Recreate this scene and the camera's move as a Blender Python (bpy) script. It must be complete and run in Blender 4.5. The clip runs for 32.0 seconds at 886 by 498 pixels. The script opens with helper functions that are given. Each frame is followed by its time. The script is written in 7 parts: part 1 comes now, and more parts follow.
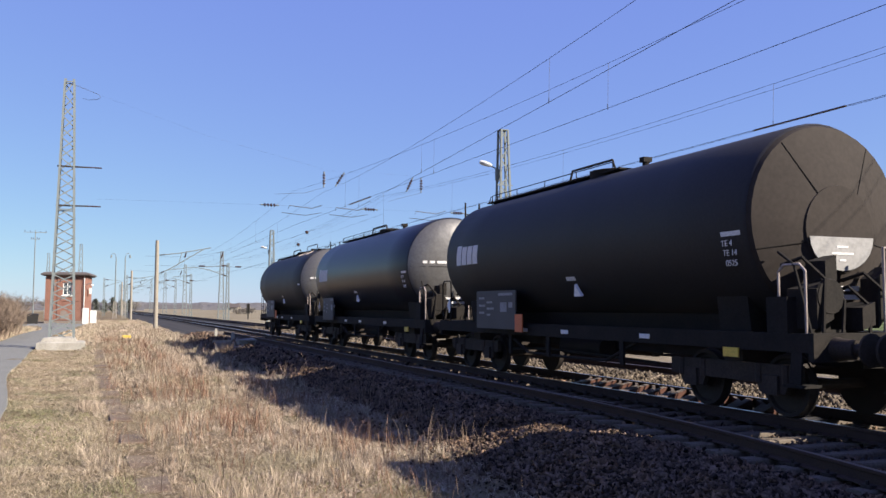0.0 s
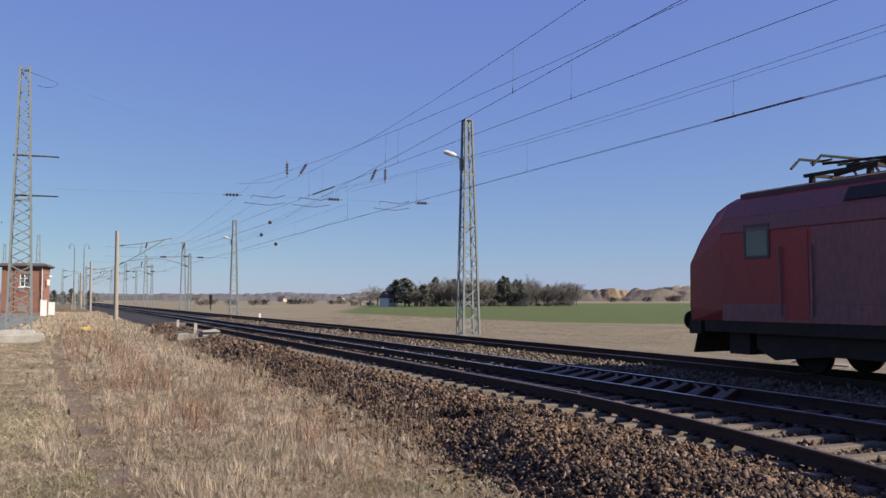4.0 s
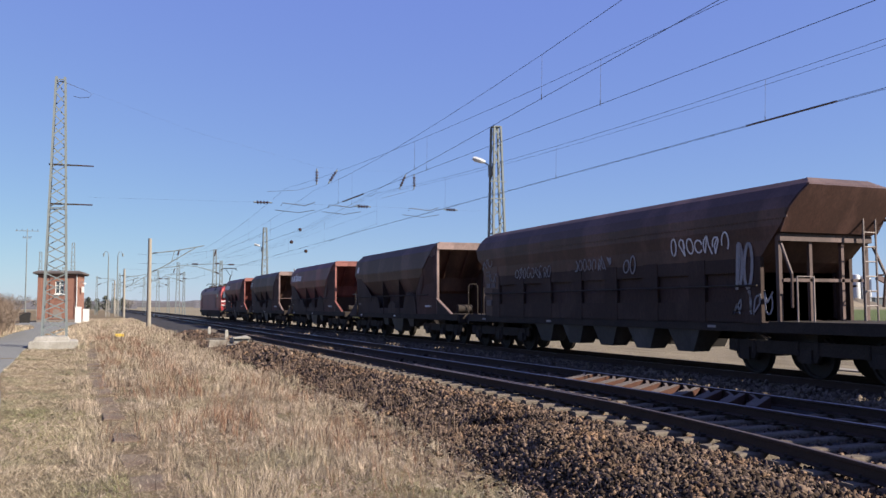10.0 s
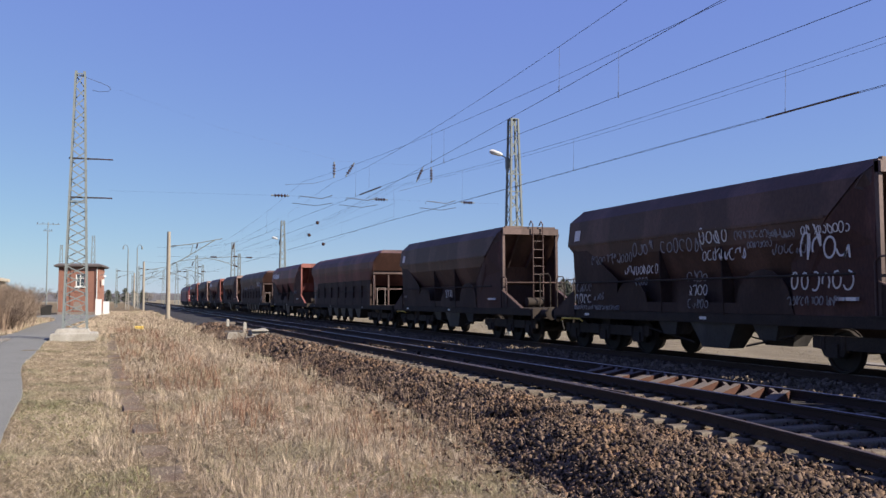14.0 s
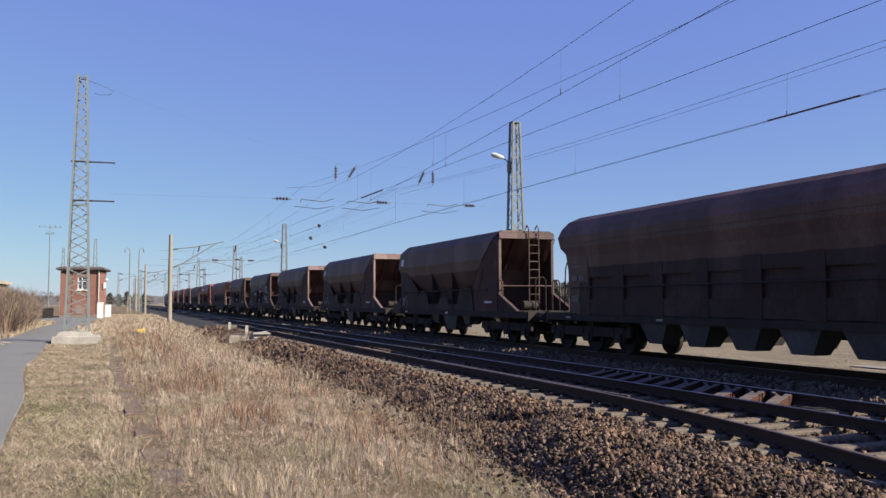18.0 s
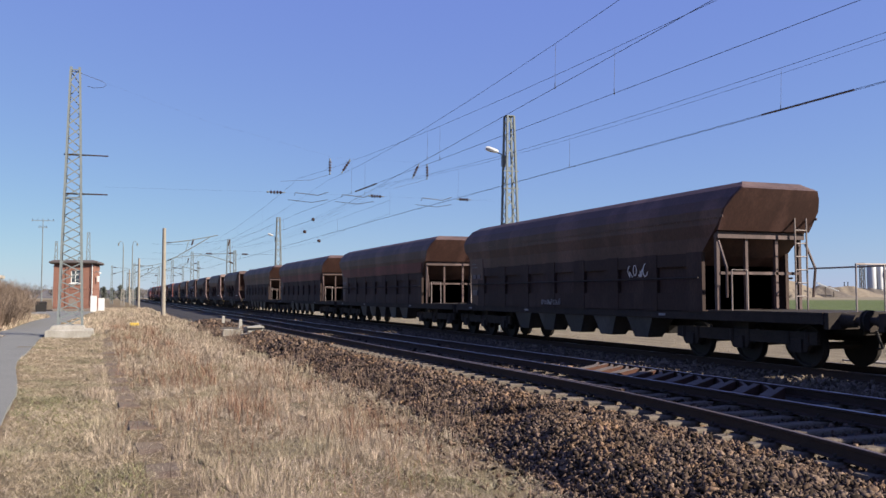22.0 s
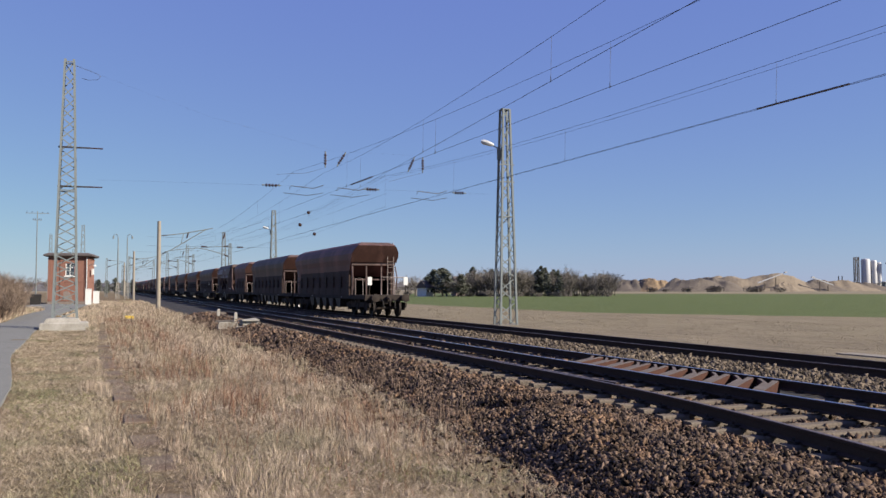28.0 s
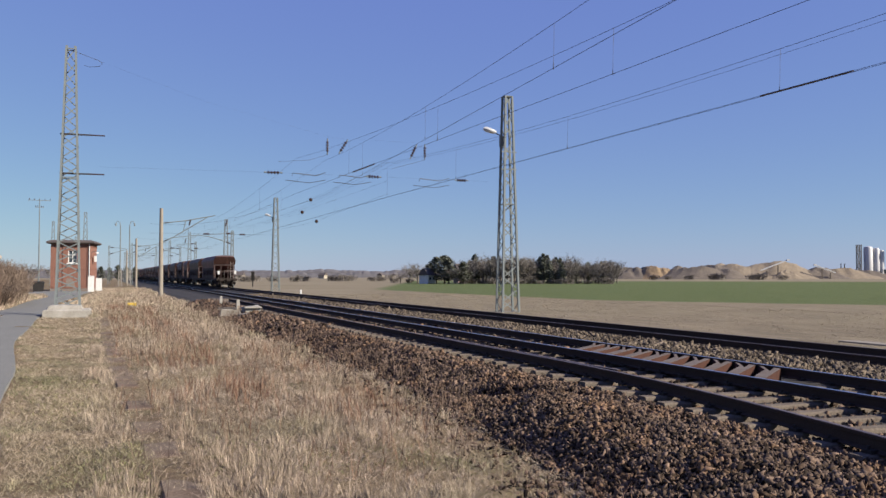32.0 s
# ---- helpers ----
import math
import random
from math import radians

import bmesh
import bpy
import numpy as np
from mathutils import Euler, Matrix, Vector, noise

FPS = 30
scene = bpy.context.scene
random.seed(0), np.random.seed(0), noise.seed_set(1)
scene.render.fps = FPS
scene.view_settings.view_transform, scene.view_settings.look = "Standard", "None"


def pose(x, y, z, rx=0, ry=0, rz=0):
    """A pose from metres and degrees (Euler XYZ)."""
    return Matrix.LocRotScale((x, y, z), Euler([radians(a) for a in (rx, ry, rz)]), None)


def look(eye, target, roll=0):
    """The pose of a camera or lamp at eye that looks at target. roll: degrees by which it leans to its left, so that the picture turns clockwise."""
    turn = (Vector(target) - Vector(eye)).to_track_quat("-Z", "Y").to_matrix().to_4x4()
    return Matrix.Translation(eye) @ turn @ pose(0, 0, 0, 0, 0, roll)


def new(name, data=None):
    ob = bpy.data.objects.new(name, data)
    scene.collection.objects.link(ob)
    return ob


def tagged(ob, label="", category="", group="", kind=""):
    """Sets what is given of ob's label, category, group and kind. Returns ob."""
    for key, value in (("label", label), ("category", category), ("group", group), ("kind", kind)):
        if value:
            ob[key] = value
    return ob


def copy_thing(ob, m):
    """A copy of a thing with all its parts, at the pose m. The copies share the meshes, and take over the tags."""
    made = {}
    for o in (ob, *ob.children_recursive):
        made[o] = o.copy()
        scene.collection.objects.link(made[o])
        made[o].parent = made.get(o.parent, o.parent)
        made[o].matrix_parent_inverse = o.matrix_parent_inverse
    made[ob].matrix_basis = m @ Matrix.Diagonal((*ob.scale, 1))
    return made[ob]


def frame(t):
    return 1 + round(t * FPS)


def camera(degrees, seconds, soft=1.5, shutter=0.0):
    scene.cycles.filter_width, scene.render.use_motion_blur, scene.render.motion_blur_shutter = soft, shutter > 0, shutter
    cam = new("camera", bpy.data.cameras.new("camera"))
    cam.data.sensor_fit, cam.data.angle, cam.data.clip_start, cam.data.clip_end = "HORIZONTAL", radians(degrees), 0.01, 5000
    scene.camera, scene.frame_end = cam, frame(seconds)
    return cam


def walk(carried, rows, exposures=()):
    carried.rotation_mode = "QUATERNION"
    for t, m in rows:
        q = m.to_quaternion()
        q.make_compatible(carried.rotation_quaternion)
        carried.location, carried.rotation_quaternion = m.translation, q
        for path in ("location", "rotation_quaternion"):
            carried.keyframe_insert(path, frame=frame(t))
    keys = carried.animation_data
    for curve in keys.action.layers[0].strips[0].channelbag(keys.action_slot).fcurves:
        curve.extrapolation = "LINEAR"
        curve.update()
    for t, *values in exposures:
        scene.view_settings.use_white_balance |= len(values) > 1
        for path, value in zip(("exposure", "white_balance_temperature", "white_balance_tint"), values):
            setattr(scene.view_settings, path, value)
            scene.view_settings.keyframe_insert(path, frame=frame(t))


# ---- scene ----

EYE = (0.0, 0.0, 1.58)          # above the rail heads, which lie at z = 0
GROUND = -0.55
cam = camera(54.57, 32.0, soft=1.5)
PATH = [  # seconds, tilt, lean, turn
    (0.0, 93.95, -0.09, -21.77),
    (0.5, 94.18, -0.05, -22.04),
    (1.0, 94.07, 0.14, -22.47),
    (1.5, 93.79, 0.23, -22.96),
    (2.0, 93.50, 0.32, -23.25),
    (2.5, 93.44, 0.23, -23.45),
    (3.0, 93.46, 0.27, -23.66),
    (3.5, 93.29, 0.22, -23.82),
    (5.5, 93.38, 0.27, -25.48),
    (6.0, 93.04, 0.28, -25.72),
    (6.5, 92.87, 0.21, -25.51),
    (7.0, 92.69, 0.26, -25.06),
    (7.5, 92.60, 0.33, -24.62),
    (8.0, 92.65, 0.27, -24.16),
    (8.5, 92.72, 0.30, -23.76),
    (9.0, 92.92, 0.23, -23.17),
    (9.5, 93.31, 0.26, -22.67),
    (10.0, 93.73, 0.22, -22.19),
    (10.5, 94.09, 0.23, -21.83),
    (11.0, 94.10, 0.19, -21.53),
    (11.5, 93.97, 0.17, -21.33),
    (12.0, 93.86, 0.22, -21.17),
    (12.5, 93.54, 0.20, -21.01),
    (13.0, 93.33, 0.16, -20.99),
    (13.5, 93.24, 0.16, -21.04),
    (14.0, 93.26, 0.17, -21.05),
    (14.5, 93.24, 0.22, -20.99),
    (16.5, 93.29, 0.24, -20.93),
    (17.0, 93.29, 0.22, -20.95),
    (17.5, 93.36, 0.18, -20.97),
    (18.0, 93.47, 0.15, -20.94),
    (18.5, 93.59, 0.11, -20.90),
    (19.0, 93.66, 0.08, -20.90),
    (19.5, 93.63, 0.08, -20.90),
    (20.0, 93.57, 0.08, -20.95),
    (20.5, 93.48, 0.05, -21.03),
    (21.0, 93.33, 0.08, -21.12),
    (21.5, 93.20, 0.14, -21.26),
    (22.0, 93.05, 0.13, -21.33),
    (22.5, 92.93, 0.07, -21.47),
    (23.0, 92.87, 0.02, -21.54),
    (23.5, 92.78, 0.04, -21.57),
    (24.0, 92.73, 0.02, -21.67),
    (24.5, 92.70, -0.05, -21.78),
    (25.0, 92.67, -0.07, -21.84),
    (25.5, 92.68, 0.01, -21.82),
    (27.5, 92.71, 0.05, -21.68),
    (28.0, 92.61, 0.05, -21.64),
    (28.5, 92.44, 0.08, -21.61),
    (29.0, 92.32, 0.08, -21.60),
    (29.5, 92.20, 0.11, -21.57),
    (30.0, 92.10, 0.06, -21.54),
    (30.5, 92.02, -0.01, -21.51),
    (31.0, 91.93, -0.07, -21.51),
    (31.5, 91.84, 0.00, -21.50),
    (32.0, 91.77, -0.00, -21.50),
]
EXPOSURE = [(0.0, 1.36), (1.5, 1.32), (2.5, 1.00), (3.5, 0.92), (5.5, 1.17), (7.5, 1.28), (9.0, 1.27), (11.0, 1.13), (25.0, 1.15), (27.5, 0.95), (32.0, 0.92)]
walk(cam, [(t, pose(*EYE, rx, ry, rz)) for t, rx, ry, rz in PATH], EXPOSURE)

# ---- world and sun ----
SUN_ELEV, SUN_AZ = 31.8, 41.2   # height over the horizon; turn back from square to the line
sun_dir = Vector((math.cos(radians(SUN_AZ)) * math.cos(radians(SUN_ELEV)), -math.sin(radians(SUN_AZ)) * math.cos(radians(SUN_ELEV)), math.sin(radians(SUN_ELEV))))
world = bpy.data.worlds.new("sky")
scene.world = world
world.use_nodes = True
wn = world.node_tree
sky = wn.nodes.new("ShaderNodeTexSky")
sky.sky_type, sky.sun_disc = "NISHITA", False
sky.sun_elevation = radians(SUN_ELEV)
sky.sun_rotation = math.atan2(sun_dir.x, sun_dir.y)
sky.altitude, sky.air_density, sky.dust_density, sky.ozone_density = 100, 1.0, 0.1, 4.0
bg = wn.nodes["Background"]
bg.inputs["Strength"].default_value = 0.05
tone = wn.nodes.new("ShaderNodeVectorMath")   # hazy spring blue over the clear-sky model
tone.operation = "MULTIPLY_ADD"
tone.inputs[1].default_value = (0.50, 0.60, 0.22)
tone.inputs[2].default_value = (1.05, 1.22, 5.4)
wn.links.new(sky.outputs[0], tone.inputs[0])
wn.links.new(tone.outputs[0], bg.inputs["Color"])
lamp = bpy.data.lights.new("sun", "SUN")
lamp.energy, lamp.angle, lamp.color = 5.0, radians(0.55), (1.0, 0.91, 0.79)
sun = new("sun", lamp)
sun.matrix_world = look(sun_dir * 60, (0, 0, 0))

# ---- materials ----
def mat(name, base, rough=0.7, metal=0.0, second=None, scale=3.0, amount=0.5, grain=0.25, grain_scale=60.0, bump=0.0, bump_scale=40.0, island=0.0, spec=0.5, stretch=None, third=None, third_scale=0.5):
    """A surface with stains at one scale and grain at another; island: how much loose pieces differ."""
    m = bpy.data.materials.new(name)
    m.use_nodes = True
    nt = m.node_tree
    n, l = nt.nodes, nt.links
    b = n["Principled BSDF"]
    b.inputs["Roughness"].default_value, b.inputs["Metallic"].default_value = rough, metal
    b.inputs["Specular IOR Level"].default_value = spec
    co = n.new("ShaderNodeTexCoord")
    src = co.outputs["Object"]
    if stretch:
        mp = n.new("ShaderNodeMapping")
        mp.inputs["Scale"].default_value = stretch
        l.new(src, mp.inputs[0])
        src = mp.outputs[0]
    big = n.new("ShaderNodeTexNoise")
    big.inputs["Scale"].default_value, big.inputs["Detail"].default_value, big.inputs["Roughness"].default_value = scale, 6, 0.6
    l.new(src, big.inputs["Vector"])
    ramp = n.new("ShaderNodeMapRange")
    ramp.inputs["From Min"].default_value, ramp.inputs["From Max"].default_value = 0.5 - 0.25, 0.5 + 0.25
    l.new(big.outputs["Fac"], ramp.inputs["Value"])
    amt = n.new("ShaderNodeMath")
    amt.operation = "MULTIPLY"
    amt.inputs[1].default_value = amount
    l.new(ramp.outputs[0], amt.inputs[0])
    mix = n.new("ShaderNodeMix")
    mix.data_type = "RGBA"
    mix.inputs["A"].default_value = (*base, 1)
    mix.inputs["B"].default_value = (*(second or [c * 0.6 for c in base]), 1)
    l.new(amt.outputs[0], mix.inputs["Factor"])
    hue = mix.outputs["Result"]
    if third:
        pn = n.new("ShaderNodeTexNoise")
        pn.inputs["Scale"].default_value, pn.inputs["Detail"].default_value = third_scale, 5
        l.new(src, pn.inputs["Vector"])
        pr = n.new("ShaderNodeMapRange")
        pr.inputs["From Min"].default_value, pr.inputs["From Max"].default_value = 0.48, 0.64
        l.new(pn.outputs["Fac"], pr.inputs["Value"])
        mx = n.new("ShaderNodeMix")
        mx.data_type = "RGBA"
        mx.inputs["B"].default_value = (*third, 1)
        l.new(pr.outputs[0], mx.inputs["Factor"])
        l.new(hue, mx.inputs["A"])
        hue = mx.outputs["Result"]
    fine = n.new("ShaderNodeTexNoise")
    fine.inputs["Scale"].default_value, fine.inputs["Detail"].default_value = grain_scale, 4
    l.new(src, fine.inputs["Vector"])
    fr = n.new("ShaderNodeMapRange")
    fr.inputs["From Min"].default_value, fr.inputs["From Max"].default_value = 0.3, 0.7
    fr.inputs["To Min"].default_value, fr.inputs["To Max"].default_value = 1 - grain, 1 + grain
    l.new(fine.outputs["Fac"], fr.inputs["Value"])
    value = fr.outputs[0]
    if island:
        geo = n.new("ShaderNodeNewGeometry")
        ir = n.new("ShaderNodeMapRange")
        ir.inputs["To Min"].default_value, ir.inputs["To Max"].default_value = 1 - island, 1 + island
        l.new(geo.outputs["Random Per Island"], ir.inputs["Value"])
        mu = n.new("ShaderNodeMath")
        mu.operation = "MULTIPLY"
        l.new(value, mu.inputs[0]), l.new(ir.outputs[0], mu.inputs[1])
        value = mu.outputs[0]
    sc = n.new("ShaderNodeVectorMath")
    sc.operation = "SCALE"
    l.new(hue, sc.inputs[0]), l.new(value, sc.inputs["Scale"])
    l.new(sc.outputs[0], b.inputs["Base Color"])
    if bump:
        bn = n.new("ShaderNodeTexNoise")
        bn.inputs["Scale"].default_value, bn.inputs["Detail"].default_value = bump_scale, 5
        l.new(src, bn.inputs["Vector"])
        bp = n.new("ShaderNodeBump")
        bp.inputs["Strength"].default_value, bp.inputs["Distance"].default_value = bump, 0.02
        l.new(bn.outputs["Fac"], bp.inputs["Height"])
        l.new(bp.outputs[0], b.inputs["Normal"])
    return m


M_RAILSIDE = mat("rusty_rail", (0.035, 0.023, 0.018), 0.9, 0.0, (0.06, 0.036, 0.024), 5, 0.6, spec=0.2)
M_RAILTOP = mat("polished_rail", (0.50, 0.49, 0.50), 0.28, 1.0, (0.36, 0.33, 0.32), 8, 0.6, 0.1)
M_RAILDULL = mat("rust_filmed_rail", (0.16, 0.125, 0.105), 0.5, 0.6, (0.10, 0.07, 0.055), 8, 0.7, 0.15)
M_SLEEPER = mat("concrete_sleeper", (0.143, 0.119, 0.0935), 0.95, 0, (0.084, 0.0648, 0.0502), 2.5, 0.8, 0.25, 30, 0.4, 50, spec=0.1)
M_RUST = mat("rust_steel", (0.128, 0.108, 0.095), 0.9, 0, (0.0723, 0.0522, 0.0437), 4, 0.7, 0.25, 40, 0.3, 60, spec=0.15)
M_STONE = mat("ballast_stone", (0.115, 0.08, 0.0577), 0.95, 0, (0.0371, 0.027, 0.0218), 1.1, 0.8, 0.3, 60, island=0.95, spec=0.15, third=(0.108, 0.0679, 0.0428), third_scale=1.7)
M_STONE_PALE = mat("pale_ballast_stone", (0.122, 0.0969, 0.0714), 0.95, 0, (0.0612, 0.0474, 0.0357), 1.0, 0.8, 0.3, 60, island=0.6, spec=0.15)
M_LID = mat("mossy_trough_lid", (0.15, 0.123, 0.093), 0.95, 0, (0.114, 0.072, 0.048), 1.3, 0.8, 0.3, 30, 0.5, 30, spec=0.1)
# bed nearly black: its colour holds the shade in the gaps between stones
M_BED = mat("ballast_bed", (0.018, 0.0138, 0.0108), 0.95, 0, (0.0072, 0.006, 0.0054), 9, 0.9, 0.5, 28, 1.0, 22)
M_BLADE = mat("dry_grass", (0.379, 0.312, 0.231), 0.9, 0, (0.259, 0.194, 0.144), 0.9, 0.9, 0.25, 3.5, island=0.5, spec=0.15, third=(0.259, 0.222, 0.15), third_scale=0.45)
M_LAWN = mat("short_mossy_grass", (0.331, 0.274, 0.191), 0.9, 0, (0.285, 0.225, 0.163), 0.8, 0.9, 0.25, 4, island=0.5, spec=0.15, third=(0.21, 0.19, 0.115), third_scale=0.7)
M_STUBBLE = mat("bleached_stubble", (0.25, 0.21, 0.15), 0.9, 0, (0.18, 0.15, 0.105), 0.5, 0.8, 0.2, 3, island=0.35, spec=0.1)
M_BLADE2 = mat("green_grass", (0.13, 0.143, 0.052), 0.9, 0, (0.234, 0.208, 0.104), 0.6, 0.8, 0.2, 9, island=0.4, spec=0.2)
M_WEED = mat("dead_weed", (0.195, 0.14, 0.101), 0.9, 0, (0.124, 0.0878, 0.065), 2, 0.7, 0.2, 20, island=0.4, spec=0.2)
M_WEED_RED = mat("russet_weed", (0.211, 0.124, 0.0817), 0.9, 0, (0.142, 0.0843, 0.058), 2, 0.7, 0.2, 20, island=0.35, spec=0.15)
M_ASPHALT = mat("path_asphalt", (0.159, 0.159, 0.147), 0.95, 0, (0.123, 0.123, 0.114), 0.8, 0.6, 0.25, 80, 0.3, 90, spec=0.12)
M_CONCRETE = mat("old_concrete", (0.248, 0.223, 0.186), 0.95, 0, (0.149, 0.13, 0.108), 2.0, 0.8, 0.25, 35, 0.4, 40, spec=0.1)
M_MAST = mat("green_grey_mast_paint", (0.13, 0.15, 0.15), 0.7, 0.0, (0.17, 0.185, 0.18), 3, 0.7, 0.2, 40, spec=0.25)
M_POLE = mat("pole_concrete", (0.248, 0.217, 0.174), 0.9, 0, (0.186, 0.161, 0.124), 2, 0.6)
M_WIRE = mat("wire", (0.045, 0.045, 0.05), 0.6, 0.3, None, 3, 0.3)
M_INSUL = mat("brown_insulator", (0.05, 0.03, 0.025), 0.25, 0, None, 3, 0.3)
M_LAMP = mat("lamp_housing", (0.496, 0.496, 0.48), 0.5, 0, None, 3, 0.3)
M_WHITE = mat("white_paint", (0.585, 0.585, 0.562), 0.7, 0, (0.45, 0.435, 0.39), 3, 0.5)
M_YELLOW = mat("yellow_paint", (0.62, 0.42, 0.06), 0.6, 0, None, 3, 0.3)
M_BRICK = mat("brick_red", (0.224, 0.112, 0.0816), 0.9, 0, (0.17, 0.0884, 0.068), 1.4, 0.8, 0.2, 25, spec=0.15)
M_MORTAR = mat("mortar", (0.198, 0.162, 0.138), 0.95, 0, None, 2, 0.4)
M_ROOF = mat("dark_roof", (0.085, 0.07, 0.065), 0.9, 0, None, 2, 0.5)
M_GLASS = mat("window_glass", (0.05, 0.06, 0.07), 0.06, 0, None, 1, 0.2, 0.0)
M_BLACK = mat("black_steel", (0.018, 0.017, 0.017), 0.7, 0, (0.03, 0.026, 0.022), 2.2, 0.8, 0.2, 25, spec=0.25)
M_UNDER = mat("dirty_underframe", (0.0224, 0.0184, 0.016), 0.85, 0, (0.0464, 0.0344, 0.0272), 2.5, 0.8, 0.25, 30, spec=0.2)
M_WHEEL = mat("wheel_steel", (0.0225, 0.0195, 0.0173), 0.8, 0.0, (0.0375, 0.027, 0.0225), 6, 0.6, spec=0.2)


# ---- mesh helpers ----
def box(bm, lo, hi):
    x0, y0, z0 = lo
    x1, y1, z1 = hi
    v = [bm.verts.new(p) for p in ((x0, y0, z0), (x1, y0, z0), (x1, y1, z0), (x0, y1, z0), (x0, y0, z1), (x1, y0, z1), (x1, y1, z1), (x0, y1, z1))]
    for f in ((0, 3, 2, 1), (4, 5, 6, 7), (0, 1, 5, 4), (1, 2, 6, 5), (2, 3, 7, 6), (3, 0, 4, 7)):
        bm.faces.new([v[i] for i in f])
    return bm


def loft(bm, rings, cap=True, closed=True):
    """Skins equal rings of points."""
    vs = [[bm.verts.new(p) for p in r] for r in rings]
    k = len(rings[0])
    for a, b in zip(vs, vs[1:]):
        for i in range(k if closed else k - 1):
            j = (i + 1) % k
            bm.faces.new((a[i], a[j], b[j], b[i]))
    if cap:
        bm.faces.new(list(reversed(vs[0])))
        bm.faces.new(vs[-1])
    return bm


def ring(c, axis, r, n=12, r2=None):
    """A circle round c, square to axis."""
    axis = Vector(axis).normalized()
    a = axis.orthogonal().normalized() if abs(axis.z) < 0.99 else Vector((1, 0, 0))
    b = axis.cross(a)
    c = Vector(c)
    return [c + a * math.cos(2 * math.pi * i / n) * r + b * math.sin(2 * math.pi * i / n) * (r2 or r) for i in range(n)]


def tube(bm, p, q, r, n=8, r2=None):
    p, q = Vector(p), Vector(q)
    return loft(bm, [ring(p, q - p, r, n), ring(q, q - p, r2 or r, n)])


def pipe(bm, pts, r, n=6):
    """One continuous bent tube through the points."""
    pts = [Vector(p) for p in pts]
    rings, side = [], None
    for i, p in enumerate(pts):
        t = (pts[min(i + 1, len(pts) - 1)] - pts[max(i - 1, 0)]).normalized()
        s = side - t * side.dot(t) if side else t.orthogonal()
        side = s.normalized() if s.length > 1e-4 else t.orthogonal().normalized()
        u = t.cross(side)
        rings.append([p + (side * math.cos(2 * math.pi * k / n) + u * math.sin(2 * math.pi * k / n)) * r for k in range(n)])
    return loft(bm, rings)


def bar(bm, p, q, w, d, up=(0, 0, 1)):
    """A square beam from p to q: w across, d along up."""
    p, q = Vector(p), Vector(q)
    t = (q - p).normalized()
    s = t.cross(Vector(up))
    s = s.normalized() if s.length > 1e-4 else Vector((1, 0, 0))
    u = s.cross(t)
    o = [(-w / 2, -d / 2), (w / 2, -d / 2), (w / 2, d / 2), (-w / 2, d / 2)]
    return loft(bm, [[p + s * a + u * b for a, b in o], [q + s * a + u * b for a, b in o]])


def plate(bm, pts, t, way):
    """A flat outline made t thick along way."""
    w = Vector(way).normalized() * t
    return loft(bm, [[Vector(p) for p in pts], [Vector(p) + w for p in pts]])


def B():
    return bmesh.new()


def part(name, bm, material, parent=None, label="", smooth=False):
    me = bpy.data.meshes.new(name)
    bmesh.ops.recalc_face_normals(bm, faces=bm.faces)
    bm.to_mesh(me)
    bm.free()
    me.materials.append(material)
    if smooth:
        me.polygons.foreach_set("use_smooth", [True] * len(me.polygons))
        me.set_sharp_from_angle(angle=radians(38))
    ob = new(name, me)
    if parent:
        ob.parent = parent
    if label:
        tagged(ob, label)
    return ob


def thing(name, m, label, category, group="", kind=""):
    ob = new(name)
    ob.matrix_world = m
    ob.empty_display_size = 0.2
    return tagged(ob, label, category, group, kind)


def soup(name, verts, faces, material, kind="stuff", label="", category=""):
    me = bpy.data.meshes.new(name)
    me.from_pydata([tuple(v) for v in verts], [], [tuple(f) for f in faces])
    me.materials.append(material)
    return tagged(new(name, me), label, category, "", kind)


def fast_mesh(name, verts, loops, size, material):
    """A mesh from arrays: faces of one size."""
    me = bpy.data.meshes.new(name)
    nf = len(loops) // size
    me.vertices.add(len(verts))
    me.vertices.foreach_set("co", np.asarray(verts, dtype=np.float32).ravel())
    me.loops.add(len(loops))
    me.loops.foreach_set("vertex_index", np.asarray(loops, dtype=np.int32))
    me.polygons.add(nf)
    me.polygons.foreach_set("loop_start", np.arange(0, len(loops), size, dtype=np.int32))
    me.update(calc_edges=True)
    me.validate()
    me.materials.append(material)
    return new(name, me)

# ---- ground ----
def smooth01(a, b, x):
    t = min(1.0, max(0.0, (x - a) / (b - a)))
    return t * t * (3 - 2 * t)


FOOT = [(-60, 3.6), (4, 3.9), (7.5, 4.55), (9.0, 4.85), (10.8, 4.97), (12.6, 5.1), (15.5, 5.45), (20, 5.6), (30, 5.5), (60, 5.3), (480, 5.3)]


def foot_x(y):
    """Where the ballast meets the grass; a spilled heap widens it beside the camera."""
    for (a, xa), (b, xb) in zip(FOOT, FOOT[1:]):
        if y <= b:
            return xa + (xb - xa) * max(0.0, y - a) / (b - a)
    return FOOT[-1][1]


def ground_z(x, y):
    """Height of the earth: a low verge, a shallow dip before the ballast, flat fields."""
    z = GROUND
    if -12 < x < 20 and -40 < y < 140:
        z += 0.05 * noise.noise(Vector((x * 0.5, y * 0.5, 0))) + 0.03 * noise.noise(Vector((x * 1.7, y * 1.7, 3)))
        z += 0.10 * smooth01(-1.0, -4.0, x) - 0.10 * math.exp(-((x - foot_x(y) + 0.5) / 0.7) ** 2)
    return z


def spread(a, b, n):
    return [a + (b - a) * i / n for i in range(n)]


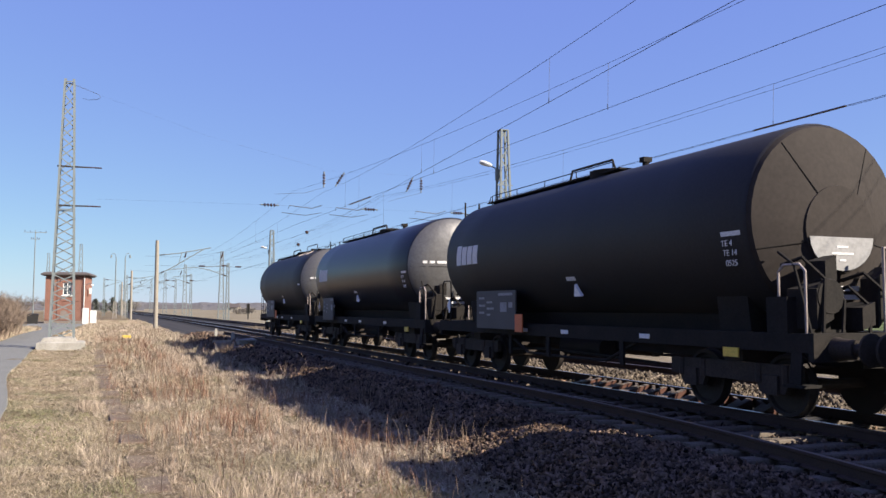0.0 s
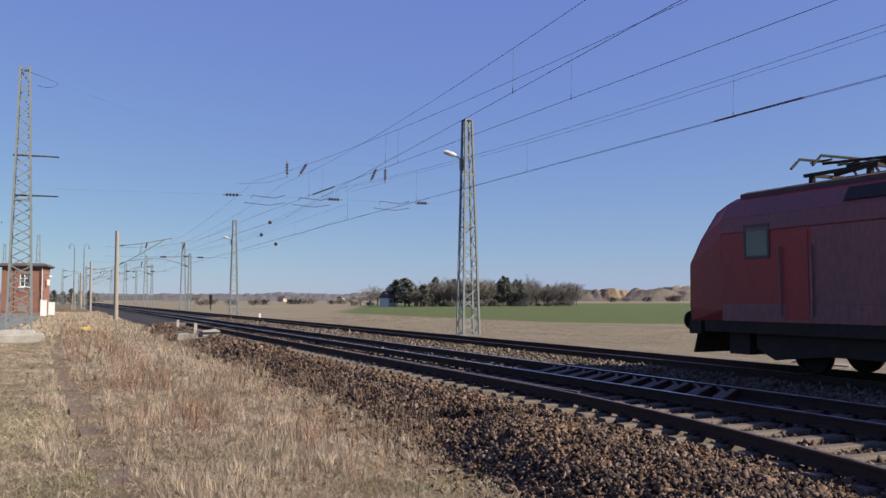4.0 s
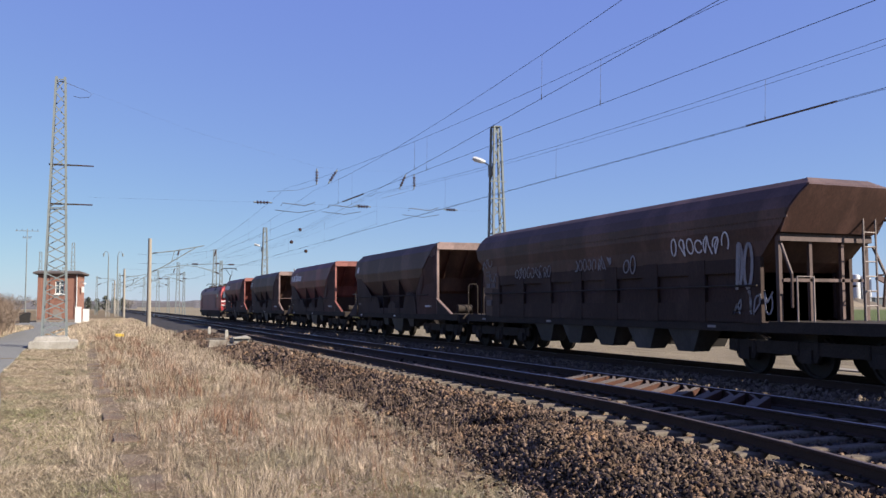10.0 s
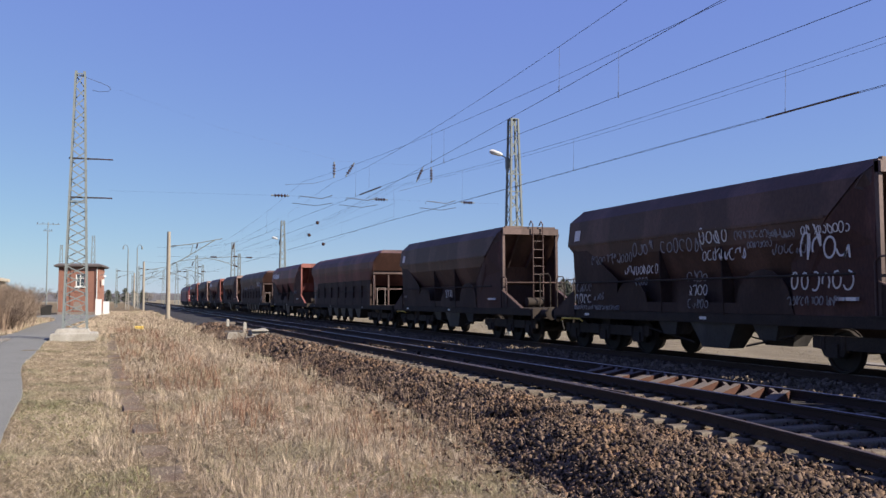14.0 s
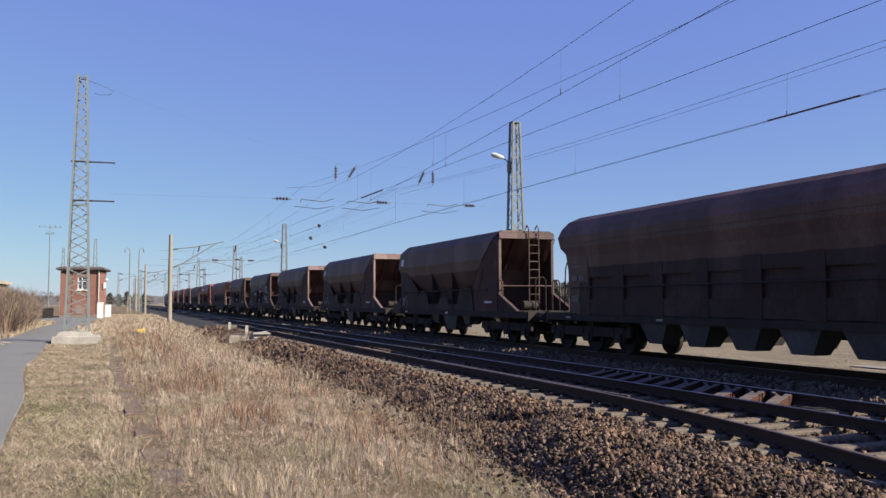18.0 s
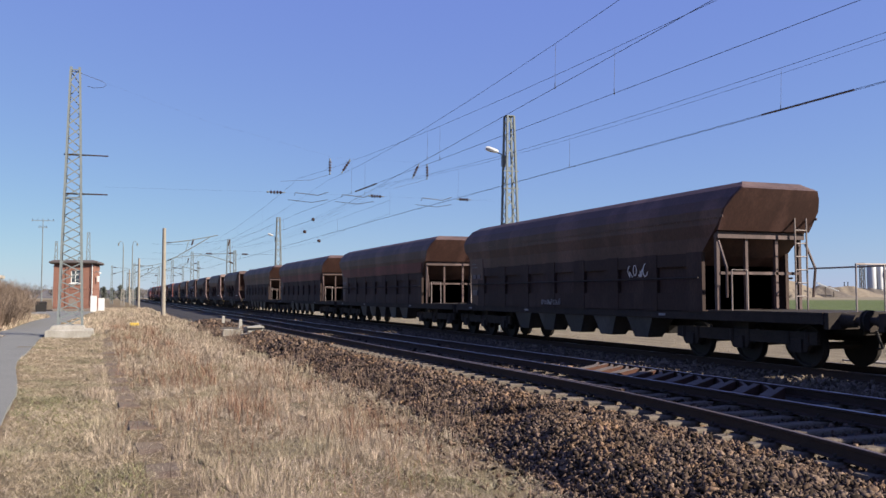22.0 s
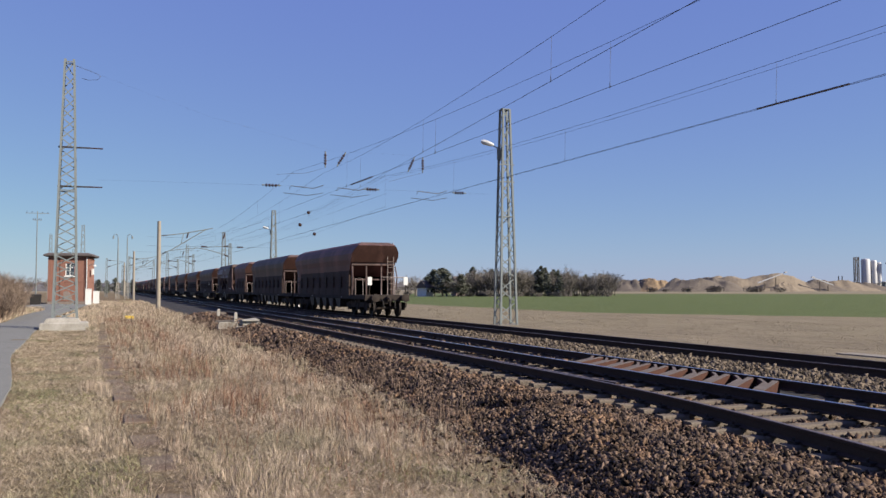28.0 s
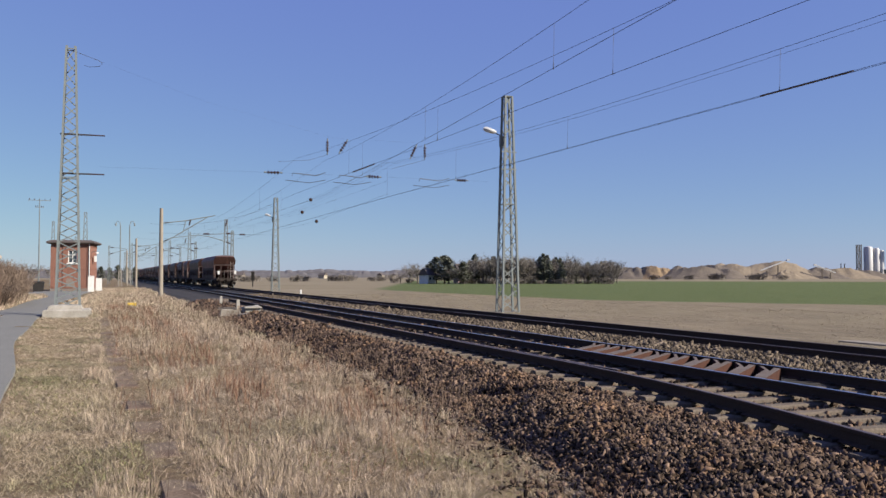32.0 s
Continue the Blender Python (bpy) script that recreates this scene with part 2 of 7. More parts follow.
def build_ground():
    xs = [-4000, -1500, -500, -200, -80, -40, -20] + spread(-12, 20, 80) + [20, 24, 30, 40, 60, 100, 180, 320, 600, 1200, 2500, 4200]
    ys = [-1500, -400, -120, -40, -12] + spread(-4, 40, 110) + spread(40, 140, 60) + [140, 170, 220, 300, 450, 700, 1200, 2200, 4300]
    nx = len(xs)
    verts = [(x, y, ground_z(x, y)) for y in ys for x in xs]
    faces = [(j * nx + i, j * nx + i + 1, (j + 1) * nx + i + 1, (j + 1) * nx + i) for j in range(len(ys) - 1) for i in range(nx - 1)]
    m = bpy.data.materials.new("earth_and_fields")
    m.use_nodes = True
    nt = m.node_tree
    n, l = nt.nodes, nt.links
    b = n["Principled BSDF"]
    b.inputs["Roughness"].default_value, b.inputs["Specular IOR Level"].default_value = 0.95, 0.15
    co = n.new("ShaderNodeTexCoord")
    sep = n.new("ShaderNodeSeparateXYZ")
    l.new(co.outputs["Object"], sep.inputs[0])

    def tex(scale, detail=6, vec=None):
        t = n.new("ShaderNodeTexNoise")
        t.inputs["Scale"].default_value, t.inputs["Detail"].default_value, t.inputs["Roughness"].default_value = scale, detail, 0.65
        l.new(vec or co.outputs["Object"], t.inputs["Vector"])
        return t.outputs["Fac"]

    def rng(v, a, b_, lo=0.0, hi=1.0):
        r = n.new("ShaderNodeMapRange")
        for k, x in zip(("From Min", "From Max", "To Min", "To Max"), (a, b_, lo, hi)):
            r.inputs[k].default_value = x
        l.new(v, r.inputs["Value"])
        return r.outputs[0]

    def mix(f, a, b_):
        r = n.new("ShaderNodeMix")
        r.data_type = "RGBA"
        l.new(f, r.inputs["Factor"])
        for k, x in (("A", a), ("B", b_)):
            if isinstance(x, tuple):
                r.inputs[k].default_value = (*x, 1)
            else:
                l.new(x, r.inputs[k])
        return r.outputs["Result"]

    def op(kind, a, b_):
        r = n.new("ShaderNodeMath")
        r.operation = kind
        for i, x in enumerate((a, b_)):
            if isinstance(x, (int, float)):
                r.inputs[i].default_value = x
            else:
                l.new(x, r.inputs[i])
        return r.outputs[0]

    straw = mix(rng(tex(0.7), 0.35, 0.65), (0.204, 0.156, 0.09), (0.138, 0.099, 0.06))
    straw = mix(rng(tex(0.33), 0.52, 0.66), straw, (0.12, 0.111, 0.051))
    straw = mix(rng(tex(14), 0.42, 0.7), straw, (0.084, 0.06, 0.039))
    # rows of the stubble field run with the line
    mp = n.new("ShaderNodeMapping")
    mp.inputs["Scale"].default_value = (1.0, 0.12, 1.0)
    l.new(co.outputs["Object"], mp.inputs[0])
    plough = mix(rng(tex(1.2, 8, mp.outputs[0]), 0.35, 0.65), (0.216, 0.177, 0.12), (0.144, 0.117, 0.078))
    plough = mix(rng(tex(0.05), 0.4, 0.6), plough, (0.186, 0.156, 0.102))
    plough = mix(rng(tex(2.5, 8, mp.outputs[0]), 0.45, 0.7), plough, (0.12, 0.099, 0.066))
    green = mix(rng(tex(0.4, 8), 0.35, 0.65), (0.066, 0.088, 0.029), (0.086, 0.101, 0.037))
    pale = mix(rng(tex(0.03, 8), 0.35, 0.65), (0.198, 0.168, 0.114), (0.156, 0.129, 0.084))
    wob = op("MULTIPLY", op("SUBTRACT", tex(0.08), 0.5), 5.0)
    x, y = sep.outputs[0], sep.outputs[1]
    xw = op("ADD", x, wob)
    col = mix(rng(xw, 17.0, 19.5), straw, plough)
    # the green field begins further out the further back
    edge = op("SUBTRACT", xw, op("MULTIPLY", rng(y, 45, 66, 1.0, 0.0), 14.0))
    col = mix(rng(edge, 37.5, 39.5), col, green)
    # beyond a slanting line the fields are pale again
    far = op("SUBTRACT", op("ADD", y, wob), op("MULTIPLY", x, 2.6))
    col = mix(rng(far, 22, 30), col, mix(rng(x, 17.0, 20.0), straw, pale))
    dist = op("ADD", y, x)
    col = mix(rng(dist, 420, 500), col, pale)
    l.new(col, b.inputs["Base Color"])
    bp = n.new("ShaderNodeBump")
    bp.inputs["Strength"].default_value, bp.inputs["Distance"].default_value = 0.8, 0.06
    l.new(tex(18, 8), bp.inputs["Height"])
    l.new(bp.outputs[0], b.inputs["Normal"])
    soup("ground", verts, faces, m, "structure", "dry winter grass verge running into stubble and green fields", "ground")


build_ground()


# the path curves from beside the camera to the signal box
def path_x(y):
    pts = [(-60, -1.3), (5, -1.35), (14, -1.45), (18, -1.65), (32, -2.6), (49, -2.95), (70, -3.1), (100, -2.2), (120, -1.6)]
    for (a, xa), (b, xb) in zip(pts, pts[1:]):
        if y <= b:
            return xa + (xb - xa) * smooth01(a, b, y)
    return pts[-1][1]


def path_w(y):
    return 1.0 - 0.24 * smooth01(46, 58, y) + 1.3 * smooth01(88, 106, y)


def build_path():
    ys = spread(-60, 124, 92)
    prof = [(0.0, -0.10), (-0.04, 0.035), (-1.5, 0.06), (-3.1, 0.035), (-3.15, -0.1)]
    rings = []
    for y in ys:
        w = path_w(y)
        rings.append([(path_x(y) + 0.015 * noise.noise(Vector((y * 0.8, 0, 7))) + px * w, y, GROUND + 0.10 * smooth01(-1, -4, path_x(y) + px) + pz) for px, pz in prof])
    p = part("path", loft(B(), rings, cap=False, closed=False), M_ASPHALT)
    tagged(p, "narrow grey asphalt footpath beside the grass verge", "path", "", "structure")
    # the spur towards the left, behind the hedge
    bm = B()
    rings = [[(x, 50 + 0.12 * x + o, GROUND + z) for o, z in ((-1.6, -0.05), (-1.5, 0.13), (1.5, 0.13), (1.6, -0.05))] for x in (-5.6, -9, -14, -25, -40)]
    tagged(part("side_path", loft(bm, rings, cap=False, closed=False), M_ASPHALT), "grey asphalt side path leading behind the hedge", "path", "", "structure")


build_path()

# ---- tracks ----
XA, XB, XC, XD, XE = 7.93, 9.43, 10.94, 14.08, 15.59
T1, T2 = 10.185, 14.835


def bend(y):
    """The near end of the siding swings towards the path."""
    return -0.5 * (max(0.0, 14.5 - y) / 6.5) ** 2 if y > 6 else -0.855 - 0.2 * (6 - y)


RAIL = [(-0.075, -0.17), (0.075, -0.17), (0.075, -0.158), (0.012, -0.14), (0.012, -0.045), (0.036, -0.035), (0.036, -0.004), (-0.036, -0.004), (-0.036, -0.035), (-0.012, -0.045), (-0.012, -0.14), (-0.075, -0.158)]
HEAD_TOP = [(-0.03, -0.004), (0.03, -0.004), (0.026, 0.0), (-0.026, 0.0)]


def rail(name, parent, x, ys, fx=None, label=""):
    fx, dull = fx or (lambda y: 0.0), parent is not main_near
    r = part(name, loft(B(), [[(x + fx(y) + a, y, b) for a, b in RAIL] for y in ys]), M_RAILSIDE, parent, label)
    part("rail_head", loft(B(), [[(x + fx(y) + a, y, b) for a, b in HEAD_TOP] for y in ys]), M_RAILDULL if dull else M_RAILTOP, r, "worn running surface")
    return r


LONG = [-480, -200, -60, 60, 200, 480]
NEAR = [-60, -20] + spread(-6, 20, 26) + [20, 30, 60]
siding = thing("siding_track", pose(0, 0, 0), "rusty siding track on concrete sleepers joining the main line", "railway track", "", "structure")
main_near = thing("main_track", pose(0, 0, 0), "near main line track on concrete and rusted steel sleepers", "railway track", "main line tracks", "structure")
main_far = thing("main_track", pose(0, 0, 0), "far main line track on concrete sleepers", "railway track", "main line tracks", "structure")
rail("rail", siding, XA, NEAR, bend)
# tapering switch rail against the outer rail
rail("check_rail", siding, XA + 0.10, [12.4, 12.8, 13.2, 14, 16, 18, 20, 21.5, 21.9], lambda y: bend(y) + 0.11 * max(0.0, 13.2 - y) + 0.1 * max(0.0, y - 21.5), "flared check rail beside the running rail")
rail("rail", main_near, XB, LONG)
rail("rail", main_near, XC, LONG)
rail("rail", main_far, XD, LONG)
rail("rail", main_far, XE, LONG)


BED = [(7.0, -0.29), (8.0, -0.25), (9.4, -0.26), (11.0, -0.25), (11.9, -0.25), (12.6, -0.27), (13.4, -0.27), (14.1, -0.25), (15.6, -0.25), (16.4, -0.27), (17.2, -0.5), (17.9, -0.68)]


def bed_z(x, y):
    """Height of the ballast: a steep shoulder before the siding, level between the rails."""
    if x < BED[0][0]:
        f = foot_x(y)
        if x < f:
            return GROUND - 0.15
        u = (x - f) / (7.0 - f)
        z = -0.66 + 0.40 * min(1.0, 1.2 * u ** 0.8)
        # a low heap beside the camera, with a hollow behind it
        near = smooth01(0.35, -0.35, y - (10.6 + 0.62 * (x - 4.4) + 0.25 * noise.noise(Vector((x * 1.6, 0, 4)))))
        z += 0.17 * near * math.sin(math.pi * min(1.0, max(0.0, (x - f) / (6.6 - f))))
        d = (x - 6.35) * 0.85 + (y - 12.6) * 0.53 + 0.2 * noise.noise(Vector((x * 2, y * 2, 8)))
        run = smooth01(-1.9, -0.9, (y - 12.6) * 0.85 - (x - 6.35) * 0.53) * smooth01(1.9, 0.9, (y - 12.6) * 0.85 - (x - 6.35) * 0.53)
        return z - 0.15 * run * smooth01(0.05, 0.3, u) * math.exp(-(d / 0.22) ** 2)
    for (a, za), (b, zb) in zip(BED, BED[1:]):
        if a <= x <= b:
            return za + (zb - za) * (x - a) / (b - a)
    return GROUND


def build_bed():
    ys = [-480, -100] + spread(-20, 30, 150) + spread(30, 140, 70) + [140, 200, 480]
    rings = []
    for y in ys:
        f = foot_x(y)
        xs = [f + (6.95 - f) * i / 12 for i in range(13)] + [x for x, z in BED]
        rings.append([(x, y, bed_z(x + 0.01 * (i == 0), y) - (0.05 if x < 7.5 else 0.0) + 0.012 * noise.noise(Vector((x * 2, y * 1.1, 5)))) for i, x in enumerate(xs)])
    tagged(part("ballast_bed", loft(B(), rings, cap=False, closed=False), M_BED), "stone ballast bed carrying the tracks, dark as the shade between stones", "ballast", "", "structure")


build_bed()


def sleeper_mesh(length, w=0.26, h=0.2):
    bm = B()
    prof = [(-w / 2, -h), (w / 2, -h), (w / 2 - 0.03, -0.02), (w / 2 - 0.05, 0), (-w / 2 + 0.05, 0), (-w / 2 + 0.03, -0.02)]
    loft(bm, [[(x, a, b + (0.0 if 0.6 < abs(x) else -0.03)) for a, b in prof] for x in (-length / 2, -length / 2 + 0.03, -0.55, 0.55, length / 2 - 0.03, length / 2)])
    bmesh.ops.recalc_face_normals(bm, faces=bm.faces)
    me = bpy.data.meshes.new("sleeper")
    bm.to_mesh(me)
    bm.free()
    me.materials.append(M_SLEEPER)
    return me


def clip_mesh():
    bm = B()
    for s in (-1, 1):
        box(bm, (s * 0.10 - 0.05, -0.06, 0), (s * 0.10 + 0.05, 0.06, 0.035))
        tube(bm, (s * 0.12, 0, 0.02), (s * 0.12, 0, 0.075), 0.018, 6)
    me = bpy.data.meshes.new("rail_clip")
    bm.to_mesh(me)
    bm.free()
    me.materials.append(M_UNDER)
    return me


ME_SLEEPER, ME_LONG, ME_CLIP = sleeper_mesh(2.5), sleeper_mesh(4.2), clip_mesh()


def put(name, me, parent, m):
    ob = new(name, me)
    ob.parent = parent
    ob.matrix_local = m
    return ob


# dark rust, deepened to carry the shade between the steel sleepers
M_FLANGE = mat("shaded_dark_rust", (0.068, 0.0323, 0.0234), 0.95, 0, (0.04, 0.0213, 0.0162), 6, 0.7, spec=0.1)


def sleepers():
    rnd = random.Random(4)
    for i in range(-30, 110):
        y = 2.2 + 0.6 * i
        tilt = rnd.uniform(-0.6, 0.6)
        if y < 20.5:
            z = -0.172
            steel = 11.0 < y < 17.7
            if steel:
                put("sleeper", ME_SLEEPER, siding, pose(8.62 + bend(y) + rnd.uniform(-0.05, 0.05), y, z, 0, 0, tilt))
            else:
                put("sleeper", ME_LONG, siding, pose(9.45 + bend(y) * 0.6 + rnd.uniform(-0.06, 0.06), y, z, 0, 0, tilt))
            for x in (XA + bend(y), XB, XC):
                put("rail_clip", ME_CLIP, siding, pose(x, y, -0.172))
        else:
            put("sleeper", ME_LONG, siding, pose(9.4 + rnd.uniform(-0.06, 0.06), y, -0.172, 0, 0, tilt))
        put("sleeper", ME_SLEEPER, main_far, pose(T2 + rnd.uniform(-0.03, 0.03), y + 0.2, -0.172, 0, 0, tilt))
    # pressed-steel sleepers, rusted, with forked ends; the ballast between them is gone
    for i in range(10):
        y = 10.75 + 0.62 * i
        bm = B()
        top = [(XB + 0.08, -0.15), (XB + 0.08, 0.10), (XC - 0.42, 0.95), (XC - 0.05, 1.50), (XC - 0.05, 1.40), (XC - 0.50, 0.74), (XC - 0.05, 1.13), (XC - 0.05, 0.98)]
        sl = part("steel_sleeper", plate(bm, [(x, y + d, -0.03) for x, d in top], 0.005, (0, 0, 1)), M_RUST, main_near, "rusted forked steel sleeper")
        bm = B()
        for (xa, da), (xb, db) in (((XB + 0.08, -0.155), (XC - 0.05, 0.975)), ((XC - 0.5, 0.735), (XC - 0.05, 1.395)), ((XB + 0.08, 0.105), (XC - 0.42, 0.955)), ((XC - 0.42, 0.955), (XC - 0.05, 1.505))):
            bar(bm, (xa, y + da, -0.145), (xb, y + db, -0.145), 0.012, 0.228)
        part("flange", bm, M_FLANGE, sl)


sleepers()


def crushed(name, zones, seed, material, label):
    """Loose sharp-edged stones: zones of (x0, x1, y0, y1, count, size, lift); x0 None: from the ballast foot."""
    rs = np.random.RandomState(seed)
    base = np.array([(a, b, c) for c in (-1, 1) for b in (-1, 1) for a in (-1, 1)], dtype=float)
    quad = np.array([(0, 2, 3, 1), (4, 5, 7, 6), (0, 1, 5, 4), (1, 3, 7, 5), (3, 2, 6, 7), (2, 0, 4, 6)])
    spots = []
    for x0, x1, y0, y1, count, size, lift in zones:
        y = y0 + (y1 - y0) * rs.rand(count) ** 1.2
        if x0 is None:
            f = np.array([foot_x(a) + 0.14 * noise.noise(Vector((a * 1.3, 0, 3))) for a in y])
            stray = rs.rand(count) < 0.02
            x = np.where(stray, f - 0.9 * rs.rand(count) ** 2.0, f + (x1 - f) * rs.rand(count))
        else:
            x = x0 + (x1 - x0) * rs.rand(count)
        spots.append(np.c_[x, y, np.full(count, size), np.full(count, lift)])
    s = np.concatenate(spots)
    n = len(s)
    z = np.array([(bed_z(a, b) + (0.06 * noise.noise(Vector((a * 1.5, b * 1.2, 9))) + 0.045 * noise.noise(Vector((a * 4.5, b * 4.5, 2))) if a < 7.0 else 0)) if a > foot_x(b) + 0.02 else ground_z(a, b) for a, b in s[:, :2]]) + rs.rand(n) * 0.06 - 0.015 + s[:, 3]
    r = s[:, 2] * (0.5 + 0.9 * rs.rand(n) ** 1.6)
    v = base[None] * (0.55 + 0.45 * rs.rand(n, 1, 3)) * np.array([1.0, 0.72, 0.5]) * (1 + 0.3 * rs.randn(n, 8, 1)) * np.array([1.25, 0.9, 0.8]) + 0.13 * rs.randn(n, 8, 3)
    q = rs.randn(n, 4)
    q /= np.linalg.norm(q, axis=1)[:, None]
    w, a, b, c = q.T
    R = np.stack([1 - 2 * (b * b + c * c), 2 * (a * b - w * c), 2 * (a * c + w * b), 2 * (a * b + w * c), 1 - 2 * (a * a + c * c), 2 * (b * c - w * a), 2 * (a * c - w * b), 2 * (b * c + w * a), 1 - 2 * (a * a + b * b)], 1).reshape(n, 3, 3)
    v = np.einsum("nij,nkj->nki", R, v) * r[:, None, None]
    v += np.c_[s[:, 0], s[:, 1], z][:, None]
    loops = (quad[None] + 8 * np.arange(n)[:, None, None]).ravel()
    ob = fast_mesh(name, v.reshape(-1, 3), loops, 4, material)
    tagged(ob, label, "ballast", "", "stuff")


crushed("ballast_stones", ((None, 7.3, 4.5, 14, 48000, 0.033, 0), (None, 7.3, 14, 30, 26000, 0.04, 0), (None, 7.5, 30, 66, 9000, 0.075, 0), (7.3, 11.6, 3.5, 10.5, 6000, 0.036, -0.03), (7.3, 9.3, 10.5, 18, 3500, 0.042, -0.03), (7.3, 11.6, 18.3, 60, 7000, 0.058, 0.0), (None, 7.5, -12, 4.5, 4000, 0.07, 0)), 7, M_STONE, "loose rusty-brown crushed ballast stones beside the rails")
crushed("pale_ballast", ((11.3, 13.85, 4, 40, 13000, 0.05, 0.065), (11.3, 13.85, 40, 80, 4000, 0.085, 0.06), (16.0, 17.6, 8, 60, 4000, 0.06, 0)), 9, M_STONE_PALE, "paler crushed ballast stones between the main tracks")


def grass(name, count, xf, y0, y1, h0, h1, material, seed, label, width=0.006, power=1.6, clump=0.0, lean=0.35, thr=-1.0):
    """Thin curved blades, leaning in swathes."""
    rs = np.random.RandomState(seed)
    y = y0 + (y1 - y0) * rs.rand(count) ** power
    u = rs.rand(count)
    lo, hi = xf
    lo = np.array([lo(a) for a in y]) if callable(lo) else np.full(count, lo)
    hi = np.array([hi(a) for a in y]) if callable(hi) else np.full(count, hi)
    x = lo + (hi - lo) * u
    if clump:
        cx = np.round(x / clump) * clump + rs.randn(count) * clump * 0.16
        cy = np.round(y / clump) * clump + rs.randn(count) * clump * 0.16
        jx = (np.sin(np.round(x / clump) * 12.9 + np.round(y / clump) * 78.2) * 43758.5) % 1
        jy = (np.sin(np.round(x / clump) * 39.3 + np.round(y / clump) * 11.1) * 24634.6) % 1
        x, y = cx + (jx - 0.5) * clump * 0.9, cy + (jy - 0.5) * clump * 0.9
    patch = np.array([noise.noise(Vector((a * 0.6, b * 0.35, seed))) for a, b in zip(x, y)])
    keep = patch + 0.12 * rs.randn(count) > thr
    x, y, patch = x[keep], y[keep], patch[keep]
    count = len(x)
    if y1 < 100:
        tx = np.where(y < 30, 0.86 - 0.03 * (y - 4), 0.08)
        keep = (np.abs(x - tx) > 0.17 + 0.10 * patch + 0.05 * rs.randn(count)) | (rs.rand(count) < 0.2)
        x, y, patch = x[keep], y[keep], patch[keep]
        count = len(x)
    h = (h0 + (h1 - h0) * rs.rand(count) ** 1.5) * (0.75 + 0.9 * np.clip(patch + 0.2, 0, 0.6))
    z = np.array([ground_z(a, b) if a < foot_x(b) or a > 17.5 else max(bed_z(a, b), GROUND - 0.1) - 0.02 for a, b in zip(x, y)])
    d = rs.rand(count) * 6.283
    w = width * (0.7 + 0.6 * rs.rand(count)) * (1 + y / 14)
    f = np.array([7.0 * noise.noise(Vector((a * 0.9, b * 0.9, seed + 3))) for a, b in zip(x, y)]) + rs.randn(count) * 1.9
    ln = lean * h * (0.3 + rs.rand(count))
    base = np.c_[x, y, z]
    sx, sy = np.cos(d) * w, np.sin(d) * w
    lx, ly = np.cos(f) * ln, np.sin(f) * ln
    v = np.zeros((count, 5, 3))
    v[:, 0] = base + np.c_[-sx, -sy, np.zeros(count)]
    v[:, 1] = base + np.c_[sx, sy, np.zeros(count)]
    mid = base + np.c_[lx * 0.35, ly * 0.35, h * 0.6]
    v[:, 2] = mid + np.c_[sx * 0.8, sy * 0.8, np.zeros(count)]
    v[:, 3] = mid - np.c_[sx * 0.8, sy * 0.8, np.zeros(count)]
    v[:, 4] = base + np.c_[lx, ly, h * 0.97]
    t = np.array([(0, 1, 2), (0, 2, 3), (3, 2, 4)])
    loops = (t[None] + 5 * np.arange(count)[:, None, None]).ravel()
    ob = fast_mesh(name, v.reshape(-1, 3), loops, 3, material)
    tagged(ob, label, "grass", "", "stuff")



def tufts(name, count, blades, xf, y0, y1, h0, h1, material, seed, label, width=0.0013, power=1.7, splay=1.3, thr=-1.0):
    """Tussocks: each a fountain of thin bent blades of its own height."""
    rs = np.random.RandomState(seed)
    y = y0 + (y1 - y0) * rs.rand(count) ** power
    lo, hi = np.array([xf[0](a) for a in y]), np.array([xf[1](a) for a in y])
    x = lo + (hi - lo) * rs.rand(count)
    patch = np.array([noise.noise(Vector((a * 0.8, b * 0.5, seed))) for a, b in zip(x, y)])
    tx = np.where(y < 30, 0.86 - 0.03 * (y - 4), 0.08)
    keep = (patch + 0.15 * rs.randn(count) > thr) & (np.abs(x - tx) > 0.19 + 0.12 * patch)
    x, y, patch = x[keep], y[keep], patch[keep]
    size = (h0 + (h1 - h0) * rs.rand(len(x)) ** 2) * (0.8 + 0.8 * np.clip(patch, -0.3, 0.6))
    rad = 0.03 + 0.09 * rs.rand(len(x))
    bx, by, bh, br = (np.repeat(a, blades) for a in (x, y, size, rad))
    n = len(bx)
    ang, u = rs.rand(n) * 6.283, rs.rand(n) ** 0.5
    h = bh * (0.45 + 0.65 * rs.rand(n))
    out = splay * h * (0.15 + 0.9 * u * rs.rand(n))
    px, py = bx + np.cos(ang) * br * u, by + np.sin(ang) * br * u
    pz = np.array([ground_z(a, b) for a, b in zip(px, py)]) - 0.01
    w = width * (0.6 + 0.8 * rs.rand(n)) * (1 + py / 14)
    d = rs.rand(n) * 6.283
    side = np.c_[np.cos(d) * w, np.sin(d) * w, np.zeros(n)]
    base = np.c_[px, py, pz]
    way = ang + 0.9 * rs.randn(n)
    mid = base + np.c_[np.cos(way) * out * 0.3, np.sin(way) * out * 0.3, h * 0.62]
    tip = base + np.c_[np.cos(way) * out, np.sin(way) * out, h * (0.98 - 0.3 * rs.rand(n) ** 3)]
    v = np.stack([base - side, base + side, mid + side * 0.8, mid - side * 0.8, tip], 1)
    t = np.array([(0, 1, 2), (0, 2, 3), (3, 2, 4)])
    loops = (t[None] + 5 * np.arange(n)[:, None, None]).ravel()
    tagged(fast_mesh(name, v.reshape(-1, 3), loops, 3, material), label, "grass", "", "stuff")


